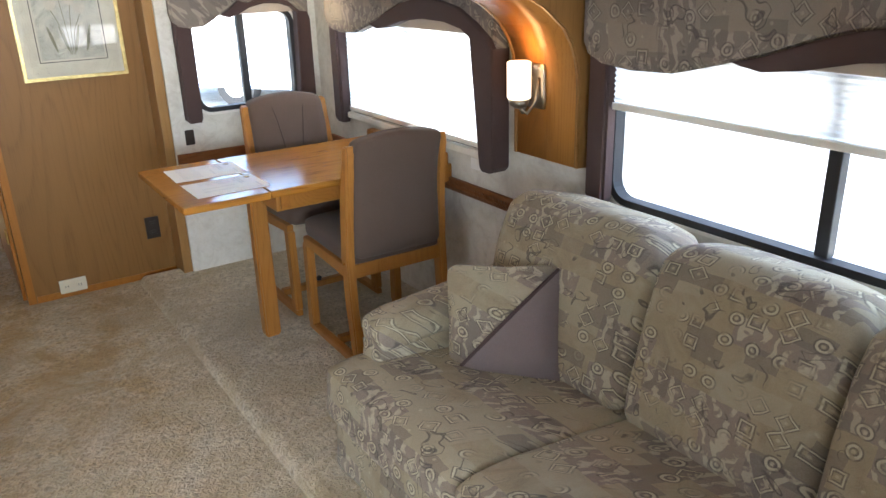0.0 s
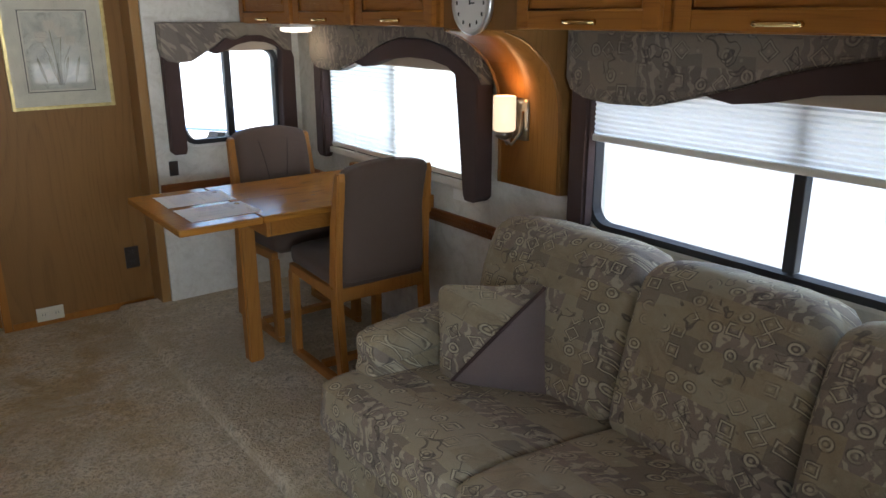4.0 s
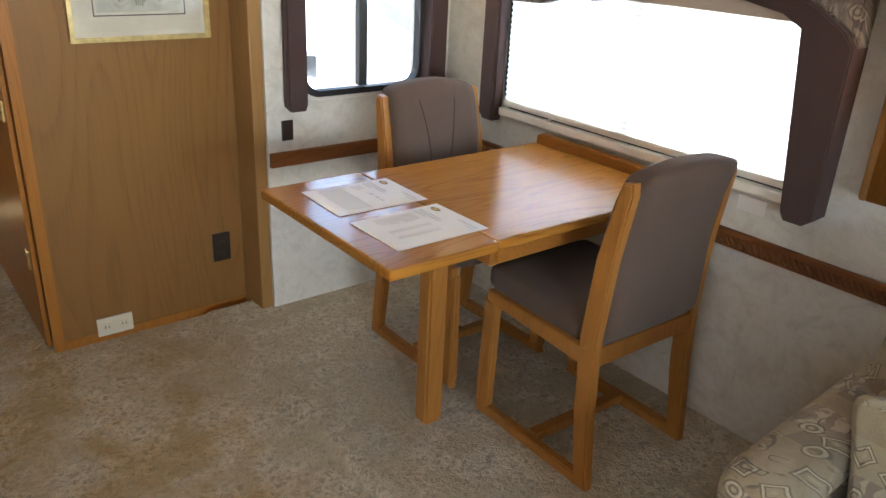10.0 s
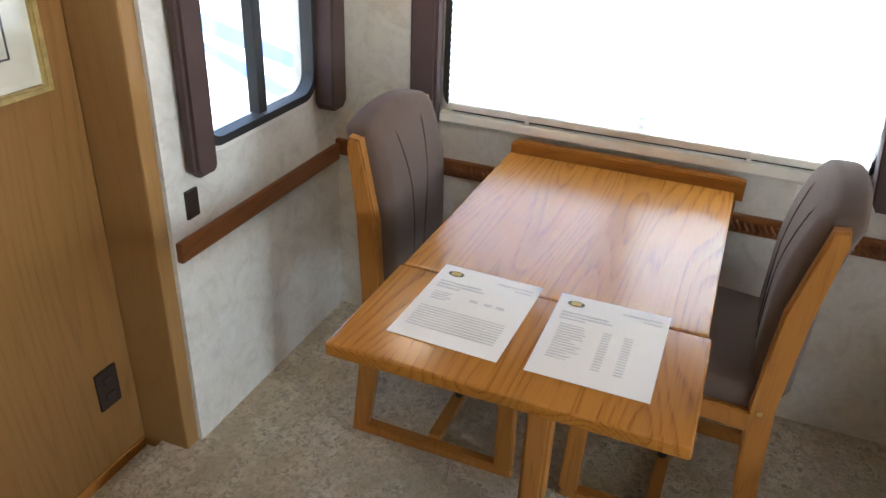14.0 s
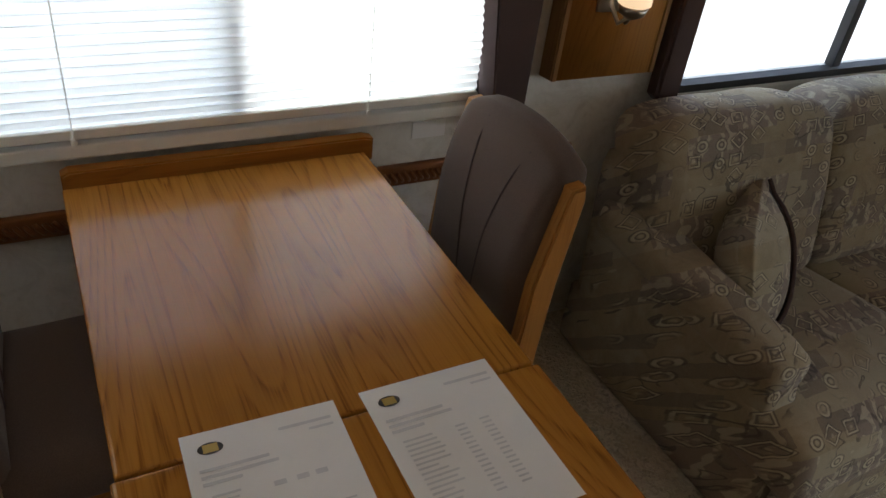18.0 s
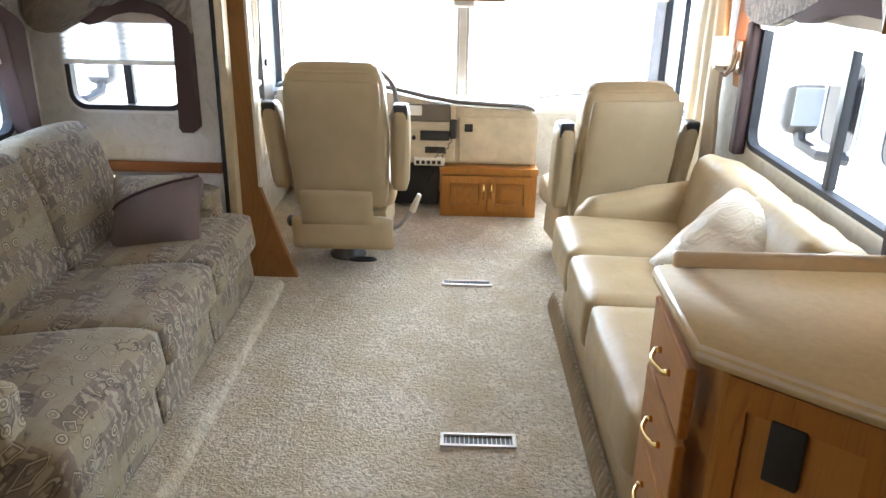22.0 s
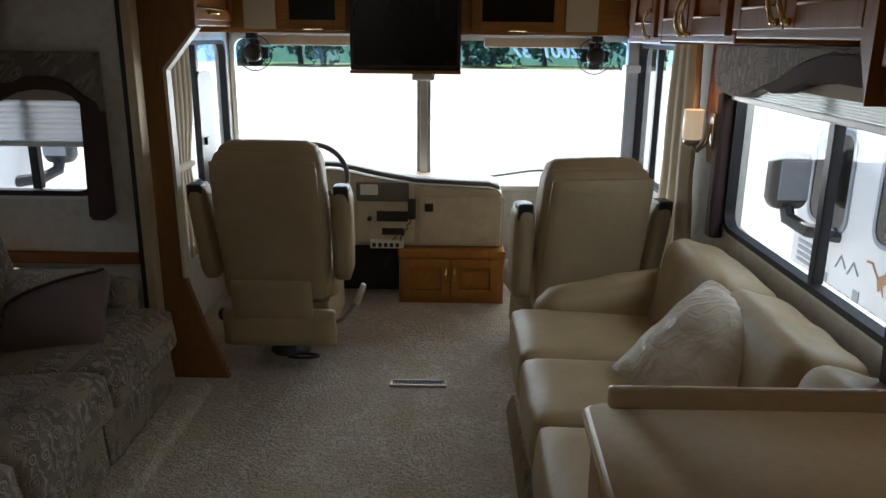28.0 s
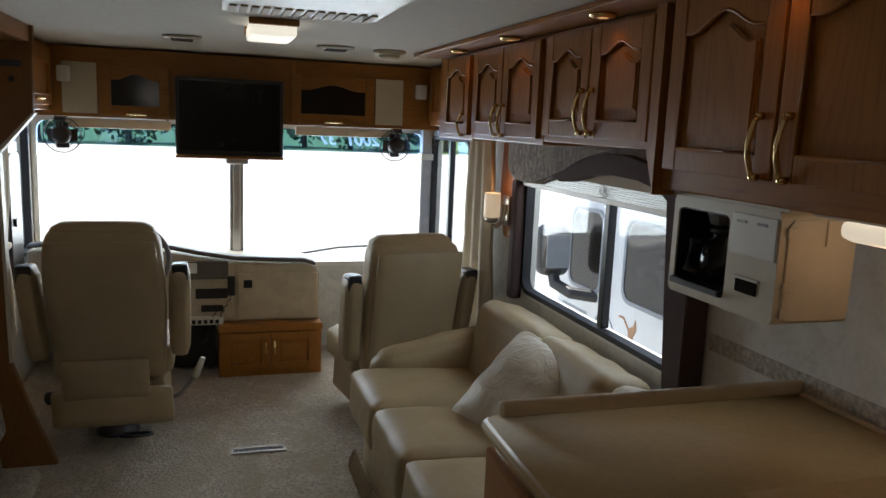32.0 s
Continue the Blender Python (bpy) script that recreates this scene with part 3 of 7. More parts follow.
def soft(b, size, m, r=0.04, cuts=9, puff=(0, 0, 0), wrinkle=0.0, shape=None):
    """A stuffed box of that size at the pose m: rounded edges, faces puffed out by metres along x, y, z, and soft wrinkles."""
    b = b or bmesh.new()
    t = bmesh.new()
    bmesh.ops.create_cube(t, size=2)
    bmesh.ops.subdivide_edges(t, edges=t.edges[:], cuts=cuts, use_grid_fill=True)
    half = Vector(size) / 2
    for v in t.verts:
        u = v.co.copy()
        p = Vector(u[i] * half[i] for i in range(3))
        q = Vector(max(-half[i] + r, min(half[i] - r, p[i])) for i in range(3))
        d = p - q
        if d.length > 1e-6:
            p = q + d.normalized() * r
        for i in range(3):
            j, k = (i + 1) % 3, (i + 2) % 3
            p[i] += puff[i] * u[i] * max(0, 1 - u[j] ** 2) ** 0.6 * max(0, 1 - u[k] ** 2) ** 0.6
        if shape:
            p = Vector(shape(p, half))
        if wrinkle:
            w = m @ p
            p += p.normalized() * wrinkle * (noise.noise(w * 9) + 0.5 * noise.noise(w * 23))
        v.co = m @ p
    return merge(b, t)


def here(x, y, z, rx=0, ry=0, rz=0):
    return pose(x, y, z, rx, ry, rz)


def wall_with_holes(b, axis, lo, hi, a0, a1, z0, z1, holes):
    """A wall from lo to hi in thickness along axis, a0..a1 along it, with rectangular openings (a, a, z, z), in one piece."""
    b = b or bmesh.new()
    aa = sorted({a0, a1, *[h[0] for h in holes], *[h[1] for h in holes]})
    zz = sorted({z0, z1, *[h[2] for h in holes], *[h[3] for h in holes]})
    corner = {}

    def vert(i, j, side):
        key = (i, j, side)
        if key not in corner:
            d = hi if side else lo
            corner[key] = b.verts.new((d, aa[i], zz[j]) if axis == 'x' else (aa[i], d, zz[j]))
        return corner[key]

    def solid(i, j):
        if not (0 <= i < len(aa) - 1 and 0 <= j < len(zz) - 1):
            return False
        am, zm = (aa[i] + aa[i + 1]) / 2, (zz[j] + zz[j + 1]) / 2
        return not any(h[0] < am < h[1] and h[2] < zm < h[3] for h in holes)

    for i in range(len(aa) - 1):
        for j in range(len(zz) - 1):
            if not solid(i, j):
                continue
            ring = [(i, j), (i + 1, j), (i + 1, j + 1), (i, j + 1)]
            for side in (0, 1):
                b.faces.new([vert(p, q, side) for p, q in ring])
            for k, (di, dj) in enumerate(((0, -1), (1, 0), (0, 1), (-1, 0))):
                if not solid(i + di, j + dj):
                    p, q = ring[k], ring[(k + 1) % 4]
                    b.faces.new((vert(*p, 0), vert(*q, 0), vert(*q, 1), vert(*p, 1)))
    bmesh.ops.recalc_face_normals(b, faces=b.faces[:])
    return b


def arc_outline(w, h, r, n=6):
    """A rounded rectangle from -w/2..w/2 by 0..h."""
    pts = []
    for cx, cz, a0 in ((w / 2 - r, h - r, 0), (-w / 2 + r, h - r, 90), (-w / 2 + r, r, 180), (w / 2 - r, r, 270)):
        for k in range(n + 1):
            a = radians(a0 + 90 * k / n)
            pts.append((cx + r * math.cos(a), cz + r * math.sin(a)))
    return pts


def ring_frame(b, outer, inner, axis, lo, hi):
    """A frame between two outlines of as many points, extruded along an axis."""
    b = b or bmesh.new()

    def at(p, d):
        return {'x': (d, p[0], p[1]), 'y': (p[0], d, p[1]), 'z': (p[0], p[1], d)}[axis]

    n = len(outer)
    rows = [[b.verts.new(at(p, d)) for p in pts] for pts, d in ((outer, lo), (outer, hi), (inner, hi), (inner, lo))]
    for i in range(n):
        j = (i + 1) % n
        for r0, r1 in zip(rows, rows[1:] + rows[:1]):
            b.faces.new((r0[i], r0[j], r1[j], r1[i]))
    bmesh.ops.recalc_face_normals(b, faces=b.faces[:])
    return b

# ---- setting ----
XR, XL, XS = -0.95, 1.47, 2.26          # passenger wall, driver wall, slide-out side wall
YP, YE, YF = 3.735, 3.57, -0.25         # partition, slide rear end, slide front end
YW, ZC = -1.98, 1.87                    # windscreen, ceiling
ZS = 0.04                               # slide-out floor


def facing(axis):
    return (lambda a, d, z: (d, a, z)) if axis == 'x' else (lambda a, d, z: (a, d, z))


def abox(b, axis, d0, d1, a0, a1, z0, z1, bevel=0.0):
    return box(b, d0, d1, a0, a1, z0, z1, bevel) if axis == 'x' else box(b, a0, a1, d0, d1, z0, z1, bevel)


# floor
fl_b = box(None, -1.02, 1.30, -2.35, 6.2, -0.06, 0.0)
box(fl_b, 1.30, 1.62, -2.35, YF, -0.06, 0.0)
box(fl_b, 1.30, 1.62, YE, 6.2, -0.06, 0.0)
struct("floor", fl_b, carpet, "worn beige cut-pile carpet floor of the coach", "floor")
b = prism(None, [(1.196, 0.002), (1.198, 0.014), (1.203, 0.026), (1.211, 0.035), (1.223, 0.0395), (1.240, 0.0408), (1.262, ZS), (XS, ZS), (XS, -0.06), (1.20, -0.06)], 'y', YF, YE + 0.10)
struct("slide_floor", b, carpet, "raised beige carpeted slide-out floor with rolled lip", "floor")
b = box(None, -0.97, 0.36, 2.0, 4.19, 0.0, 0.004)
struct("tile_bed", b, grout, "dark grout bed under the galley tiles", "floor")
b = box(None, 0.36, 0.372, 1.99, 4.19, 0.0, 0.009, 0.003)
struct("trim_tile_edge", b, oak_leg, "narrow wooden edge strip between tile and carpet", "trim")

# walls
RW = (-0.22, 1.06, 0.775, 1.40)   # passenger side window
SW1 = (0.0, 1.405, 0.805, 1.30)    # window over the sofa
SW2 = (2.02, 3.185, 0.84, 1.30)    # window over the table
EW = (1.60, 2.115, 0.870, 1.32)  # rear end window of the slide-out
FW = (1.60, 2.10, 0.875, 1.30)    # front end window of the slide-out
CWR = (-1.86, -1.10, 0.72, 1.45)
CWL = (-1.86, -0.85, 0.72, 1.45)
struct("wall_passenger", wall_with_holes(None, 'x', XR - 0.06, XR, YW - 0.1, 4.3, -0.06, ZC, [RW, CWR]), vinyl, "mottled off-white vinyl coach side wall", "wall")
struct("wall_driver_cab", wall_with_holes(None, 'x', XL + 0.05, XL + 0.11, YW - 0.1, YF - 0.06, -0.06, ZC, [CWL]), vinyl, "off-white cab side wall beside the driver", "wall")
struct("wall_slide_side", wall_with_holes(None, 'x', XS, XS + 0.06, YF - 0.06, YE + 0.06, -0.06, ZC, [SW1, SW2]), vinyl, "mottled off-white vinyl slide-out side wall", "wall")
struct("wall_slide_rear", wall_with_holes(None, 'y', YE, YE + 0.06, 1.45, XS, -0.06, ZC, [EW]), vinyl, "mottled off-white vinyl slide-out end wall", "wall")
struct("wall_slide_front", wall_with_holes(None, 'y', YF - 0.06, YF, 1.42, XS, -0.06, ZC, [FW]), vinyl, "off-white vinyl slide-out front end wall", "wall")
struct("wall_partition", box(None, 0.715, 1.453, YP, YP + 0.05, 0, ZC), oak_wall, "light oak panelled partition wall with fine grain", "wall")
struct("wall_pocket_door", box(None, 0.680, 0.715, YP - 0.004, 4.75, 0, ZC), oak_door, "oak edge panel along the hallway", "wall")
struct("wall_hall_left", box(None, -1.0, -0.072, 4.19, 4.24, 0, ZC), oak_wall, "oak panelled hallway wall beside the galley", "wall")
struct("wall_hall_side", box(None, -0.30, -0.272, 4.24, 5.0, 0, ZC), oak_wall, "oak panelled hallway side wall", "wall")
struct("wall_bath", box(None, -1.0, 1.6, 5.60, 5.65, 0, ZC), floral, "cream floral papered wall behind the basin", "wall")
struct("wall_rear_side", box(None, 1.55, 1.6, 3.8, 5.60, 0, ZC), vinyl, "plain off-white wall behind the partition", "wall")
struct("wall_bath_pier", box(None, 0.66, 0.72, 4.75, 5.6, 0, ZC), oak_wall, "oak panel beside the basin cabinet", "wall")
b = wall_with_holes(None, 'y', YW - 0.06, YW, XR, XL + 0.05, -0.06, ZC, [(-0.915, 1.50, 0.58, 1.49)])
struct("wall_windscreen", b, vinyl, "off-white surround of the windscreen", "wall")
struct("ceiling", box(None, -1.02, 1.62, -2.35, 5.65, ZC, ZC + 0.05), ceiling_mat, "off-white padded fabric ceiling", "ceiling")
struct("ceiling_slide", box(None, 1.42, XS + 0.06, YF - 0.06, YE + 0.06, ZC - 0.03, ZC - 0.002), ceiling_mat, "off-white slide-out ceiling", "ceiling")
# slide-out opening trim
struct("trim_slide_rear", box(None, 1.402, 1.450, YE + 0.01, YP, 0, ZC, 0.006), oak_post, "oak post trim at the rear of the slide-out opening", "trim")
struct("trim_slide_front", box(None, 1.386, 1.424, YF - 0.045, YF + 0.03, 0, ZC, 0.006), post_gold, "tan-gold metal post at the slide-out opening", "trim")
struct("trim_slide_seal", box(None, 1.4245, 1.446, YF - 0.03, YF + 0.022, 0, 1.64, 0.004), rubber, "black rubber seal beside the slide-out post", "trim")
hdr = struct("trim_slide_header", box(None, 1.36, 1.44, YF, YE, 1.65, 1.80, 0.006), plain("tan_header_vinyl", (0.47, 0.34, 0.195), 0.55), "tan header board over the slide-out opening, fixed with screws", "trim")
part("end_block", box(None, 1.352, 1.442, YF - 0.03, YF + 0.028, 1.645, 1.80, 0.004), oak_post, hdr, "oak end block")
for k in range(9):
    part("screw", lathe(None, [(0.007, 0.0), (0.006, -0.003)], (1.3605, 0.05 + 0.42 * k, 1.70), 'x', 10), black_plastic, hdr, "dark screw head")
struct("trim_slide_soffit", box(None, 1.19, 1.45, -0.365, YE, 1.802, ZC - 0.001, 0.005), oak_rail, "oak soffit strip with recessed lamps above the slide-out", "trim")
struct("baseboard_partition", box(None, 0.72, 1.40, YP - 0.006, YP - 0.001, 0, 0.035, 0.001), oak_rail, "thin oak base strip on the partition", "baseboard")

# shaped wooden pillar board behind the driver's seat
pil = [(1.30, 0.0), (1.153, 0.0), (1.237, 0.22), (1.318, 0.475), (1.33, 1.362), (1.19, 1.52), (1.18, ZC), (1.43, ZC), (1.43, 0.0)]
b = prism(None, pil, 'y', -0.41, -0.37, 0.003)
struct("pillar_board", b, wood("oak_pillar", (0.28, 0.13, 0.042), (0.17, 0.073, 0.023), 'Z', 0.35), "tall shaped oak pillar board with flared foot", "pillar")
b = prism(None, [(1.308, 0.475), (1.320, 0.475), (1.332, 1.365), (1.192, 1.524), (1.180, 1.524), (1.318, 1.357)], 'y', -0.418, -0.362)
hk = thing("wall_hook", (1.262, -0.366, 1.70), "small dark metal latch plate on the pillar board", "hook")
part("plate", box(None, 1.225, 1.300, -0.3695, -0.364, 1.705, 1.730, 0.002), steel, hk)
part("catch", tube(None, [(1.235, -0.364, 1.718), (1.25, -0.352, 1.722), (1.275, -0.352, 1.714), (1.29, -0.364, 1.718)], 0.004, 6), steel, hk, "", True)
part("screw", lathe(None, [(0.012, 0.0), (0.010, 0.004), (0.003, 0.006)], (1.262, -0.3695, 1.655), 'y', 12), black_plastic, hk)
struct("trim_pillar_edge", b, ivory_plastic, "pale edge moulding on the pillar board", "trim")


# ---- windows ----
def window(name, axis, wall, out, hole, bars, label, stay=None, metal=None):
    """A framed coach window: rounded black frame, divider bars and panes. out: +1 or -1, the way outside."""
    a0, a1, z0, z1 = hole
    mid, w, h = (a0 + a1) / 2, a1 - a0, z1 - z0
    w_ob = thing(name, facing(axis)(mid, wall, z0), label, "window", kind="structure")
    o = [(mid + p, z0 + q) for p, q in arc_outline(w + 0.03, h + 0.03, 0.075)]
    o = [(p, q - 0.015) for p, q in o]
    i = [(mid + p, z0 + 0.007 + q) for p, q in arc_outline(w - 0.014, h - 0.014, 0.06)]
    i2 = [(mid + p, z0 - 0.03 + q) for p, q in arc_outline(w + 0.06, h + 0.06, 0.09)]
    part("window_frame", ring_frame(None, o, i, axis, wall - out * 0.012, wall + out * 0.03), rubber, w_ob, "black rubber-edged frame")
    part("window_surround", ring_frame(None, i2, o, axis, wall - out * 0.006, wall + out * 0.004), metal or white_plastic, w_ob, "pale clamp ring")
    for x in bars:
        b = abox(None, axis, wall - out * 0.006, wall + out * 0.028, x - 0.018, x + 0.018, z0 + 0.012, z1, 0.003)
        part("divider_bar", b, black_plastic, w_ob)
    edges = [a0, *bars, a1]
    for c0, c1 in zip(edges, edges[1:]):
        p = part("pane", abox(None, axis, wall + out * 0.018, wall + out * 0.022, c0, c1, z0, z1), glass, w_ob)
        p.visible_shadow = False
    return w_ob


window("window_1", 'x', XS, 1, SW1, [0.695], "long black-framed sliding window over the patterned sofa")
w2 = window("window_2", 'x', XS, 1, SW2, [2.605], "black-framed window behind the lowered pleated shade")
# unseen sheet added behind the shade so that its rear half glows less
part("insect_screen", box(None, XS + 0.03, XS + 0.032, 2.61, 3.175, 0.85, 1.29), glass_mat("grey_insect_screen", (0.78, 0.80, 0.83)), w2, "assumed grey insect screen that dims the rear half of the shade")
window("window_3", 'y', YE, 1, EW, [1.852], "small black-framed sliding window by the table")
window("window_4", 'y', YF, -1, FW, [1.84], "small black-framed sliding window by the sofa")
window("window_5", 'x', XR, -1, RW, [0.545], "long black-framed sliding window over the leather sofa", metal=white_plastic)
window("window_6", 'x', XR, -1, CWR, [-1.48], "cab side window beside the passenger seat", metal=alu)
window("window_7", 'x', XL + 0.05, 1, CWL, [-1.35], "cab side window beside the driver's seat", metal=alu)

# windscreen
ws = thing("window_8", (0.335, YW, 0.58), "wide two-pane coach windscreen with central post", "windscreen", kind="structure")
b = ring_frame(None, [(0.2925 + p, 0.565 + q) for p, q in arc_outline(2.44, 0.94, 0.06)], [(0.2925 + p, 0.595 + q) for p, q in arc_outline(2.385, 0.88, 0.06)], 'y', YW - 0.03, YW + 0.02)
part("window_frame", b, white_plastic, ws)
post = part("centre_post", box(None, 0.292, 0.378, YW - 0.05, YW + 0.05, 0.58, 1.49, 0.008), grey_post, ws, "pale grey central post")
part("post_cover", box(None, 0.312, 0.358, YW + 0.05, YW + 0.062, 0.60, 1.45, 0.004), alu, post)
for x0, x1 in ((-0.915, 0.292), (0.378, 1.50)):
    p = part("pane", box(None, x0, x1, YW - 0.024, YW - 0.02, 0.58, 1.49), glass, ws)
    p.visible_shadow = False
    part("tint_band", box(None, x0, x1, YW - 0.018, YW - 0.015, 1.335, 1.49), tint_glass, ws, "blue sun-tint band")
for x0, x1 in ((0.72, 1.30), (-0.70, -0.02)):
    v = part("sun_visor", box(None, x0, x1, -1.82, -1.79, 1.44, 1.495, 0.006), ivory_plastic, ws, "folded pale sun visor")
    rod_b = rod(None, (x0 + 0.02, -1.805, 1.515), (x0 + 0.02, -1.805, 1.43), 0.006)
    part("visor_arm", rod_b, black_plastic, v)
for x, lean in ((0.95, 18), (-0.35, 14)):
    b = tube(None, [(x + 0.36, YW - 0.08, 0.62), (x, YW - 0.08, 0.675), (x - 0.33, YW - 0.08, 0.69)], 0.007)
    part("wiper", b, black_plastic, ws, "parked wiper blade")
pill = struct("trim_cab_pillar", box(None, XR + 0.002, -0.872, YW + 0.04, -1.86, 0.66, 1.505, 0.01), plain("pale_grey_trim", (0.46, 0.47, 0.48), 0.45), "pale grey moulded pillar between windscreen and passenger window", "trim")
part("edge_moulding", box(None, -0.874, -0.862, YW + 0.042, -1.85, 0.68, 1.30, 0.004), white_plastic, pill, "white edge moulding")
part("top_cap", box(None, XR + 0.004, -0.858, YW + 0.042, -1.84, 1.30, 1.345, 0.008), white_plastic, pill, "white cap over the pillar")
blk = struct("trim_driver_window_panel", prism(None, [(-1.46 + 0.13 + p, 0.60 + q) for p, q in arc_outline(0.24, 0.71, 0.05)], 'x', XL + 0.002, XL + 0.018, 0.003), dark_brown_plastic, "dark sliding-window panel beside the driver", "trim")
part("window_latch", box(None, XL - 0.012, XL + 0.003, -1.30, -1.26, 0.93, 0.97, 0.004), black_plastic, blk)
# painted year on the glass, to be read from outside
txt = bpy.data.curves.new("year", 'FONT')
txt.body = "2001  37"
txt.size = 0.115
txt.offset = 0.003
txt.shear = 0.25
txt.extrude = 0.001
year = new("painted_year", txt)
txt.materials.append(shade_mat)
year.parent = ws
year.matrix_local = Matrix.Translation((-0.95, -0.032, 0.80)) @ Euler((radians(90), 0, 0)).to_matrix().to_4x4()

# ---- shades, valances ----
def shade(axis, wall, inn, a0, a1, z0, z1, step, label):
    """A pleated shade: zigzag cloth and a bottom rail. inn: +1 or -1, the way into the room."""
    f = facing(axis)
    s = thing("pleated_shade", f((a0 + a1) / 2, wall + inn * 0.03, z0), label, "blind")
    b = bmesh.new()
    n = max(2, int(round((z1 - z0) / step)))
    rows = []
    for k in range(2 * n + 1):
        z = z0 + (z1 - z0) * k / (2 * n)
        d = wall + inn * (0.022 + (0.007 if k % 2 else 0))
        rows.append([b.verts.new(f(a, d, z)) for a in (a0, a1)])
    for r0, r1 in zip(rows, rows[1:]):
        b.faces.new((r0[0], r0[1], r1[1], r1[0]))
    for k in range(1, n):
        z = z0 + (z1 - z0) * k / n
        fold = [[b.verts.new(f(a, wall + inn * 0.0212, z + e)) for a in (a0, a1)] for e in (-0.0022, 0.0022)]
        b.faces.new((fold[0][0], fold[0][1], fold[1][1], fold[1][0]))
    part("pleats", b, shade_mat, s, "thin white pleated cloth")
    part("bottom_rail", abox(None, axis, wall + inn * 0.012, wall + inn * 0.034, a0, a1, z0 - 0.022, z0, 0.004), white_plastic, s)
    part("head_rail", abox(None, axis, wall + inn * 0.012, wall + inn * 0.036, a0, a1, z1, z1 + 0.02, 0.003), white_plastic, s)
    return s


s = shade('x', XS, -1, 2.035, 3.175, 0.868, 1.29, 0.0205, "lowered white pleated shade glowing with daylight")
part("sill_rail", box(None, XS - 0.035, XS - 0.002, 2.02, 3.20, 0.806, 0.836, 0.005), white_plastic, s, "white rail under the shade")
for y in (2.318, 2.925):
    part("cord_button", lathe(None, [(0.006, 0), (0.007, 0.004), (0.003, 0.009)], (XS - 0.044, y, 0.845), 'x', 10), white_plastic, s)
    part("cord", rod(None, (XS - 0.04, y, 0.845), (XS - 0.04, y, 1.28), 0.0012, seg=6), white_plastic, s)
shade('x', XS, -1, 0.0, 1.415, 1.115, 1.29, 0.016, "half-raised white pleated shade over the sofa window")
shade('y', YF, 1, 1.58, 2.11, 1.085, 1.30, 0.0205, "half-raised white pleated shade in the small window")
shade('x', XR, 1, -0.22, 1.08, 1.298, 1.348, 0.0085, "raised white pleated shade stacked over the window")


def valance(axis, wall, inn, a_lobe, a_end, z_top, z_edge, leg_z, label, lobe_leg=True, deep=0.075, arch=0.085):
    """A padded window box: patterned cloth with a lobe and cusp, a dark swag arch that runs down into a leg, a leg at the lobe's end."""
    f = facing(axis)
    L = a_end - a_lobe
    s = thing("window_valance", f((a_lobe + a_end) / 2, wall + inn * deep, z_top), label, "valance")
    d0, d1 = wall + inn * 0.008, wall + inn * deep

    def A(u):
        return a_lobe + L * u

    cusp = (0.345, z_edge + 0.015)
    outer = [cusp, (0.40, z_edge + 0.035), (0.47, z_edge + 0.075), (0.54, z_edge + arch + 0.02), (0.63, z_edge + arch + 0.045), (0.74, z_edge + arch + 0.045),
             (0.84, z_edge + arch + 0.02), (0.92, z_edge + arch - 0.03), (0.98, z_edge + 0.005)]
    inner = [(0.90, z_edge + 0.0), (0.86, z_edge + 0.03), (0.78, z_edge + 0.05), (0.66, z_edge + 0.055), (0.55, z_edge + 0.04), (0.47, z_edge + 0.012), (0.40, z_edge - 0.002), (0.36, z_edge + 0.008)]
    lobe = [(0.0, z_edge + 0.03), (0.012, z_edge - 0.005), (0.05, z_edge - 0.03), (0.12, z_edge - 0.04), (0.22, z_edge - 0.035), (0.29, z_edge - 0.008)]
    pts = [(0.0, z_top)] + lobe + outer + [(1.0, z_edge - 0.03), (1.0, z_top)]
    b = prism(None, [(A(u), z) for u, z in pts], axis, d0, d1, 0.008)
    part("padded_board", b, valance_cloth, s, "patterned tapestry cloth")
    w = 0.085 / abs(L)
    leg = [(1.0, leg_z + 0.02), (1.0 - 0.25 * w, leg_z), (1.0 - 0.85 * w, leg_z), (1.0 - w, leg_z + 0.02)]
    b = prism(None, [(A(u), z) for u, z in outer + [(1.0, z_edge - 0.03)] + leg + inner], axis, d0, wall + inn * (deep + 0.015), 0.004)
    part("swag", b, trim_cloth, s, "dark plum-brown fabric swag and leg")
    if lobe_leg:
        b = prism(None, [(A(u), z) for u, z in ((0.012, z_edge), (0.012, leg_z + 0.02), (0.012 + 0.25 * w, leg_z), (0.012 + 0.9 * w, leg_z), (0.012 + w, leg_z + 0.02), (0.012 + w, z_edge))], axis, d0, wall + inn * (deep - 0.01), 0.01)
        part("side_leg", b, trim_cloth, s, "dark plum-brown padded leg")
    b = prism(None, [(A(u), z) for u, z in ((0.3, z_edge + 0.01), (0.98, z_edge + 0.01), (0.98, z_top), (0.3, z_top))], axis, wall + inn * 0.04, wall + inn * 0.045)
    part("lining", b, backing_cloth, s, "tan lining behind the arch")
    return s


valance('x', XS, -1, 3.305, 1.93, 1.446, 1.266, 0.782, "padded tapestry valance with plum swag round the table window")
valance('x', XS, -1, 1.50, -0.08, 1.444, 1.262, 0.79, "padded tapestry valance with plum swag over the sofa window", True, 0.07, 0.085)
valance('y', YE, -1, 1.505, 2.20, 1.455, 1.305, 0.815, "small padded tapestry valance with plum swag and legs", True, 0.055, 0.04)
valance('y', YF, 1, 2.24, 1.525, 1.43, 1.235, 0.775, "small padded tapestry valance beside the front post", False, 0.06, 0.06)
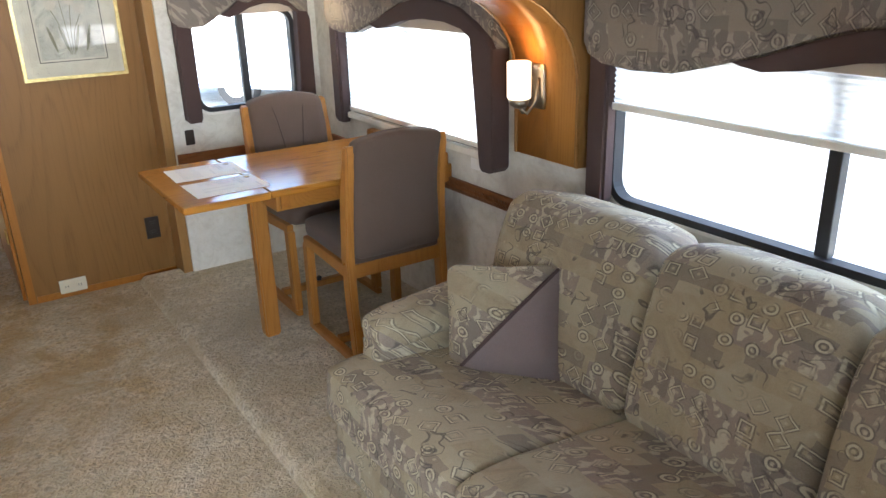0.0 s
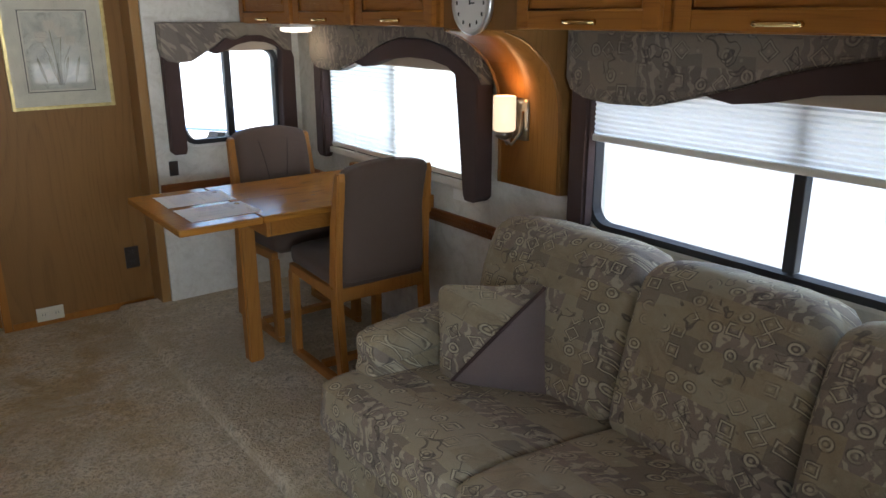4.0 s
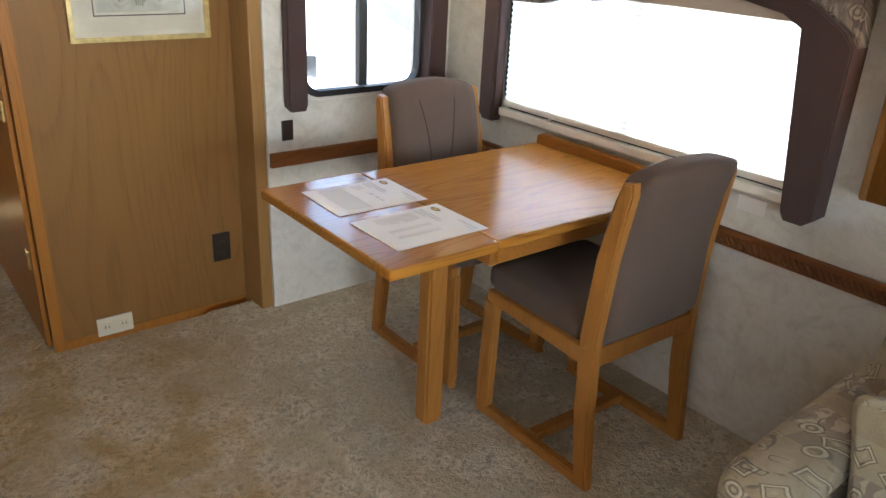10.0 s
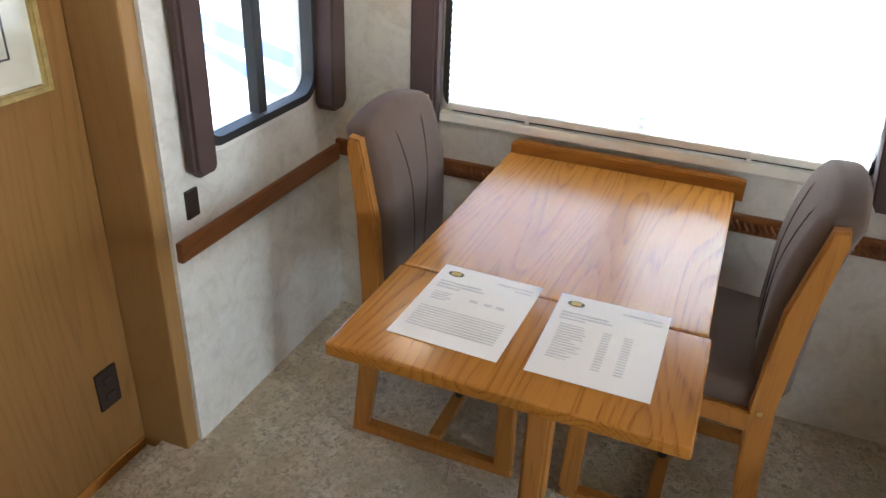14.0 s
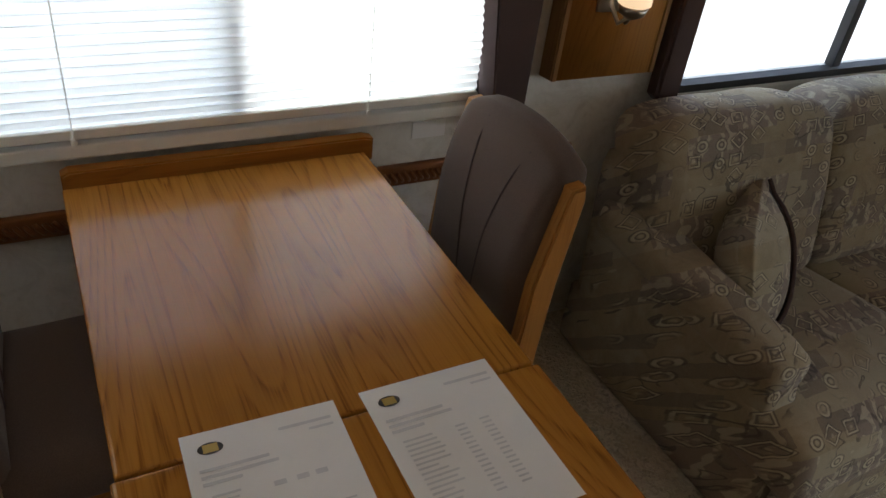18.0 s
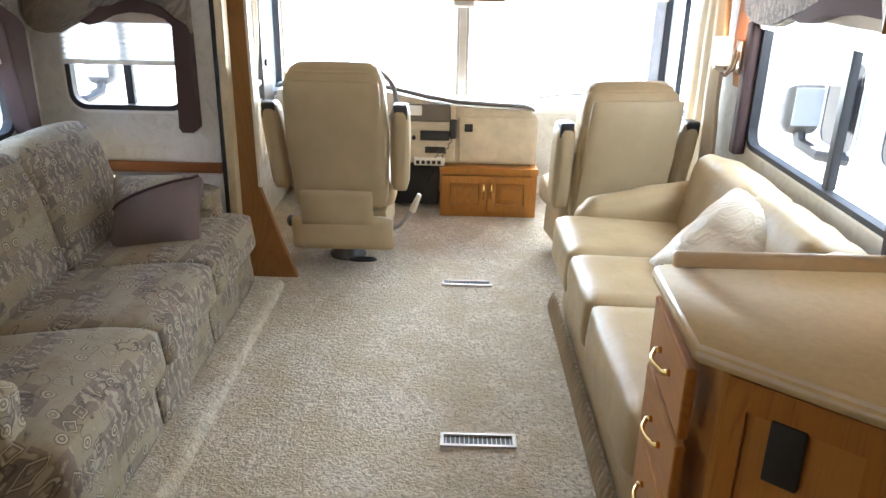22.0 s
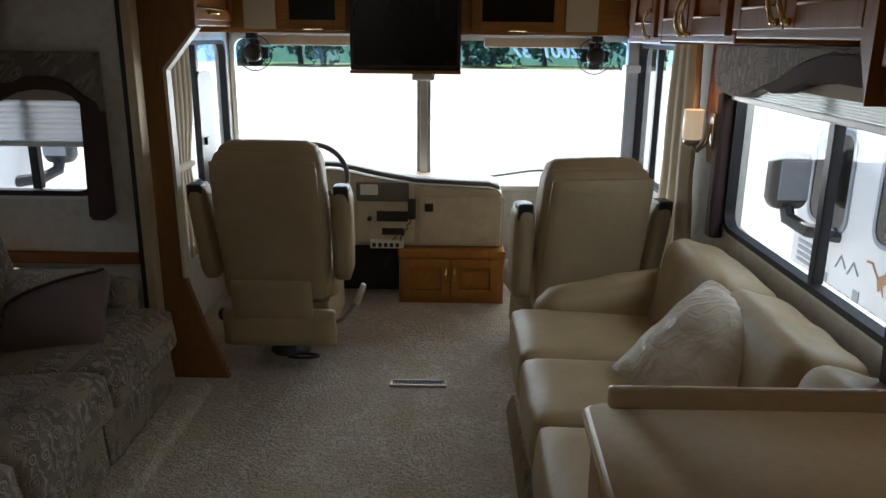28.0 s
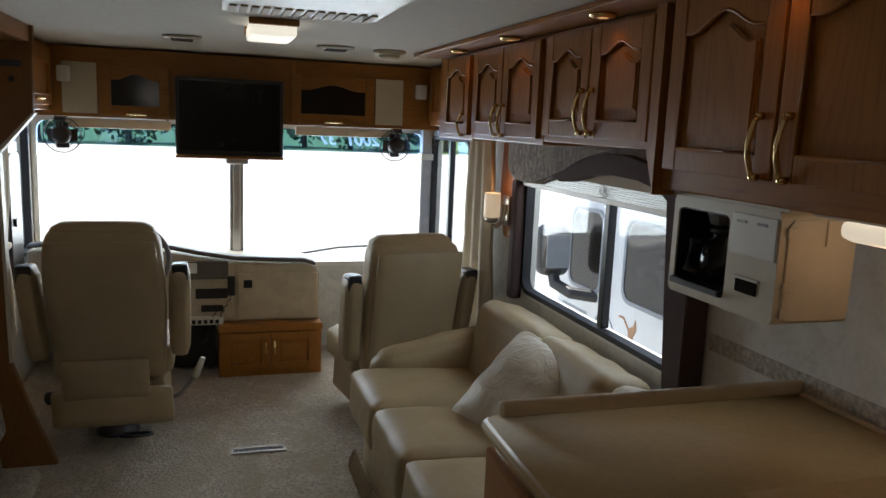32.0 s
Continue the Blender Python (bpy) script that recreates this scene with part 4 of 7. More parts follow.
valance('x', XR, 1, -0.33, 1.21, 1.487, 1.338, 0.62, "padded tapestry valance over the passenger side window", False, 0.075, 0.085)
b = box(None, XR + 0.004, XR + 0.06, -0.300, -0.230, 0.72, 1.30, 0.015)
part("valance_leg", b, trim_cloth, None, "narrow dark plum-brown padded window leg", False, "", "valance")

# chair rails
struct("trim_rail_side", box(None, XS - 0.02, XS - 0.001, 1.70, YE, 0.625, 0.68, 0.006), rail_wood_y, "dark stained wooden chair rail", "trim")
rope = bmesh.new()
for k in range(92):
    y = 1.716 + k * 0.0178
    tube(rope, [(XS - 0.0205, y - 0.008, 0.638), (XS - 0.0235, y - 0.002, 0.646), (XS - 0.0235, y + 0.004, 0.655), (XS - 0.0205, y + 0.009, 0.663)], 0.0055, 5)
part("rope_bead", rope, rail_wood_y, bpy.data.objects["trim_rail_side"], "carved rope moulding", True)
struct("trim_rail_rear", box(None, 1.452, XS - 0.022, YE - 0.02, YE - 0.001, 0.612, 0.667, 0.006), rail_wood, "dark stained wooden chair rail", "trim")
struct("trim_rail_front", box(None, 1.448, XS - 0.022, YF + 0.001, YF + 0.02, 0.575, 0.625, 0.006), rail_wood, "dark stained wooden chair rail", "trim")


# ---- cabinets ----
def pull(b, axis, d, inn, a, z, span, upright):
    """A bowed brass pull with two feet."""
    f = facing(axis)
    pts = []
    for k in range(9):
        u = k / 8
        off = 0.012 + 0.016 * math.sin(math.pi * u)
        e = (u - 0.5) * span
        pts.append(f(a if upright else a + e, d + inn * off, z + e if upright else z))
    tube(b, pts, 0.0055)
    for e in (-span / 2, span / 2):
        p = f(a if upright else a + e, d, z + e if upright else z)
        q = f(a if upright else a + e, d + inn * 0.016, z + e if upright else z)
        rod(b, p, q, 0.008, 0.006, 10)
    return b


def cabinet_door(parent, axis, d, inn, a0, a1, z0, z1, arch=0.028, handle=None, glassy=None, mat=None, name="door"):
    """A cathedral-arched door: two stiles, rails, a raised panel, a pull. handle: (a, z, span, upright)."""
    mat = mat or (oak_door if arch else oak_rail)
    a0, a1 = min(a0, a1), max(a0, a1)
    w = min(0.05, (a1 - a0) * 0.17)
    t = 0.02
    n = 22
    curve = []
    for k in range(n + 1):
        u = k / n
        e = abs(u - 0.5) * 2
        rise = 0 if e > 0.82 else 0.5 * (1 + math.cos(math.pi * e / 0.82))
        curve.append((a0 + w + (a1 - a0 - 2 * w) * u, z1 - w - arch + arch * rise))
    pb = prism(None, [(a0 + w, z0 + w)] + [(a, z) for a, z in curve] + [(a1 - w, z0 + w)], axis, d, d + inn * 0.005)
    door = part(name, pb, glassy or mat, parent, "smoked glass panel" if glassy else "")
    part("stile", abox(None, axis, d, d + inn * t, a0, a0 + w, z0, z1, 0.003), mat, door)
    part("stile", abox(None, axis, d, d + inn * t, a1 - w, a1, z0, z1, 0.003), mat, door)
    part("rail", abox(None, axis, d, d + inn * (t - 0.001), a0 + w, a1 - w, z0, z0 + w, 0.002), mat, door)
    part("rail", prism(None, [(a0 + w, z1)] + curve + [(a1 - w, z1)], axis, d, d + inn * (t - 0.001), 0.002), mat, door, "arched top rail" if arch else "")
    if not glassy:
        mid_a, g = (a0 + a1) / 2, 0.028
        raised = [(a0 + w + g, z0 + w + g)] + [(mid_a + (a - mid_a) * (1 - 2 * g / (a1 - a0 - 2 * w)), z - g) for a, z in curve] + [(a1 - w - g, z0 + w + g)]
        part("raised_field", prism(None, raised, axis, d, d + inn * 0.014, 0.005), mat, door)
        f_ = facing(axis)
        edge_pts = [(a0 + w, z0 + w)] + curve + [(a1 - w, z0 + w), (a0 + w, z0 + w)]
        part("bead", tube(None, [f_(a, d + inn * 0.0165, z) for a, z in edge_pts], 0.0045, 6), mat, door, "glossy moulded bead", True)
    if handle:
        part("handle", pull(bmesh.new(), axis, d + inn * t, inn, *handle), brass, door, "bowed polished brass pull", True)
    return door


def cabinet(name, label, axis, back, face, a0, a1, z0, z1, doors, mat=None, category="cabinet", group="", rail=0.0):
    """A case with a thin face frame; doors as tuples for cabinet_door."""
    inn = 1 if face > back else -1
    f = facing(axis)
    c = thing(name, f((a0 + a1) / 2, (back + face) / 2, z0), label, category, group)
    part("body", abox(None, axis, back, face, a0, a1, z0, z1, 0.004), mat or oak_rail, c)
    for kw in doors:
        cabinet_door(c, axis, face, inn, **kw)
    return c


# overhead units along the slide-out
XF = 1.945
spans = [(3.545, 2.955), (2.935, 2.415), (2.395, 1.865), (1.462, 0.92), (0.90, 0.33), (0.31, -0.235)]
for y1, y0 in spans:
    zb = 1.448
    cabinet("overhead_cabinet", "oak overhead cabinet with arched panel door and brass pull", 'x', XS, XF, y0 - 0.01, y1 + 0.01, zb, 1.80,
            [dict(a0=y0 + 0.012, a1=y1 - 0.012, z0=zb + 0.004, z1=1.775, handle=((y0 + y1) / 2, zb + 0.022, 0.1, False), mat=oak_rail)],
            group="overhead cabinets of the slide-out")
cp = prism(None, [(1.853, 1.444), (1.85, 1.80), (1.475, 1.80), (1.474, 1.444)], 'x', XS, XF + 0.012)
struct("trim_clock_panel", cp, oak_wall, "oak filler panel between overhead cabinets", "trim")
struct("trim_slide_crown", box(None, 1.895, XS, YF, YE, 1.80, 1.838, 0.006), oak_rail, "oak crown rail over the cabinets", "trim")

# wall clock
ck = thing("wall_clock", (XF, 1.68, 1.52), "round wall clock with silver rim and pale dial", "clock")
part("rim", lathe(None, [(0.075, -0.001), (0.098, -0.008), (0.1, -0.02), (0.09, -0.028), (0.082, -0.02)], (XF + 0.012, 1.68, 1.525), 'x', 36), alu, ck, "", True)
part("dial", lathe(None, [(0.081, -0.001), (0.081, -0.0235)], (XF + 0.012, 1.68, 1.525), 'x', 36), paper_mat, ck)
b = box(None, XF - 0.0148, XF - 0.0135, 1.677, 1.683, 1.52, 1.58)
box(b, XF - 0.0158, XF - 0.0145, 1.655, 1.681, 1.522, 1.527)
part("clock_pointers", b, ink_dark, ck)
for k in range(12):
    a = 2 * math.pi * k / 12
    y, z = 1.68 + 0.068 * math.sin(a), 1.525 + 0.068 * math.cos(a)
    part("hour_mark", box(None, XF - 0.0135, XF - 0.0112, y - 0.003, y + 0.003, z - 0.006, z + 0.006), ink_dark, ck)

# sconce board and sconce
sb = [(2.205, 0.885), (2.205, 1.13), (2.20, 1.19), (2.188, 1.24), (2.168, 1.285), (2.138, 1.33), (2.10, 1.362), (2.055, 1.395), (2.005, 1.42), (1.952, 1.436), (1.952, 1.443), (XS - 0.001, 1.443), (XS - 0.001, 0.885)]
sbt = thing("sconce_board", (XS - 0.03, 1.68, 0.885), "glossy oak cove board bending forward above the wall lamp", "panel")
part("cove", prism(None, sb, 'y', 1.535, 1.825), oak_leg, sbt, "", True)
for y0, y1 in ((1.515, 1.535), (1.825, 1.845)):
    part("side_cheek", prism(None, [(x - 0.003, z) for x, z in sb[:-2]] + [(XS - 0.001, 1.443), (XS - 0.001, 0.88)], 'y', y0, y1, 0.004), oak_wall, sbt, "paler oak side cheek")


def sconce(at, side, label):
    """A wall lamp: back plate, two bowed arms, cup and a frosted cylinder. side: +1 or -1, away from the wall along x."""
    x, y, z = at
    s = thing("wall_sconce", at, label, "wall lamp")
    part("back_plate", soft(None, (0.014, 0.085, 0.15), here(x + side * 0.008, y, z), 0.006, 4), nickel, s, "", True)
    g = x + side * 0.085
    for dy in (-0.02, 0.02):
        b = tube(None, [(x + side * 0.014, y + dy, z + 0.03), (x + side * 0.03, y + dy, z - 0.05), (x + side * 0.06, y + dy * 0.6, z - 0.085), (g, y, z - 0.06)], 0.006)
        part("arm", b, nickel, s, "bowed nickel arm", True)
    part("cup", lathe(None, [(0.012, -0.065), (0.03, -0.055), (0.036, -0.035)], (g, y, z), 'z', 20), nickel, s, "", True)
    part("shade", lathe(None, [(0.032, -0.035), (0.04, -0.03), (0.04, 0.085), (0.036, 0.087), (0.036, -0.02)], (g, y, z), 'z', 28), sconce_glow, s, "lit frosted glass cylinder", True)
    lamp = bpy.data.lights.new("sconce_bulb", 'POINT')
    lamp.energy, lamp.color, lamp.shadow_soft_size = 0.09, (1.0, 0.48, 0.18), 0.035
    o = new("sconce_bulb", lamp)
    o.location = (g - side * 0.0, y, z + 0.10)
    o.location -= base_of(s)
    o.parent = s
    return s


sconce((XS - 0.055, 1.715, 1.132), -1, "lit wall lamp with frosted glass cylinder on oak board")

# under-cabinet lamp by the table
ul = thing("cabinet_lamp", (2.07, 3.22, 1.448), "lit white dome lamp under the overhead cabinet", "lamp")
part("base", box(None, 2.0, 2.14, 3.12, 3.32, 1.432, 1.447, 0.005), white_plastic, ul)
part("lens", soft(None, (0.11, 0.15, 0.03), here(2.07, 3.20, 1.423), 0.014, 5), lamp_glow, ul, "glowing lens", True)
lamp = bpy.data.lights.new("cabinet_bulb", 'POINT')
lamp.energy, lamp.color, lamp.shadow_soft_size = 0.12, (1.0, 0.82, 0.6), 0.05
o = new("cabinet_bulb", lamp)
o.location = (0, -0.02, -0.065)
o.parent = ul

# ---- passenger side uppers ----
XU = -0.55
cabinet("overhead_cabinet", "oak overhead cabinet with one arched door and brass pull", 'x', XR, XU, -0.42, 0.075, 1.485, 1.85,
        [dict(a0=-0.30, a1=0.05, z0=1.505, z1=1.835, handle=(0.0, 1.55, 0.09, True))], group="overhead cabinets over the leather sofa")
cabinet("overhead_cabinet", "oak overhead cabinet with two arched doors and brass pulls", 'x', XR, XU, 0.08, 0.785, 1.492, 1.85,
        [dict(a0=0.105, a1=0.43, z0=1.512, z1=1.835, handle=(0.40, 1.57, 0.11, True)), dict(a0=0.438, a1=0.765, z0=1.512, z1=1.835, handle=(0.468, 1.57, 0.11, True))],
        group="overhead cabinets over the leather sofa")
cabinet("overhead_cabinet", "oak overhead cabinet with two arched doors and brass pulls", 'x', XR, XU, 0.79, 1.465, 1.505, 1.85,
        [dict(a0=0.815, a1=1.115, z0=1.525, z1=1.835, handle=(1.09, 1.60, 0.12, True)), dict(a0=1.123, a1=1.44, z0=1.525, z1=1.835, handle=(1.15, 1.60, 0.12, True))],
        group="overhead cabinets over the leather sofa")
b = prism(None, [(1.50, 1.42), (1.465, 1.50), (1.465, ZC), (1.505, ZC), (1.505, 1.40)], 'x', XR, XU + 0.03)
struct("trim_cabinet_end", b, oak_door, "oak end panel stepping down to the galley cabinet", "trim")
cabinet("galley_cabinet", "large oak galley overhead cabinet with arched doors and brass pulls", 'x', XR, XU + 0.005, 1.51, 2.33, 1.415, 1.865,
        [dict(a0=1.53, a1=1.90, z0=1.465, z1=1.86, arch=0.04, handle=(1.865, 1.53, 0.12, True)), dict(a0=1.91, a1=2.31, z0=1.465, z1=1.86, arch=0.04, handle=(1.945, 1.53, 0.12, True))])
struct("trim_light_soffit", box(None, XR, -0.42, -0.45, 2.33, 1.852, 1.8685, 0.004), oak_rail, "oak soffit strip with recessed lamps above the cabinets", "trim")
for px_, y, pz_ in ((-0.48, 0.06, 1.8515), (-0.48, 0.62, 1.8515), (-0.48, 1.27, 1.8515), (-0.48, 1.92, 1.8515), (1.24, 0.27, 1.8015), (1.24, 0.90, 1.8015), (1.24, 1.53, 1.8015)):
    pk = thing("puck_lamp", (px_, y, pz_), "small lit brass puck lamp in the cabinet soffit", "lamp", "puck lamps in the soffit")
    part("rim", lathe(None, [(0.022, 0.0), (0.036, -0.001), (0.038, -0.007), (0.027, -0.012)], (px_, y, pz_), 'z', 20), brass, pk, "", True)
    part("lens", lathe(None, [(0.026, -0.004), (0.024, -0.011), (0.006, -0.013)], (px_, y, pz_), 'z', 16), puck_glow, pk, "", True)
    lamp = bpy.data.lights.new("puck_bulb", 'SPOT')
    lamp.energy, lamp.color, lamp.spot_size, lamp.spot_blend, lamp.shadow_soft_size = 0.09, (1.0, 0.40, 0.13), radians(120), 0.9, 0.02
    o = new("puck_bulb", lamp)
    o.matrix_world = look((0, 0, -0.016), (-0.10, 0, -0.3))
    o.parent = pk

# ---- galley counter ----
outline = [(XR, 1.585), (-0.10, 1.585), (-0.075, 1.605), (-0.062, 1.975), (-0.31, 2.19), (-0.33, 3.45), (XR, 3.45)]
ct = thing("galley_counter", (-0.5, 2.4, 0.86), "cream laminate galley worktop with rolled edge and raised lip", "worktop")
part("worktop", prism(None, outline, 'z', 0.862, 0.90, 0.008), counter_mat, ct, "", True)
edge = tube(None, [(-0.092, 1.60, 0.882), (-0.079, 1.97, 0.882), (-0.325, 2.185, 0.882), (-0.338, 3.44, 0.882)], 0.0185, 10)
part("rolled_edge", edge, counter_edge, ct, "paler rolled front edge", True)
part("back_lip", box(None, XR, -0.115, 1.588, 1.614, 0.898, 0.935, 0.009), counter_edge, ct, "raised end lip", True)
part("wall_lip", box(None, XR + 0.004, XR + 0.02, 1.616, 3.45, 0.898, 0.908, 0.003), counter_edge, ct)
part("cutting_board", box(None, -0.85, -0.42, 2.05, 2.9, 0.9005, 0.908, 0.004), counter_mat, ct, "inset worktop cover", True)
body = [(XR + 0.01, 1.575), (-0.155, 1.575), (-0.125, 1.96), (-0.36, 2.16), (-0.385, 3.44), (XR + 0.01, 3.44)]
base_cab = thing("galley_base_cabinet", (-0.5, 2.4, 0.0), "oak galley base cabinet with drawer stack and angled corner panel", "cabinet")
part("body", prism(None, body, 'z', 0.07, 0.861), oak_leg, base_cab)
toe = [(x - 0.05 if x > -0.9 else x, y) for x, y in body]
part("toe_kick", prism(None, toe, 'z', 0.0, 0.07), dark_brown_plastic, base_cab)
tilt = math.degrees(math.atan2(0.03, 0.385))
for z0, z1 in ((0.672, 0.828), (0.49, 0.655), (0.31, 0.475), (0.10, 0.295)):
    b = box(None, -0.011, 0.011, -0.175, 0.175, z0, z1, 0.006)
    hb = pull(bmesh.new(), 'x', 0.011, 1, 0.0, (z0 + z1) / 2, 0.1, False)
    mtx = here(-0.094, 1.75, -0.01, 0, 0, -tilt)
    b.transform(mtx)
    hb.transform(mtx)
    dr = part("drawer_front", b, oak_rail, base_cab)
    part("handle", hb, brass, dr, "bowed polished brass pull", True)
ang = math.degrees(math.atan2(0.20, -0.235))
mtx = here(-0.2425, 2.06, 0, 0, 0, ang)
b = bmesh.new()
box(b, -0.14, 0.14, -0.012, -0.002, 0.10, 0.15)
box(b, -0.14, 0.14, -0.012, -0.002, 0.78, 0.84)
box(b, -0.14, -0.10, -0.012, -0.002, 0.15, 0.78)
box(b, 0.10, 0.14, -0.012, -0.002, 0.15, 0.78)
b.transform(mtx)
part("angled_frame", b, oak_door, base_cab)
b = box(None, -0.055, 0.008, -0.016, -0.001, 0.66, 0.785, 0.004)
b.transform(mtx)
part("outlet", b, black_plastic, base_cab, "black outlet plate")
struct("trim_wall_border", box(None, XR + 0.0005, XR + 0.003, 1.22, 3.45, 0.902, 0.955), border_paper, "scrolled wallpaper border above the worktop", "trim")

# coffee maker hung under the cabinet
cm = thing("coffee_maker", (-0.72, 1.68, 1.16), "white under-cabinet coffee maker with an open bay and dark glass carafe", "coffee maker")
CX0, CX1 = -0.795, -0.60
b = ring_frame(None, [(1.677 + p, 1.162 + q) for p, q in arc_outline(0.375, 0.24, 0.016)], [(1.607 + p, 1.182 + q) for p, q in arc_outline(0.196, 0.192, 0.018)], 'x', CX0, CX1)
part("housing", b, ivory_plastic, cm)
part("cavity", ring_frame(None, [(1.607 + p, 1.1825 + q) for p, q in arc_outline(0.195, 0.191, 0.018)], [(1.607 + p, 1.1855 + q) for p, q in arc_outline(0.189, 0.185, 0.016)], 'x', CX0 + 0.015, CX1 - 0.004), black_plastic, cm, "black lined bay")
part("cavity_back", box(None, CX0 + 0.004, CX0 + 0.014, 1.51, 1.705, 1.183, 1.374), black_plastic, cm)
part("drip_tray", prism(None, [(1.512, 1.186), (1.702, 1.186), (1.702, 1.2), (1.512, 1.2)], 'x', -0.775, -0.585, 0.003), black_plastic, cm, "black warming plate")
car = part("carafe", lathe(None, [(0.055, 0), (0.070, 0.02), (0.070, 0.075), (0.047, 0.11), (0.05, 0.12)], (-0.685, 1.605, 1.2005), 'z', 22), smoked_glass, cm, "dark glass carafe", True)
part("handle", tube(None, [(-0.625, 1.60, 1.30), (-0.585, 1.595, 1.30), (-0.575, 1.595, 1.235), (-0.617, 1.60, 1.225)], 0.009), black_plastic, car, "", True)
part("lid", lathe(None, [(0.051, 0.0), (0.05, 0.01), (0.01, 0.014)], (-0.685, 1.605, 1.3205), 'z', 22), black_plastic, car, "", True)
part("brew_basket", lathe(None, [(0.05, 0.0), (0.062, 0.034)], (-0.685, 1.605, 1.339), 'z', 20), dash_dark, cm, "grey filter basket")
part("tank_door", box(None, CX1 - 0.001, CX1 + 0.004, 1.716, 1.858, 1.295, 1.385, 0.002), white_plastic, cm, "water tank door")
for y in (1.735, 1.80):
    part("door_grip", box(None, CX1 + 0.004, CX1 + 0.007, y, y + 0.03, 1.365, 1.37), grey_post, cm)
part("clock_display", box(None, CX1, CX1 + 0.004, 1.745, 1.812, 1.213, 1.242, 0.001), smoked_glass, cm, "small dark clock display")
part("display_hood", box(None, CX1, CX1 + 0.008, 1.738, 1.82, 1.243, 1.249, 0.002), white_plastic, cm)
part("side_panel", prism(None, [(-0.785, 1.172), (-0.63, 1.172), (-0.618, 1.19), (-0.618, 1.37), (-0.63, 1.385), (-0.69, 1.385), (-0.69, 1.33), (-0.715, 1.33), (-0.715, 1.385), (-0.785, 1.385)], 'y', 1.864, 1.869, 0.001), ivory_plastic, cm, "cream side panel")
for z in (1.19, 1.245, 1.36):
    part("side_clip", box(None, -0.634, -0.612, 1.868, 1.874, z - 0.01, z + 0.01, 0.002), ivory_plastic, cm)
part("mounting_plate", box(None, CX0, CX1 + 0.015, 1.49, 1.90, 1.4025, 1.414, 0.003), ivory_plastic, cm, "cream mounting plate under the cabinet")
ul2 = thing("cabinet_lamp", (-0.73, 1.99, 1.36), "lit round lamp under the galley cabinet", "lamp")
part("base", box(None, -0.83, -0.63, 1.91, 2.09, 1.40, 1.414, 0.005), white_plastic, ul2)
part("lens", soft(None, (0.15, 0.15, 0.045), here(-0.73, 2.025, 1.379), 0.02, 6), lamp_glow, ul2, "glowing lens", True)
lamp = bpy.data.lights.new("cabinet_bulb", 'POINT')
lamp.energy, lamp.color, lamp.shadow_soft_size = 0.12, (1.0, 0.50, 0.22), 0.05
o = new("cabinet_bulb", lamp)
o.location = (0.01, 0.03, -0.01)
o.parent = ul2

# ---- cab front ----
YO = -1.2
front = thing("front_overhead_cabinet", (0.29, -1.6, 1.525), "long oak overhead cabinet above the windscreen", "cabinet")
part("body", box(None, XR, XL + 0.05, -1.93, YO, 1.508, 1.86, 0.004), oak_front, front)
cabinet_door(front, 'y', YO, 1, 0.70, 1.033, 1.522, 1.782, 0.03, (0.862, 1.530, 0.085, False), smoked_glass, oak_front)
cabinet_door(front, 'y', YO, 1, -0.39, 0.068, 1.522, 1.782, 0.03, (-0.16, 1.530, 0.085, False), smoked_glass, oak_front)
for x0, x1 in ((1.05, 1.212), (-0.56, -0.40)):
    part("speaker_panel", box(None, x0, x1, YO, YO + 0.008, 1.527, 1.782, 0.003), cloth("cream_speaker_cloth", (0.55, 0.49, 0.37)), front, "cream cloth speaker panel")
for x in (1.20, -0.66):
    part("small_speaker", box(None, x - 0.03, x + 0.03, YO + 0.005, YO + 0.05, 1.68, 1.76, 0.01), white_plastic, front, "small white corner speaker")
part("upright", box(None, 0.05, 0.075, YO, YO + 0.012, 1.53, 1.85, 0.003), oak_door, front)
part("under_trim", box(None, XR, XL, -1.9, YO - 0.004, 1.515, 1.5245), ivory_plastic, front)
for x, inn, a0, a1 in ((1.47, -1, -1.18, -0.42), (-0.95, 1, -1.18, -0.44)):
    face = 1.27 if inn < 0 else -0.72
    cabinet("side_overhead_cabinet", "oak cab side overhead cabinet with small arched door", 'x', x + 0.05 * (inn < 0), face, a0, a1, 1.535, 1.86,
            [dict(a0=a0 + 0.04, a1=a1 - 0.06, z0=1.56, z1=1.84, handle=((a0 + a1) / 2, 1.59, 0.085, False))], group="cab side cabinets")

tv = thing("television", (0.395, YO, 1.325), "black flat television mounted below the front cabinet", "television")
part("case", box(None, 0.12, 0.67, YO + 0.03, YO + 0.10, 1.335, 1.735, 0.01), black_plastic, tv)
part("screen", box(None, 0.14, 0.65, YO + 0.1005, YO + 0.103, 1.36, 1.715), screen_mat, tv)
part("bracket", box(None, 0.28, 0.51, YO - 0.001, YO + 0.03, 1.53, 1.68, 0.004), steel, tv)
part("wood_base", box(None, 0.12, 0.67, YO + 0.02, YO + 0.11, 1.318, 1.334, 0.003), oak_front, tv, "thin oak strip under the screen")
mir = thing("rear_view_monitor", (0.33, YW + 0.15, 1.25), "small grey camera monitor hung on the centre post", "monitor")
part("case", box(None, 0.265, 0.405, YW + 0.08, YW + 0.18, 1.245, 1.31, 0.02), grey_post, mir, "", True)
part("stalk", rod(None, (0.335, YW + 0.1, 1.31), (0.335, YW + 0.055, 1.40), 0.012), grey_post, mir)

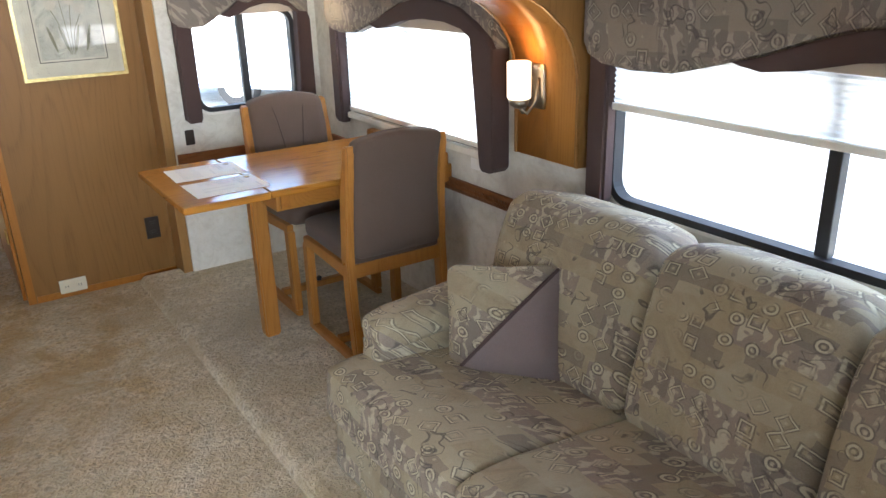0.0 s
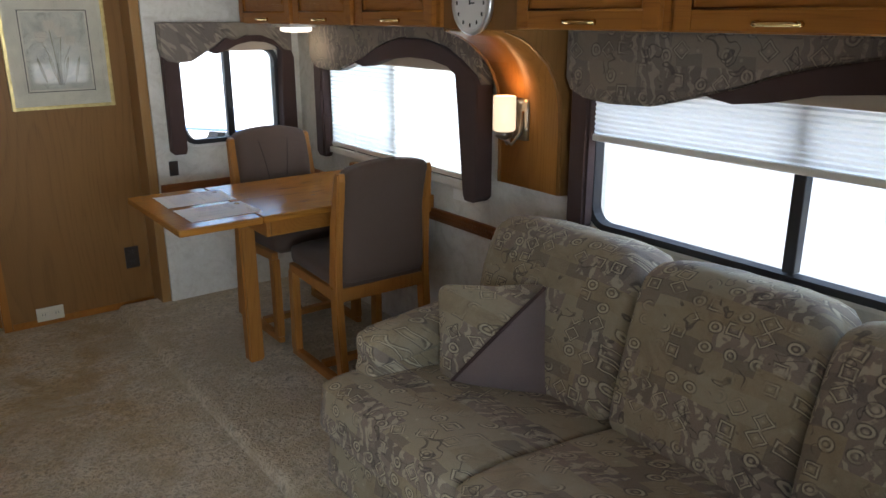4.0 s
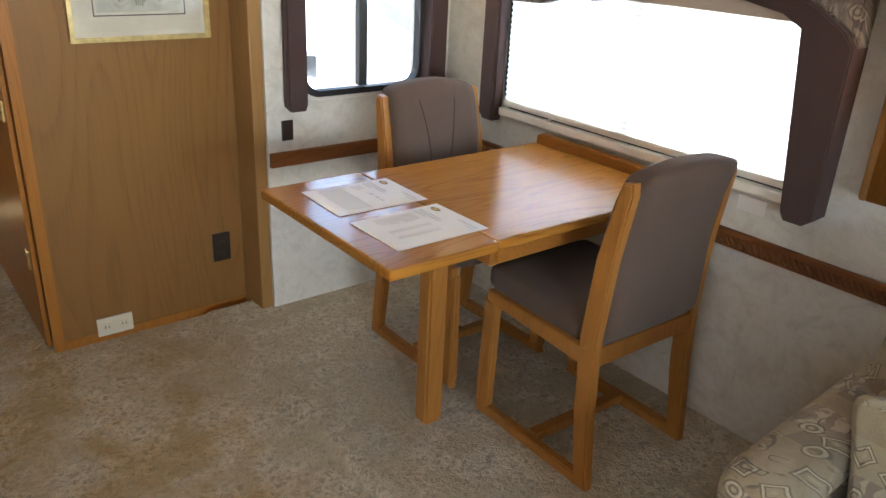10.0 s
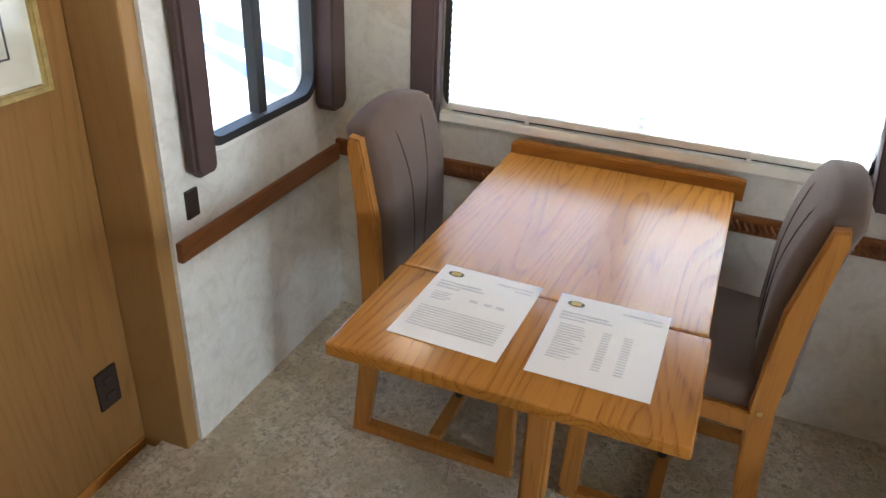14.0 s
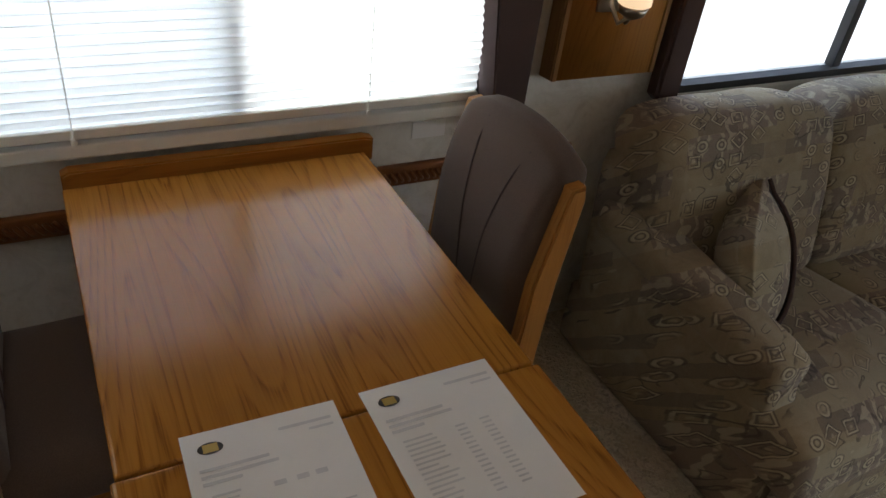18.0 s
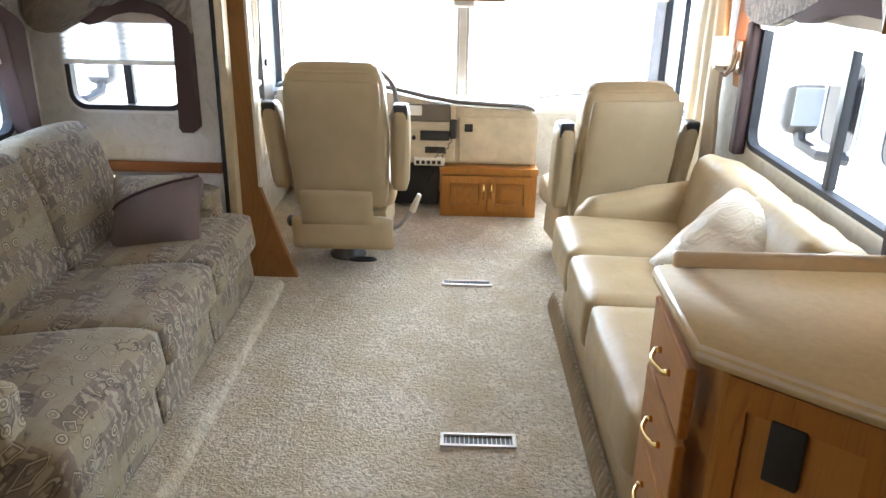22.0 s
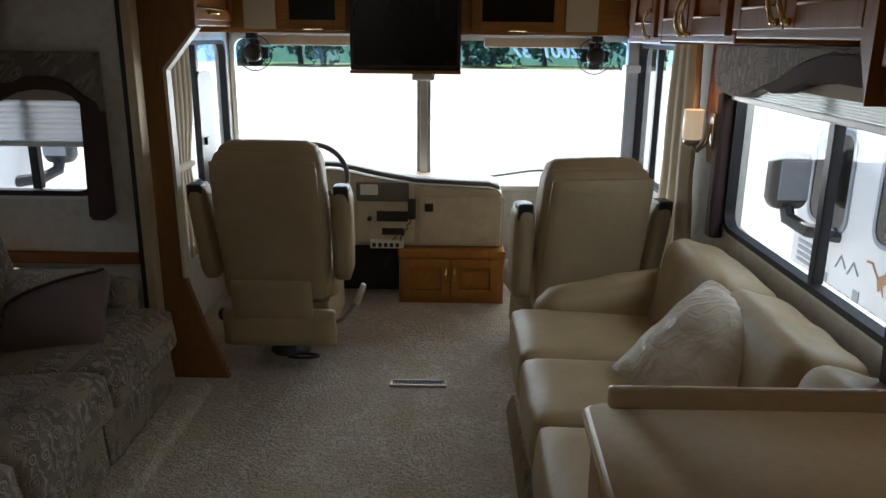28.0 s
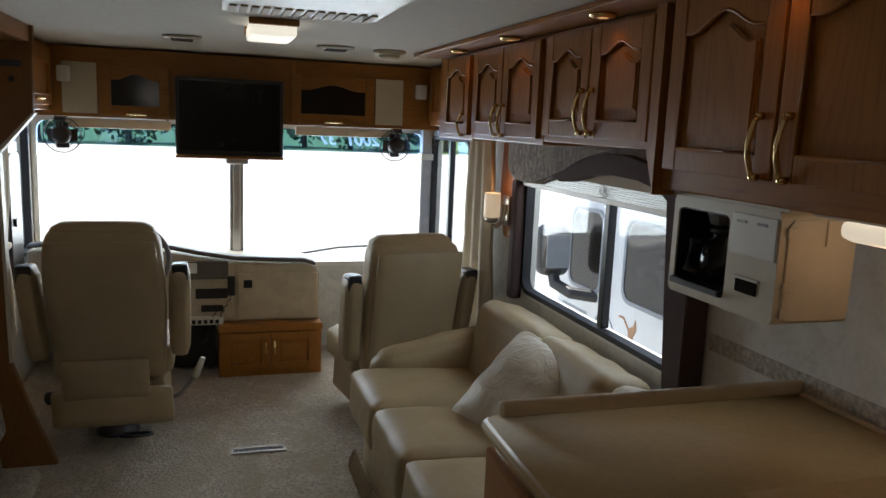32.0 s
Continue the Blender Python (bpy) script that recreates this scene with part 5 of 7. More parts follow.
# dash
dash = thing("dashboard", (0.5, -1.75, 0.336), "beige and grey moulded dashboard with radio and gauges", "dashboard")
top = [(1.47, 0.77), (1.2, 0.80), (0.80, 0.775), (0.55, 0.722), (0.36, 0.692), (0.1, 0.68), (-0.05, 0.676), (-0.115, 0.655), (-0.14, 0.61), (-0.14, 0.32), (1.47, 0.32)]
part("body", prism(None, [(x, min(z, 0.60 + (z - 0.6) * 0.9)) for x, z in top], 'y', -1.95, -1.5, 0.01), dash_beige, dash)
part("top_pad", prism(None, [(x, z + 0.004) for x, z in top[:8]] + [(x, z + 0.022) for x, z in top[7::-1]], 'y', -1.62, -1.49, 0.006), dash_dark, dash, "dark grey top pad", True)
part("glovebox", box(None, -0.13, 0.345, -1.5, -1.488, 0.33, 0.618, 0.006), dash_beige, dash, "beige storage door")
part("glovebox_latch", box(None, 0.262, 0.312, -1.488, -1.48, 0.53, 0.577, 0.003), black_plastic, dash)
con = part("console", box(None, 0.37, 0.70, -1.5, -1.47, 0.34, 0.685, 0.008), dash_beige, dash)
part("gauge_binnacle", box(None, 0.40, 0.70, -1.478, -1.455, 0.59, 0.70, 0.012), dash_dark, con)
part("white_gauge", box(None, 0.575, 0.675, -1.455, -1.45, 0.63, 0.69, 0.004), paper_mat, con)
for z0, z1, x0, x1 in ((0.475, 0.535, 0.405, 0.585), (0.395, 0.435, 0.43, 0.555)):
    part("radio", box(None, x0, x1, -1.47, -1.458, z0, z1, 0.003), black_plastic, con, "black radio face")
part("knob", lathe(None, [(0.014, 0), (0.013, 0.02)], (0.625, -1.468, 0.49), 'y', 14), black_plastic, con)
ctl = part("control_panel", box(None, 0.43, 0.62, -1.47, -1.42, 0.325, 0.37, 0.006), white_plastic, con, "pale switch panel")
for k in range(5):
    part("switch", box(None, 0.455 + 0.033 * k, 0.475 + 0.033 * k, -1.42, -1.416, 0.335, 0.357), black_plastic, ctl)
part("footwell", box(None, 0.47, 1.3, -1.75, -1.6, 0.02, 0.32), black_plastic, dash, "dark footwell")
mic = thing("radio_handset", (0.385, -1.45, 0.52), "black radio handset hung on the dash with coiled cord", "handset")
part("handset", box(None, 0.36, 0.405, -1.468, -1.44, 0.49, 0.61, 0.012), black_plastic, mic, "", True)
coil = []
for k in range(90):
    u = k / 89
    y0 = -1.43
    cx = 0.385 + 0.11 * math.sin(math.pi * u) * 1.0 + 0.08 * u
    cz = 0.495 - 0.28 * math.sin(math.pi * u * 0.93)
    coil.append((cx + 0.007 * math.cos(k * 1.6), y0 + 0.007 * math.sin(k * 1.6), cz))
part("cord", tube(None, coil, 0.0032, 5), black_plastic, mic, "coiled cord", True)

wheel = thing("steering_wheel", (0.96, -1.28, 0.78), "dark steering wheel in front of the driver's seat", "steering wheel")
ring = bmesh.new()
tilt_m = here(0.93, -1.27, 0.745, -58, 0, 0)
pts = [tilt_m @ Vector((0.21 * math.cos(a), 0.21 * math.sin(a), 0)) for a in (2 * math.pi * k / 36 for k in range(37))]
part("rim", tube(ring, pts, 0.014, 10), dash_dark, wheel, "", True)
for a in (0, 120, 240):
    b = rod(None, tilt_m @ Vector((0, 0, -0.03)), tilt_m @ Vector((0.2 * math.cos(radians(a - 90)), 0.2 * math.sin(radians(a - 90)), 0)), 0.014)
    part("spoke", b, dash_dark, wheel)
part("hub", lathe(None, [(0.05, -0.03), (0.06, 0.0), (0.04, 0.02)], (0.96, -1.27, 0.79), 'y', 20), dash_dark, wheel, "", True)
part("column", rod(None, (0.96, -1.28, 0.78), (0.96, -1.52, 0.62), 0.035), dash_dark, wheel)

fc = cabinet("front_floor_cabinet", "low oak cabinet with two panel doors and brass pulls", 'y', -1.75, -1.42, -0.148, 0.455, 0.0, 0.318,
             [dict(a0=-0.115, a1=0.155, z0=0.04, z1=0.27, arch=0.0, handle=(0.135, 0.175, 0.08, True), mat=oak_leg),
              dict(a0=0.163, a1=0.44, z0=0.04, z1=0.27, arch=0.0, handle=(0.185, 0.175, 0.08, True), mat=oak_leg)], oak_leg)
part("top_rail", box(None, -0.153, 0.46, -1.42, -1.408, 0.278, 0.319, 0.003), oak_leg, fc)


# ---- captain seats ----
def captain_seat(cx, cy, dz, lever, label):
    """A high-backed swivel seat seen from behind, facing the windscreen; cy: the rear face of its back."""
    s = thing("captain_seat", (cx, cy - 0.3, 0), label, "seat", "captain seats")

    def taper(p, half):
        u = p[2] / half[2]
        w = 1.0 - 0.10 * max(0, -u) - 0.06 * max(0, u) ** 3
        return (p[0] * w, p[1] - 0.05 * max(0, u) ** 2, p[2])

    h0, h1 = 0.34 + dz, 1.018 + dz
    back = part("backrest", soft(None, (0.50, 0.15, h1 - h0), here(cx, cy - 0.08, (h0 + h1) / 2, -6), 0.045, 13, (0, 0.02, 0.004), 0.002, taper), seat_vinyl, s, "tan vinyl back", True)
    part("rear_panel", soft(None, (0.455, 0.03, 0.63), here(cx, cy - 0.006, (h0 + h1) / 2 - 0.005, -6), 0.014, 9, (0, 0.008, 0)), seat_vinyl, back, "", True)
    part("head_roll", soft(None, (0.44, 0.13, 0.10), here(cx, cy - 0.12, h1 - 0.02, 0), 0.045, 8, (0, 0.01, 0.01), 0.002), seat_vinyl, back, "rounded top roll", True)
    part("map_pocket", soft(None, (0.36, 0.022, 0.18), here(cx + 0.02, cy + 0.0, h0 + 0.02, 2), 0.01, 6, (0, 0.01, 0), 0.002), seat_vinyl, s, "sewn lower pocket", True)
    part("cushion", soft(None, (0.52, 0.50, 0.16), here(cx, cy - 0.37, 0.40 + dz), 0.05, 9, (0, 0, 0.02), 0.002), seat_vinyl, s, "", True)
    part("skirt", soft(None, (0.51, 0.055, 0.17), here(cx, cy - 0.02, 0.225 + dz, 5), 0.02, 8, (0, 0.012, 0), 0.003), seat_vinyl, s, "gathered rear skirt", True)
    part("box_base", box(None, cx - 0.22, cx + 0.22, cy - 0.55, cy - 0.06, 0.15 + dz, 0.33 + dz, 0.02), seat_vinyl, s)
    for side in (-1, 1):
        arm = part("armrest", soft(None, (0.085, 0.13, 0.43), here(cx + side * 0.305, cy - 0.09, 0.655 + dz, -4, side * 3, 0), 0.03, 8, (0.006, 0.01, 0), 0.002), seat_vinyl, s, "folded-up padded armrest", True)
        part("end_cap", box(None, cx + side * 0.317 - 0.034, cx + side * 0.317 + 0.034, cy - 0.10, cy - 0.015, 0.80 + dz, 0.875 + dz, 0.012), black_plastic, arm, "black plastic pivot cap")
    part("pedestal", lathe(None, [(0.10, 0.0), (0.10, 0.012), (0.085, 0.03), (0.08, 0.16 + dz)], (cx, cy - 0.30, 0), 'z', 24), steel, s, "", True)
    loop = [(cx - 0.10 + 0.07 * math.cos(a), cy - 0.10 + 0.05 * math.sin(a), 0.05 + 0.012 * math.sin(a)) for a in (2 * math.pi * k / 18 for k in range(19))]
    part("slide_release", tube(None, loop, 0.008), black_plastic, s, "black wire release loop", True)
    if lever:
        b = tube(None, [(cx - 0.25, cy - 0.05, 0.24), (cx - 0.29, cy - 0.02, 0.27), (cx - 0.36, cy - 0.01, 0.36), (cx - 0.38, cy, 0.41)], 0.01)
        lv = part("lever", b, grey_post, s, "bent recline lever", True)
        part("lever_grip", rod(None, (cx - 0.355, cy - 0.01, 0.35), (cx - 0.395, cy, 0.44), 0.017, 0.012), ivory_plastic, lv, "", True)
        part("side_knob", lathe(None, [(0.03, 0), (0.03, 0.03), (0.02, 0.04)], (cx + 0.25, cy - 0.08, 0.26), 'x', 14), black_plastic, s)
    return s


ds = captain_seat(0.94, -0.42, 0.0, True, "tan vinyl high-backed captain seat seen from behind")
ps = captain_seat(-0.405, -0.50, -0.065, False, "tan vinyl high-backed passenger captain seat with raised armrests")

# the driver's seat stands half swivelled, so that its raked back leans over to one side
lean = Matrix.Identity(4)
lean[0][2] = 0.045
for ob in ds.children:
    if ob.name.split(".")[0] not in ("pedestal", "slide_release"):
        for piece in (ob, *ob.children):
            piece.data.transform(Matrix.Translation((-0.025, 0, 0)) @ lean)

# the passenger's seat is swivelled a little towards the middle of the cab
lean[0][2] = -0.05
spin = here(-0.288, -0.80, 0, 0, 0, 9) @ Matrix.Translation((0.429, 0.80, 0)) @ lean
for ob in ps.children:
    if ob.name.split(".")[0] not in ("pedestal", "slide_release"):
        for piece in (ob, *ob.children):
            piece.data.transform(spin)

# ---- patterned sofa ----
sofa = thing("patterned_sofa", (1.8, 0.75, ZS), "three-seat sofa in worn beige and taupe tapestry", "sofa")
SF, SB, S0, S1 = 1.335, 2.17, -0.215, 1.665
part("base", soft(None, (SB - SF - 0.05, S1 - S0 - 0.02, 0.22), here((SF + SB) / 2 + 0.02, (S0 + S1) / 2, ZS + 0.112), 0.02, 8, (0.004, 0, 0), 0.002), sofa_cloth, sofa, "upholstered base", True)


def flare(p, half):
    """Skirts hang a little outwards at the foot and ripple."""
    d = max(0, -p[2] / half[2] + 0.2)
    return (p[0] - 0.012 * d - 0.003 * math.sin(p[1] * 31) * d, p[1], p[2])


for y0, y1 in ((S0 + 0.02, 0.443), (0.456, 1.018), (1.031, S1 - 0.02)):
    part("skirt", soft(None, (0.024, y1 - y0, 0.205), here(SF + 0.012, (y0 + y1) / 2, ZS + 0.108), 0.009, 10, (0.003, 0, 0), 0.002, flare), sofa_cloth, sofa, "fabric skirt panel with open pleats", True)
part("front_rail", soft(None, (0.035, S1 - S0 - 0.03, 0.075), here(SF + 0.008, (S0 + S1) / 2, ZS + 0.226), 0.014, 8, (0.004, 0, 0), 0.002), sofa_cloth, sofa, "padded front rail", True)
part("welt", tube(None, [(SF - 0.006, S0 + 0.02, ZS + 0.198), (SF - 0.008, 0.7, ZS + 0.199), (SF - 0.006, S1 - 0.02, ZS + 0.198)], 0.005, 6), sofa_cloth, sofa, "corded seam over the skirt", True)
cush = [(-0.21, 0.408), (0.414, 0.972), (0.978, 1.66)]


def crown(p, half):
    """Seat cushions roll over at the front."""
    f = max(0, -p[0] / half[0])
    return (p[0], p[1], p[2] - 0.035 * f ** 3)


for i, (y0, y1) in enumerate(cush):
    wide = SF - 0.03
    part("seat_cushion", soft(None, (0.66, y1 - y0, 0.165), here(wide + 0.335, (y0 + y1) / 2, ZS + 0.262, 0, 7.5, 0), 0.03, 12, (0.004, 0.0, 0.010), 0.003, crown), sofa_cloth, sofa, "", True)


def lean_top(p, half):
    u = p[2] / half[2]
    return (p[0] + 0.03 * max(0, u) ** 2, p[1] * (1 - 0.02 * max(0, u) ** 4), p[2] - 0.03 * max(0, u) * (p[1] / half[1]) ** 6)


for y0, y1 in ((-0.155, 0.432), (0.436, 0.978), (0.982, 1.62)):
    part("back_cushion", soft(None, (0.24, y1 - y0, 0.52), here(2.03, (y0 + y1) / 2, ZS + 0.535, 0, 13, 0), 0.05, 13, (0.010, 0.0, 0.012), 0.004, lean_top), sofa_cloth, sofa, "tall stuffed back cushion", True)
part("back_frame", soft(None, (0.16, S1 - S0 - 0.05, 0.62), here(2.11, (S0 + S1) / 2, ZS + 0.36, 0, 4, 0), 0.06, 8), sofa_cloth, sofa, "", True)


def arm_shape(p, half):
    u = p[0] / half[0]
    z = p[2] + (0.055 * max(0, u) ** 1.5 if p[2] > 0 else 0) - (0.02 * max(0, -u) ** 4 if p[2] > 0 else 0)
    return (p[0], p[1], z)


for yc in (1.60, -0.15):
    a = part("arm", soft(None, (0.68, 0.12, 0.43), here(SF + 0.45, yc, ZS + 0.22), 0.03, 8, (0.004, 0.004, 0.0), 0.002, arm_shape), sofa_cloth, sofa, "upholstered arm", True)
    part("arm_pad", soft(None, (0.66, 0.14, 0.11), here(SF + 0.45, yc, ZS + 0.462, 0, -4.5, 0), 0.034, 10, (0.006, 0.003, 0.004), 0.003), sofa_cloth, a, "padded arm top", True)


def throw_pillow(m, label, front, rear, piping, size=(0.42, 0.13, 0.42), hand=1, reach=1.0, flap_label="plain plum half"):
    """A square pillow of two cloths with a piped diagonal flap; it lies in its own x-z plane."""
    s = thing("throw_pillow", m.translation, label, "pillow")

    def pinch(p, half):
        u, w = p[0] / half[0], p[2] / half[2]
        k = max(0.10, (1 - abs(u) ** 2.6) * (1 - abs(w) ** 2.6))
        c = 1 + 0.05 * abs(u * w)
        return (p[0] * c, p[1] * k ** 0.5, p[2] * c)

    part("cover", soft(None, size, m, 0.03, 14, (0, 0.02, 0), 0.003, pinch), front, s, "", True)
    flap = bmesh.new()
    n = 12
    grid = []
    hx, hz, hy = size[0] / 2 * 0.985, size[2] / 2 * 0.985, size[1] / 2 + 0.02
    for i in range(n + 1):
        row = []
        for j in range(n + 1 - i):
            u, w = -1 + 2 * i / n, -1 + 2 * reach * j / n
            k = max(0.06, (1 - abs(u) ** 2.6) * (1 - abs(w) ** 2.6))
            row.append(flap.verts.new(m @ Vector((hand * u * hx, -(hy * k ** 0.5) - 0.006, w * hz))))
        grid.append(row)
    for i in range(n):
        for j in range(n - i):
            a, b_, c = grid[i][j], grid[i + 1][j], grid[i][j + 1]
            flap.faces.new((a, b_, c))
            if j < n - i - 1:
                flap.faces.new((b_, grid[i + 1][j + 1], c))
    f = part("flap", flap, rear, s, flap_label, True)
    pts = []
    for k in range(n + 1):
        u = -1 + 2 * k / n
        w = -1 + 2 * reach * (1 - k / n)
        kk = max(0.06, (1 - abs(u) ** 2.6) * (1 - abs(w) ** 2.6))
        pts.append(m @ Vector((hand * u * hx, -(hy * kk ** 0.5) - 0.008, w * hz)))
    part("piping", tube(None, pts, 0.006, 6), piping, s, "dark piping", True)
    return s


def basis(centre, across, upward):
    """The pose of a pillow from its middle and the ways across and up its face."""
    u = Vector(across).normalized()
    n_ = Vector(upward).cross(u).normalized()
    w = u.cross(n_)
    return Matrix(((u.x, n_.x, w.x, centre[0]), (u.y, n_.y, w.y, centre[1]), (u.z, n_.z, w.z, centre[2]), (0, 0, 0, 1)))


throw_pillow(basis((1.80, 1.38, 0.50), (0.185, -0.21, 0.02), (0.065, 0.06, 0.285)), "tapestry and plum throw pillow leaning in the sofa corner", sofa_cloth, pillow_cloth, trim_cloth, (0.34, 0.15, 0.34), -1)
throw_pillow(basis((1.625, 0.13, 0.505), (0.31, 0.03, 0.0), (0.0, 0.13, -0.22)), "plum throw pillow with a tapestry corner against the sofa arm", pillow_cloth, sofa_cloth, trim_cloth, (0.35, 0.18, 0.30), -1, 0.5, "tapestry corner flap")

# ---- leather sofa ----
ls = thing("leather_sofa", (-0.5, 0.7, 0), "cream leather three-seat sofa under the window", "sofa")
LF, LB = -0.115, -0.86
part("base", soft(None, (0.70, 1.62, 0.26), here(-0.49, 0.73, 0.135), 0.03, 8, (0.004, 0, 0), 0.002), cream_leather, ls, "", True)
b = bmesh.new()
for k in range(44):
    y = -0.05 + 1.58 * k / 43
    tube(b, [(LF + 0.006, y - 0.020, 0.085), (LF + 0.022, y - 0.006, 0.058), (LF + 0.030, y + 0.008, 0.030), (LF + 0.026, y + 0.020, 0.006)], 0.0085, 6)
part("fringe", b, cloth("tan_cord", (0.40, 0.32, 0.21)), ls, "twisted cord fringe along the foot", True)
for y0, y1 in ((-0.09, 0.385), (0.391, 0.845), (0.851, 1.545)):
    part("seat_cushion", soft(None, (0.60, y1 - y0, 0.20), here(-0.385, (y0 + y1) / 2, 0.355, 0, -2, 0), 0.032, 14, (0.008, 0.0, 0.018), 0.005), cream_leather, ls, "stuffed leather seat cushion", True)
for y0, y1 in ((-0.14, 0.47), (0.478, 1.04), (1.05, 1.545)):
    part("back_cushion", soft(None, (0.23, y1 - y0, 0.41), here(-0.765, (y0 + y1) / 2, 0.54, 0, -14, 0), 0.06, 12, (0.014, 0, 0.006), 0.007), cream_leather, ls, "stuffed leather back cushion", True)
part("back_frame", soft(None, (0.15, 1.70, 0.56), here(-0.868, 0.70, 0.32, 0, -2, 0), 0.05, 8, (0, 0, 0.01), 0.003), cream_leather, ls, "", True)


def scroll_arm(p, half):
    u = -p[0] / half[0]
    return (p[0], p[1] * (1 + 0.05 * u), p[2] + (0.06 * u if p[2] > 0 else 0))


part("arm", soft(None, (0.62, 0.17, 0.28), here(-0.50, -0.125, 0.435), 0.075, 12, (0.012, 0.012, 0.012), 0.006, scroll_arm), cream_leather, ls, "rolled leather arm", True)
part("arm_base", soft(None, (0.62, 0.14, 0.30), here(-0.49, -0.12, 0.16), 0.03, 6), cream_leather, ls, "", True)
pl = thing("satin_pillow", (-0.60, 0.66, 0.5), "wrinkled ivory satin pillow leaning on the leather sofa", "pillow")


def pinch4(p, half):
    u, w = p[0] / half[0], p[2] / half[2]
    k = max(0.16, (1 - abs(u) ** 3) * (1 - abs(w) ** 3))
    return (p[0] * (1 + 0.02 * abs(u * w)), p[1] * k ** 0.5, p[2] * (1 + 0.02 * abs(u * w)))


part("cover", soft(None, (0.42, 0.16, 0.43), basis((-0.600, 0.640, 0.578), (-0.10, 0.32, -0.025), (-0.21, -0.205, 0.24)), 0.035, 22, (0, 0.02, 0), 0.011, pinch4), pillow_satin, pl, "", True)

# passenger sconce, board and curtains
b = prism(None, [(-0.45, 1.00), (-0.52, 1.22), (-0.50, 1.485), (-0.31, 1.485), (-0.31, 1.00)], 'x', XR + 0.001, XR + 0.03, 0.004)
part("sconce_board", b, oak_door, None, "glossy oak board behind the passenger wall lamp", False, "", "panel")
sconce((XR + 0.03, -0.40, 1.135), 1, "lit wall lamp with frosted glass cylinder beside the curtain")


def curtain(x, y0, y1, z0, z1, folds, gather, label, top=1.0):
    """A hanging cloth drawn into folds, gathered by a tie near its middle."""
    c = thing("curtain", (x, (y0 + y1) / 2, z0), label, "curtain")
    b = bmesh.new()
    n, m_ = folds * 6, 18
    rows = []
    for j in range(m_ + 1):
        v = j / m_
        z = z0 + (z1 - z0) * v
        pinch = (1 - gather * math.exp(-((v - 0.42) / 0.16) ** 2)) * (1 - (1 - top) * max(0.0, v - 0.35) / 0.65)
        rows.append([b.verts.new((x + 0.028 * math.sin(2 * math.pi * folds * i / n + 0.6 * v) * (0.6 + 0.4 * pinch), y0 + (y1 - y0) * (0.5 + (i / n - 0.5) * pinch), z)) for i in range(n + 1)])
    for r0, r1 in zip(rows, rows[1:]):
        for i in range(n):
            b.faces.new((r0[i], r0[i + 1], r1[i + 1], r1[i]))
    cl = part("cloth", b, curtain_cloth, c, "", True)
    sol = cl.modifiers.new("thick", 'SOLIDIFY')
    sol.thickness = 0.004
    zt = z0 + (z1 - z0) * 0.42
    if gather > 0.3:
        part("tie", soft(None, (0.08, (y1 - y0) * (1 - gather) + 0.03, 0.035), here(x, (y0 + y1) / 2, zt), 0.015, 4), curtain_cloth, c, "fabric tie-back", True)
    return c


curtain(XR + 0.085, -0.90, -0.43, 0.45, 1.52, 3, 0.16, "cream curtain tied back beside the passenger window", 0.62)
curtain(XL - 0.035, -0.95, -0.50, 0.45, 1.52, 7, 0.4, "cream curtain gathered behind the driver's seat")


def fan(x, label):
    f = thing("cab_fan", (x, -1.72, 1.49), label, "fan", "dash fans")
    part("mount", box(None, x - 0.03, x + 0.03, -1.75, -1.69, 1.475, 1.514, 0.006), black_plastic, f)
    part("stem", rod(None, (x, -1.72, 1.475), (x, -1.72, 1.43), 0.012), black_plastic, f)
    part("motor", lathe(None, [(0.03, -0.05), (0.05, -0.04), (0.05, 0.02), (0.03, 0.03)], (x, -1.72, 1.395), 'y', 16), black_plastic, f, "", True)
    cage = part("cage", tube(None, [(x + 0.10 * math.cos(a), -1.76, 1.395 + 0.10 * math.sin(a)) for a in (2 * math.pi * k / 24 for k in range(25))], 0.003, 5), steel, f, "wire cage rim")
    for r in (0.04, 0.07):
        part("ring", tube(None, [(x + r * math.cos(a), -1.76 - 0.03 * (1 - r / 0.1), 1.395 + r * math.sin(a)) for a in (2 * math.pi * k / 24 for k in range(25))], 0.002, 5), steel, cage)
    for k in range(12):
        a = 2 * math.pi * k / 12
        part("wire", tube(None, [(x + 0.006 * math.cos(a), -1.79, 1.395 + 0.006 * math.sin(a)), (x + 0.10 * math.cos(a), -1.76, 1.395 + 0.10 * math.sin(a))], 0.0016, 5), steel, cage)
    for k in range(4):
        a = math.pi / 2 * k
        t = bmesh.new()
        bmesh.ops.create_grid(t, x_segments=2, y_segments=2, size=0.034, matrix=here(x + 0.045 * math.cos(a), -1.765, 1.395 + 0.04 * math.sin(a), 70, -math.degrees(a), 0))
        bmesh.ops.solidify(t, geom=t.faces[:], thickness=0.002)
        part("blade", t, black_plastic, f)
    return f


fan(1.31, "small black dash fan hung over the windscreen")
fan(-0.655, "small black dash fan hung over the windscreen corner")

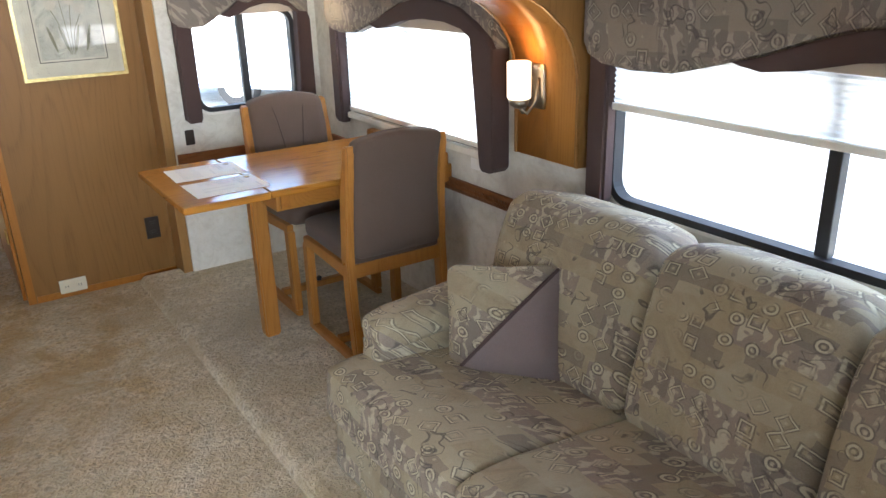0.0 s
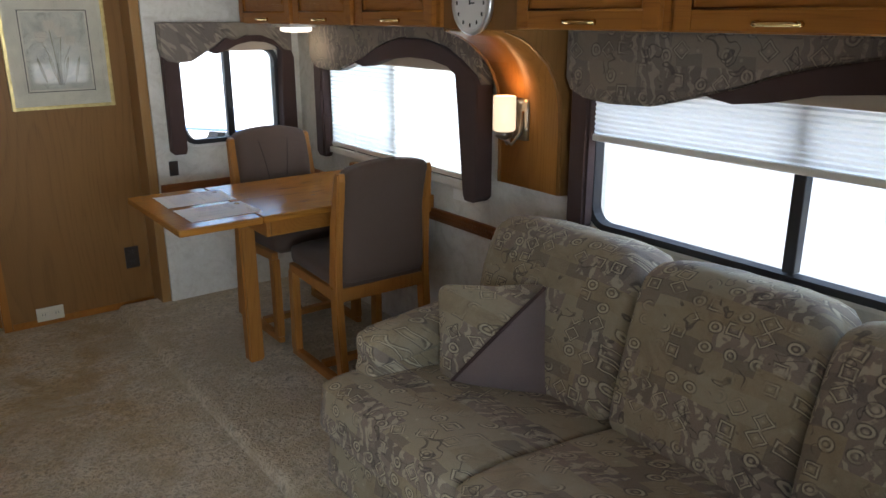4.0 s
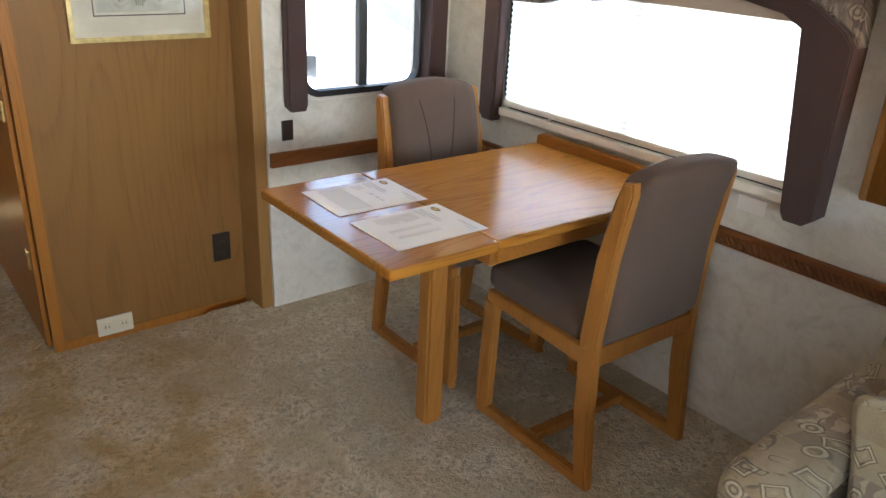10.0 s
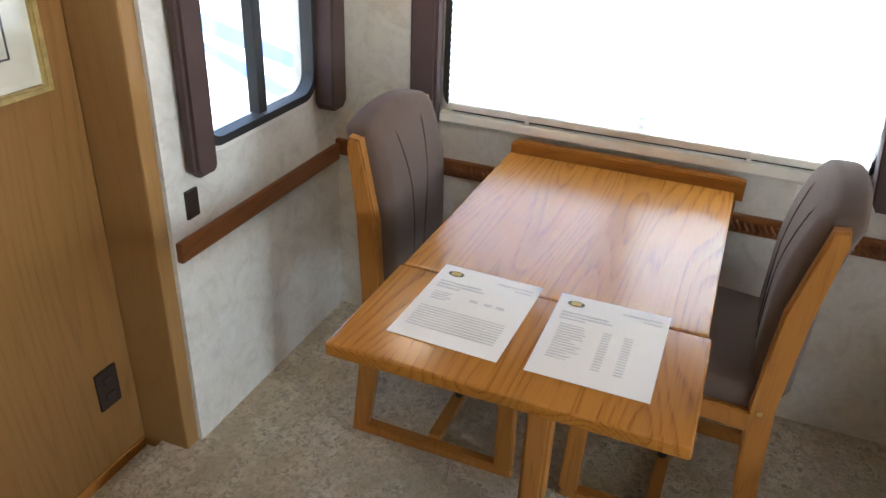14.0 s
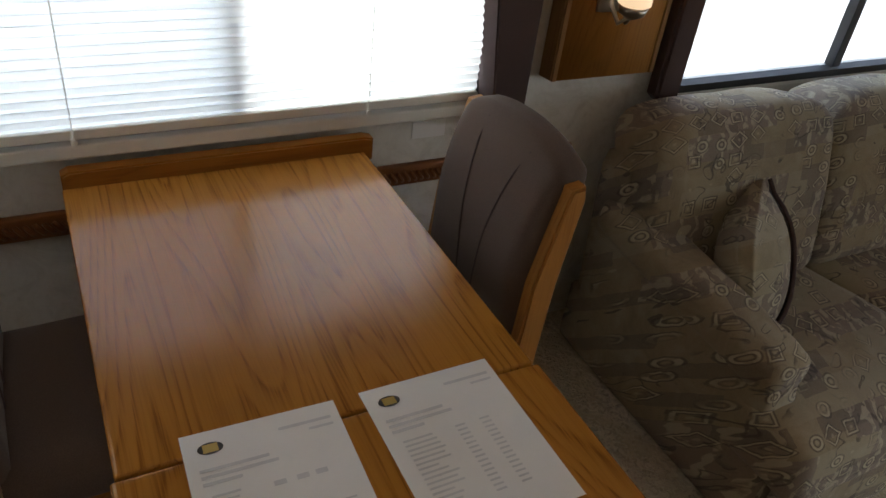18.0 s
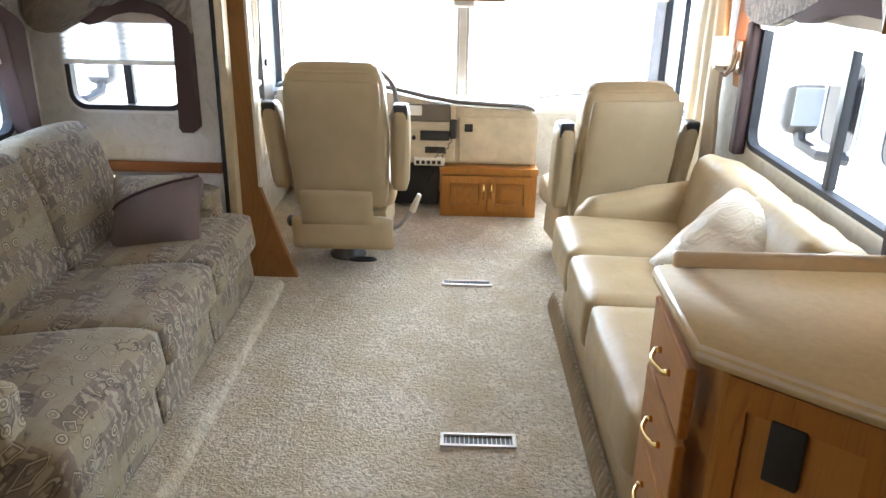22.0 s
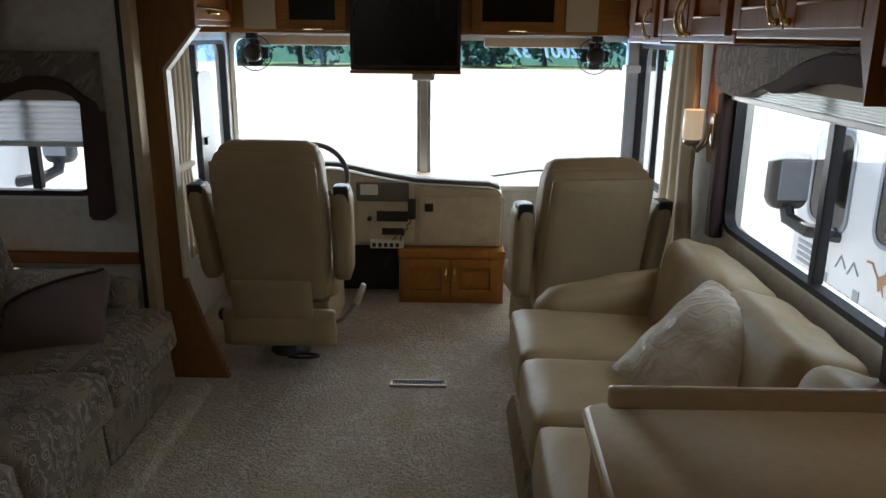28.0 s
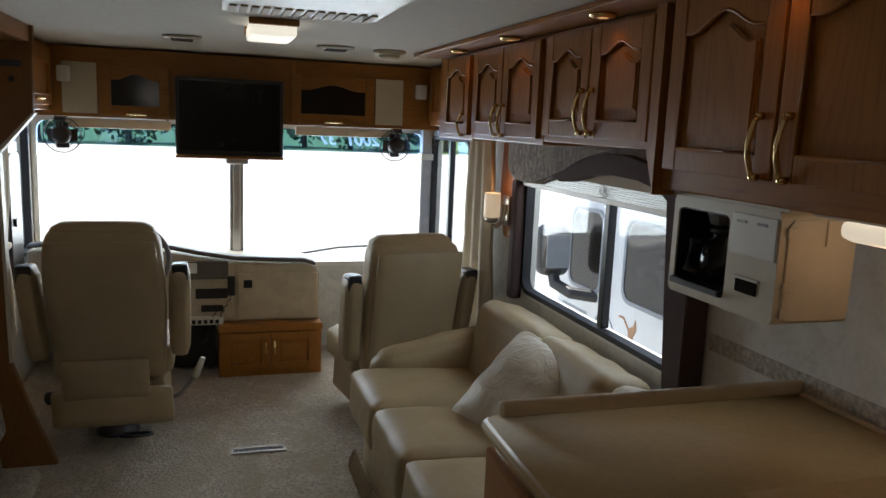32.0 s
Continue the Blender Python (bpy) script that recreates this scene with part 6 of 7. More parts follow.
# ---- dining table ----
tb = thing("dining_table", (1.7, 2.66, ZS), "oak dinette table with drop leaf fixed to the wall", "table")
part("tabletop", box(None, 1.462, 2.198, 2.332, 2.962, 0.732, 0.76, 0.006, 3), oak_table, tb, "strongly figured oak top")
part("leaf", box(None, 1.138, 1.458, 2.325, 2.968, 0.732, 0.76, 0.007, 3), oak_table, tb, "hinged oak leaf")
part("wall_ledge", prism(None, [(2.31, 0.735), (2.31, 0.788), (2.33, 0.793), (2.945, 0.793), (2.96, 0.785), (2.96, 0.735)], 'x', 2.198, 2.232, 0.004), oak_rail, tb, "raised oak ledge along the wall")
part("wall_cleat", box(None, 2.19, 2.258, 2.325, 2.955, 0.66, 0.735, 0.004), oak_rail, tb)
ap = part("apron_box", box(None, 1.50, 2.17, 2.40, 2.92, 0.655, 0.731, 0.004), oak_leg, tb, "drawer box under the top")
part("drawer_lip", box(None, 1.515, 1.92, 2.385, 2.40, 0.665, 0.725, 0.004), oak_rail, ap)
leg = part("leg", prism(None, [(1.472, ZS + 0.012), (1.482, ZS), (1.53, ZS), (1.54, ZS + 0.012), (1.538, 0.655), (1.47, 0.655)], 'y', 2.605, 2.662, 0.008), oak_leg, tb, "thick square folding leg")
part("leaf_slide", box(None, 1.205, 1.50, 2.44, 2.47, 0.70, 0.731, 0.003), oak_leg, tb)
part("leaf_slide", box(None, 1.205, 1.50, 2.86, 2.89, 0.70, 0.731, 0.003), oak_leg, tb)


def sheet(cx, cy, rz, full, label):
    """A printed letter sheet: round badge, heading bars and a list."""
    s = thing("printed_sheet", (cx, cy, 0.7605), label, "paper", "sheets on the table")
    m = here(cx, cy, 0.761, 0, 0, rz)
    b = bmesh.new()
    n = 8
    rows = [[b.verts.new(m @ Vector((-0.1397 + 0.2794 * i / n, -0.108 + 0.216 * j / n, 0.0006 + 0.0035 * max(0, -(i / n - 0.25)) * (j / n)))) for j in range(n + 1)] for i in range(n + 1)]
    for r0, r1 in zip(rows, rows[1:]):
        for j in range(n):
            b.faces.new((r0[j], r1[j], r1[j + 1], r0[j + 1]))
    bmesh.ops.recalc_face_normals(b, faces=b.faces[:])
    part("page", b, paper_mat, s, "", True)

    def bar(bm, x0, x1, y0, y1, z=0.0016):
        t = bmesh.new()
        box(t, x0, x1, y0, y1, z, z + 0.0003)
        t.transform(m)
        merge(bm, t)

    # the head of the page lies towards the wall (+x), its left side towards +y
    lines = bmesh.new()
    bar(lines, 0.108, 0.113, -0.095, -0.02)
    bar(lines, 0.096, 0.100, -0.095, -0.06)
    for k, w in enumerate((0.09, 0.10, 0.05)):
        bar(lines, 0.070 - 0.011 * k, 0.075 - 0.011 * k, 0.092 - w, 0.092)
    rng = random.Random(4 + full)
    top_x = 0.028
    for k in range(14 if full else 4):
        bar(lines, top_x - 0.0085 * k, top_x + 0.0032 - 0.0085 * k, 0.085 - rng.uniform(0.03, 0.055), 0.085)
    if full:
        for c in (-0.005, -0.045):
            for k in range(15):
                bar(lines, top_x - 0.0085 * k, top_x + 0.003 - 0.0085 * k, c - 0.008, c + 0.008)
    else:
        for c in (0.0, -0.03, -0.055):
            bar(lines, 0.02, 0.028, c - 0.008, c + 0.008)
        for k in range(9):
            bar(lines, -0.03 - 0.0085 * k, -0.0275 - 0.0085 * k, -0.085, 0.09)
    part("print", lines, ink, s, "grey lines of print")
    badge = lathe(None, [(0.017, 0.0014), (0.017, 0.0018)], (0, 0, 0), 'z', 24)
    badge.transform(m @ here(0.108, 0.072, 0) @ Matrix.Diagonal((0.6, 1.0, 1, 1)))
    bd = part("badge", badge, ink_dark, s, "dark oval badge with gold bar")
    gb = bmesh.new()
    bar(gb, 0.101, 0.115, 0.062, 0.082, 0.0019)
    part("badge_bar", gb, ink_gold, bd, "gold bar")
    return s


sheet(1.355, 2.772, -1.5, 0, "white printed letter sheet lying on the table leaf")
sheet(1.353, 2.512, 0.5, 1, "white printed price sheet with columns on the table leaf")


# ---- dining chairs ----
def dining_chair(label):
    """Oak sled chair facing +y, padded seat and channelled back; base at the floor's centre."""
    c = thing("dining_chair", (0, 0, 0), label, "chair", "chairs at the table")
    for side in (-1, 1):
        x = side * 0.205
        t = 0.017
        part("front_leg", prism(None, [(0.185, 0.0), (0.235, 0.03), (0.225, 0.40), (0.18, 0.40), (0.185, 0.03)], 'x', x - t, x + t, 0.004), oak_leg, c)
        post = [(-0.245, 0.0), (-0.20, 0.0), (-0.165, 0.25), (-0.155, 0.45), (-0.17, 0.68), (-0.215, 0.885), (-0.245, 0.89), (-0.25, 0.86), (-0.225, 0.68), (-0.21, 0.45), (-0.22, 0.25)]
        pb = prism(None, post, 'x', x - t, x + t, 0.005)
        for v in pb.verts:
            v.co.x -= side * 0.012 * max(0, (v.co.z - 0.4) / 0.5)
        part("back_post", pb, oak_leg, c, "curved oak back post")
        part("runner", prism(None, [(-0.245, 0.0), (0.235, 0.0), (0.225, 0.032), (-0.23, 0.036)], 'x', x - t + 0.001, x + t - 0.001, 0.004), oak_leg, c, "floor runner")
        part("seat_rail", prism(None, [(-0.19, 0.37), (0.215, 0.395), (0.215, 0.43), (-0.19, 0.425)], 'x', x - t + 0.002, x + t - 0.002, 0.003), oak_leg, c)
        part("screw_cap", lathe(None, [(0.007, 0), (0.006, 0.002)], (x + side * t, -0.18, 0.43), 'x', 10), brass, c)
    part("stretcher", box(None, -0.19, 0.19, -0.02, 0.015, 0.014, 0.044, 0.004), oak_leg, c, "cross stretcher")
    part("glide_knob", lathe(None, [(0.012, 0.0), (0.014, 0.014), (0.008, 0.02)], (0.0, 0.0, 0.045), 'z', 12), black_plastic, c)
    part("back_rail", box(None, -0.19, 0.19, -0.205, -0.18, 0.37, 0.425, 0.004), oak_leg, c)
    part("seat", soft(None, (0.415, 0.44, 0.085), here(0, 0.02, 0.46, 2), 0.03, 11, (0, 0.006, 0.018), 0.002), chair_cloth, c, "padded velour seat", True)

    def bow(p, half):
        u, w = p[0] / half[0], p[2] / half[2]
        y = p[1] - 0.048 * max(0, w) ** 2 + 0.010 * u * u
        z = p[2] + 0.026 * (1 - u * u) * max(0, w) ** 2
        return (p[0] * (1 - 0.015 * (w + 1)), y, z)

    back = part("backrest", soft(None, (0.376, 0.086, 0.455), here(0, -0.198, 0.675, 1), 0.026, 16, (0, 0.010, 0), 0.0015, bow), chair_cloth, c, "padded velour back", True)
    m = here(0, -0.198, 0.675, 1)
    for s in (-1, 1):
        pts = []
        for k in range(11):
            w = -0.9 + 1.82 * k / 10
            u = s * (0.17 + 0.085 * (w + 0.9) ** 2)
            y = 0.043 + 0.010 * (1 - u * u) ** 0.6 * (1 - min(0.98, abs(w)) ** 2) ** 0.6 - 0.048 * max(0, w) ** 2 + 0.010 * u * u
            if w > 0.9:
                y -= 0.006
            pts.append(m @ Vector((u * 0.187 * (1 - 0.015 * (w + 1)), y + 0.0006, w * 0.2275 + 0.026 * (1 - u * u) * max(0, w) ** 2)))
        part("seam", tube(None, pts, 0.0024, 6), trim_cloth, back, "stitched channel seam")
    return c


first = dining_chair("oak sled chair with brown velour seat, drawn up to the table")
first.matrix_basis = pose(1.885, 2.362, ZS, 0, 0, -1.0)
copy_thing(first, pose(1.888, 2.965, ZS, 0, 0, 180))

# ---- partition details ----
pic = thing("framed_picture", (1.096, YP - 0.002, 1.07), "gilt-framed botanical print under glass", "picture")
px, pz = 1.096, 1.328
W2, H2 = 0.226, 0.264


def rect(w, h):
    return [(px - w, pz - h), (px + w, pz - h), (px + w, pz + h), (px - w, pz + h)]


part("frame", ring_frame(None, rect(W2, H2), rect(W2 - 0.011, H2 - 0.011), 'y', YP - 0.026, YP - 0.001), gold, pic, "gilt moulding")
part("inner_frame", ring_frame(None, rect(W2 - 0.011, H2 - 0.011), rect(W2 - 0.015, H2 - 0.015), 'y', YP - 0.02, YP - 0.001), gold, pic)
part("mat_board", ring_frame(None, rect(W2 - 0.015, H2 - 0.015), rect(W2 - 0.09, H2 - 0.09), 'y', YP - 0.012, YP - 0.002), mat_board, pic, "pale mat board")
part("mat_line", ring_frame(None, rect(W2 - 0.078, H2 - 0.078), rect(W2 - 0.082, H2 - 0.082), 'y', YP - 0.0135, YP - 0.0122), ink_dark, pic)
part("print", box(None, px - W2 + 0.09, px + W2 - 0.09, YP - 0.011, YP - 0.003, pz - H2 + 0.09, pz + H2 - 0.09), picture_print, pic, "grey-green botanical print")
# a loose bunch of tulips: stems with long leaves, and heads of three petals each
stem_ink = plain("olive_stem_ink", (0.20, 0.20, 0.14), 0.8)
petal_ink = plain("faded_petal_ink", (0.50, 0.475, 0.40), 0.8)
for dx, top, bend in ((-0.062, 0.065, -0.020), (-0.022, 0.115, -0.006), (0.022, 0.085, 0.010), (0.060, 0.045, 0.024)):
    b = tube(None, [(px + dx * 0.15, YP - 0.0128, pz - 0.155), (px + dx * 0.5 - bend * 0.3, YP - 0.0128, pz - 0.05), (px + dx, YP - 0.0128, pz + top - 0.02)], 0.0016, 5)
    t = bmesh.new()
    bmesh.ops.create_uvsphere(t, u_segments=10, v_segments=6, radius=1, matrix=here(px + dx * 0.9 + bend, YP - 0.0125, pz - 0.085, 0, 14 if dx > 0 else -14, 0) @ Matrix.Diagonal((0.007, 0.0008, 0.062, 1)))
    part("stem", merge(b, t), stem_ink, pic)
    b = bmesh.new()
    for k, tilt_ in ((-1, -20), (1, 20), (0, 0)):
        t = bmesh.new()
        bmesh.ops.create_uvsphere(t, u_segments=12, v_segments=8, radius=1, matrix=here(px + dx + 0.010 * k, YP - 0.0130 - 0.0004 * (k == 0), pz + top, 0, tilt_, 0) @ Matrix.Diagonal((0.013, 0.0008, 0.026, 1)))
        merge(b, t)
    part("tulip_head", b, petal_ink, pic, "faded drawn tulip head")
p = part("picture_glass", box(None, px - W2 + 0.03, px + W2 - 0.03, YP - 0.0165, YP - 0.015, pz - H2 + 0.03, pz + H2 - 0.03), picture_glass, pic, "clear glass")
p.visible_shadow = False


def plate(x, z, w, h, y, mat, label, slots, name="wall_outlet", category="outlet"):
    o = thing(name, (x, y, z - h / 2), label, category)
    part("cover_plate", box(None, x - w / 2, x + w / 2, y - 0.008, y - 0.0005, z - h / 2, z + h / 2, 0.003), mat, o)
    for dx, dz in slots:
        part("socket", box(None, x + dx - 0.015, x + dx + 0.015, y - 0.0105, y - 0.0078, z + dz - 0.012, z + dz + 0.012, 0.002), mat, o)
        for e in (-0.006, 0.006):
            part("slot", box(None, x + dx + e - 0.0015, x + dx + e + 0.0015, y - 0.011, y - 0.0102, z + dz - 0.005, z + dz + 0.005), ink_dark, o)
    return o


plate(1.314, 0.271, 0.07, 0.115, YP, dark_brown_plastic, "dark brown wall outlet on the partition", [(0, 0.025), (0, -0.025)])
plate(0.890, 0.058, 0.125, 0.07, YP - 0.006, ivory_plastic, "ivory floor-level outlet on the partition", [(-0.03, 0), (0.03, 0)])
plate(1.528, 0.744, 0.045, 0.075, YE, dark_brown_plastic, "dark brown switch on the slide-out wall", [], "wall_switch", "switch")
wt = box(None, XS - 0.004, XS - 0.001, 2.095, 2.185, 0.743, 0.788, 0.001)
part("warning_label", wt, paper_mat, None, "small printed label on the wall", False, "", "label")


# ---- floor vents ----
def floor_vent(cx, cy, w, h, along_x, mat, label, up=0.0):
    v = thing("floor_vent", (cx, cy, 0), label, "vent", "floor vents")
    dx, dy = (w / 2, h / 2) if along_x else (h / 2, w / 2)
    o = [(cx - dx, cy - dy), (cx + dx, cy - dy), (cx + dx, cy + dy), (cx - dx, cy + dy)]
    e = 0.011
    i = [(cx - dx + e, cy - dy + e), (cx + dx - e, cy - dy + e), (cx + dx - e, cy + dy - e), (cx - dx + e, cy + dy - e)]
    part("frame", ring_frame(None, o, i, 'z', 0.001, 0.009), mat, v, "metal rim")
    part("duct", box(None, cx - dx + e, cx + dx - e, cy - dy + e, cy + dy - e, 0.001, 0.003), rubber, v, "dark duct")
    n = int((w - 2 * e) / 0.015)
    for k in range(n):
        u = -w / 2 + e + (k + 0.5) * (w - 2 * e) / n
        if along_x:
            part("slat", box(None, cx + u - 0.001, cx + u + 0.001, cy - dy + e, cy + dy - e, 0.0025, 0.005), mat, v)
        else:
            part("slat", box(None, cx - dx + e, cx + dx - e, cy + u - 0.001, cy + u + 0.001, 0.0025, 0.005), mat, v)
    v.location.z = up
    return v


vent_metal = plain("tan_vent_metal", (0.50, 0.46, 0.40), 0.45, 0.4)
floor_vent(0.295, -0.34, 0.25, 0.06, True, vent_metal, "slim metal floor vent in the carpet near the seats")
floor_vent(0.271, 1.00, 0.255, 0.075, True, vent_metal, "slotted metal floor vent in the carpet")
floor_vent(0.325, 3.02, 0.30, 0.08, False, vent_metal, "slotted metal floor vent at the tile edge", 0.0075)
floor_vent(0.18, 4.59, 0.29, 0.05, True, plain("brown_vent_metal", (0.08, 0.06, 0.04), 0.5), "narrow dark floor vent in the hallway carpet")

# ---- ceiling ----
def air_vent(x, y, r, label):
    v = thing("ceiling_vent", (x, y, ZC), label, "vent", "round ceiling vents")
    part("ring", lathe(None, [(r * 0.62, 0.0), (r, -0.002), (r * 0.98, -0.008), (r * 0.66, -0.014)], (x, y, ZC), 'z', 28), plain("ivory_vent", (0.5, 0.46, 0.38), 0.5), v, "", True)
    part("dark_core", lathe(None, [(r * 0.64, -0.004), (r * 0.6, -0.012)], (x, y, ZC), 'z', 24), dash_dark, v)
    for k in range(3):
        part("louvre", box(None, x - r * 0.55, x + r * 0.55, y - r * 0.4 + k * r * 0.4 - 0.004, y - r * 0.4 + k * r * 0.4 + 0.004, ZC - 0.02, ZC - 0.008), dash_dark, v)


air_vent(0.612, -0.385, 0.08, "round ivory ceiling air vent")
air_vent(-0.04, -0.388, 0.085, "round ivory ceiling air vent with dark core")
sd = thing("smoke_detector", (-0.295, -0.415, ZC), "round ivory smoke detector on the ceiling", "detector")
part("base", lathe(None, [(0.075, 0.0), (0.075, -0.012), (0.06, -0.02)], (-0.295, -0.415, ZC), 'z', 26), ivory_plastic, sd, "", True)
part("dome", lathe(None, [(0.05, -0.018), (0.045, -0.035), (0.02, -0.042)], (-0.295, -0.415, ZC), 'z', 22), ivory_plastic, sd, "", True)
cl = thing("ceiling_light", (0.297, 0.32, ZC), "lit rectangular ceiling lamp with wooden end strip", "lamp")
part("frame", box(None, 0.215, 0.38, 0.145, 0.168, ZC - 0.03, ZC - 0.001, 0.004), oak_front, cl, "oak end strip")
part("diffuser", box(None, 0.22, 0.375, 0.168, 0.448, ZC - 0.055, ZC - 0.002, 0.014), glow("lit_ceiling_diffuser", (1.0, 0.93, 0.78), 0.4), cl, "glowing prismatic diffuser")
part("rear_strip", box(None, 0.215, 0.38, 0.448, 0.472, ZC - 0.022, ZC - 0.001, 0.004), oak_front, cl, "oak end strip")
ac = thing("ceiling_air_conditioner", (0.25, 1.12, ZC), "white slatted air conditioner grille on the ceiling", "air conditioner")
part("shroud", box(None, 0.03, 0.475, 0.83, 1.42, ZC - 0.035, ZC - 0.001, 0.012), white_plastic, ac)
for k in range(14):
    part("slat", box(None, 0.06 + 0.029 * k, 0.078 + 0.029 * k, 0.85, 0.99, ZC - 0.04, ZC - 0.034), dash_beige, ac)
dome = thing("ceiling_dome_lamp", (1.05, 2.9, ZC), "lit round dome lamp on the ceiling", "lamp")
part("base", lathe(None, [(0.095, 0.0), (0.095, -0.015), (0.08, -0.02)], (1.05, 2.9, ZC), 'z', 28), brass, dome, "", True)
part("globe", lathe(None, [(0.082, -0.015), (0.078, -0.04), (0.05, -0.062), (0.012, -0.07)], (1.05, 2.9, ZC), 'z', 26), lamp_glow, dome, "glowing glass dome", True)
lamp = bpy.data.lights.new("dome_bulb", 'POINT')
lamp.energy, lamp.color, lamp.shadow_soft_size = 0.5, (1.0, 0.91, 0.80), 0.08
o = new("dome_bulb", lamp)
o.location = (0, 0, -0.16)
o.parent = dome

# ---- hallway and basin ----
va = thing("basin_cabinet", (0.3, 5.35, 0), "oak bathroom basin cabinet with panel doors", "cabinet")
vb = [(-0.29, 5.34), (0.10, 5.20), (0.65, 5.20), (0.655, 5.59), (-0.29, 5.59)]
part("body", prism(None, vb, 'z', 0.09, 0.80), oak_door, va)
part("toe_kick", prism(None, [(x, y + 0.05 if y < 5.5 else y) for x, y in vb], 'z', 0, 0.09), dark_brown_plastic, va)
cabinet_door(va, 'y', 5.20, -1, 0.20, 0.60, 0.13, 0.60, 0.0, (0.215, 0.37, 0.1, True), None, oak_door)
angled = cabinet_door(va, 'y', 0.0, -1, -0.15, 0.13, 0.13, 0.63, 0.0, (0.105, 0.37, 0.1, True), None, oak_door)
for ob in (angled, *angled.children):
    ob.data.transform(Matrix.Translation((-0.3, -5.35, 0)) @ here(-0.095, 5.268, 0, 0, 0, -19.7) @ Matrix.Translation((0.3, 5.35, 0)))
bt = thing("basin_worktop", (0.3, 5.38, 0.80), "grey-green laminate basin worktop", "worktop")
part("worktop", prism(None, [(-0.31, 5.31), (0.09, 5.165), (0.655, 5.165), (0.655, 5.595), (-0.31, 5.595)], 'z', 0.80, 0.838, 0.008), plain("grey_green_laminate", (0.30, 0.29, 0.21), 0.4, 0, 0.1, 40), bt)
bs = thing("wash_basin", (0.33, 5.42, 0.838), "ivory oval wash basin with brass taps", "basin")
part("bowl", lathe(None, [(0.19, 0.0), (0.2, 0.012), (0.185, 0.02), (0.165, 0.01), (0.10, -0.03)], (0.33, 5.42, 0.838), 'z', 32), porcelain, bs, "", True)
bs.children[0].data.transform(Matrix.Diagonal((1.25, 0.75, 1, 1)))
for dx in (-0.08, 0.0, 0.08):
    t_ = lathe(None, [(0.02, 0.0), (0.014, 0.02), (0.012, 0.05), (0.02, 0.06), (0.012, 0.07)], (0.35 + dx, 5.545, 0.85), 'z', 14)
    part("tap", t_, brass, bs, "polished brass tap", True)
part("spout", tube(None, [(0.35, 5.545, 0.90), (0.35, 5.50, 0.93), (0.35, 5.45, 0.915)], 0.011), brass, bs, "", True)
for dx in (-0.13, 0.13):
    part("tap_lever", rod(None, (0.35 + dx * 0.62, 5.545, 0.915), (0.35 + dx, 5.53, 0.92), 0.007), porcelain, bs)
for x0, x1, mt, lb in ((0.155, 0.245, black_plastic, "black"), (0.27, 0.31, black_plastic, "black"), (0.36, 0.50, ivory_plastic, "ivory")):
    o = thing("wall_switch", ((x0 + x1) / 2, 5.20, 0.68), lb + " switch plate on the basin cabinet", "switch")
    part("cover_plate", box(None, x0, x1, 5.19, 5.1995, 0.675, 0.755, 0.003), mt, o)
for x in (-0.03, 0.40):
    tl = thing("toe_lamp", (x, 5.21, 0.06), "small lit toe-kick lamp under the basin cabinet", "lamp", "toe-kick lamps")
    part("lens", lathe(None, [(0.011, 0), (0.013, -0.006), (0.006, -0.010)], (x, 5.235, 0.055), 'y', 14), toe_glow, tl, "", True)
    lamp = bpy.data.lights.new("toe_bulb", 'POINT')
    lamp.energy, lamp.color, lamp.shadow_soft_size = 0.03, (1.0, 0.75, 0.4), 0.02
    o = new("toe_bulb", lamp)
    o.location = (0, -0.03, 0.0)
    o.parent = tl
hl = thing("hall_ceiling_lamp", (0.3, 4.8, ZC), "lit dome lamp on the hallway ceiling", "lamp")
part("globe", lathe(None, [(0.10, 0.0), (0.10, -0.02), (0.06, -0.05), (0.012, -0.06)], (0.3, 4.8, ZC), 'z', 24), lamp_glow, hl, "", True)
lamp = bpy.data.lights.new("hall_bulb", 'POINT')
lamp.energy, lamp.color, lamp.shadow_soft_size = 0.10, (1.0, 0.5, 0.17), 0.1
o = new("hall_bulb", lamp)
o.location = (0, 0, -0.12)
o.parent = hl
hd = thing("hallway_door", (0.64, 4.2, 0), "oak sliding door standing open along the hallway", "door")
part("leaf", box(None, 0.662, 0.678, 3.76, 4.72, 0.02, 1.85, 0.003), oak_door, hd)
for z in (0.35, 0.86, 1.25):
    part("hinge", box(None, 0.652, 0.663, 3.768, 3.80, z - 0.035, z + 0.035, 0.003), brass, hd, "brass catch")
part("coat_hook", tube(None, [(0.664, 3.86, 1.30), (0.624, 3.86, 1.28), (0.609, 3.86, 1.33)], 0.008), brass, hd, "brass hook", True)

# ---- outside ----
struct("ground", box(None, -400, 400, -400, 400, -1.05, -0.95), asphalt, "pale sunlit gravel lot", "ground")
struct("lawn", box(None, -200, 200, -400, -57, -0.95, -0.93), grass_mat, "strip of mown grass beyond the lot", "ground")


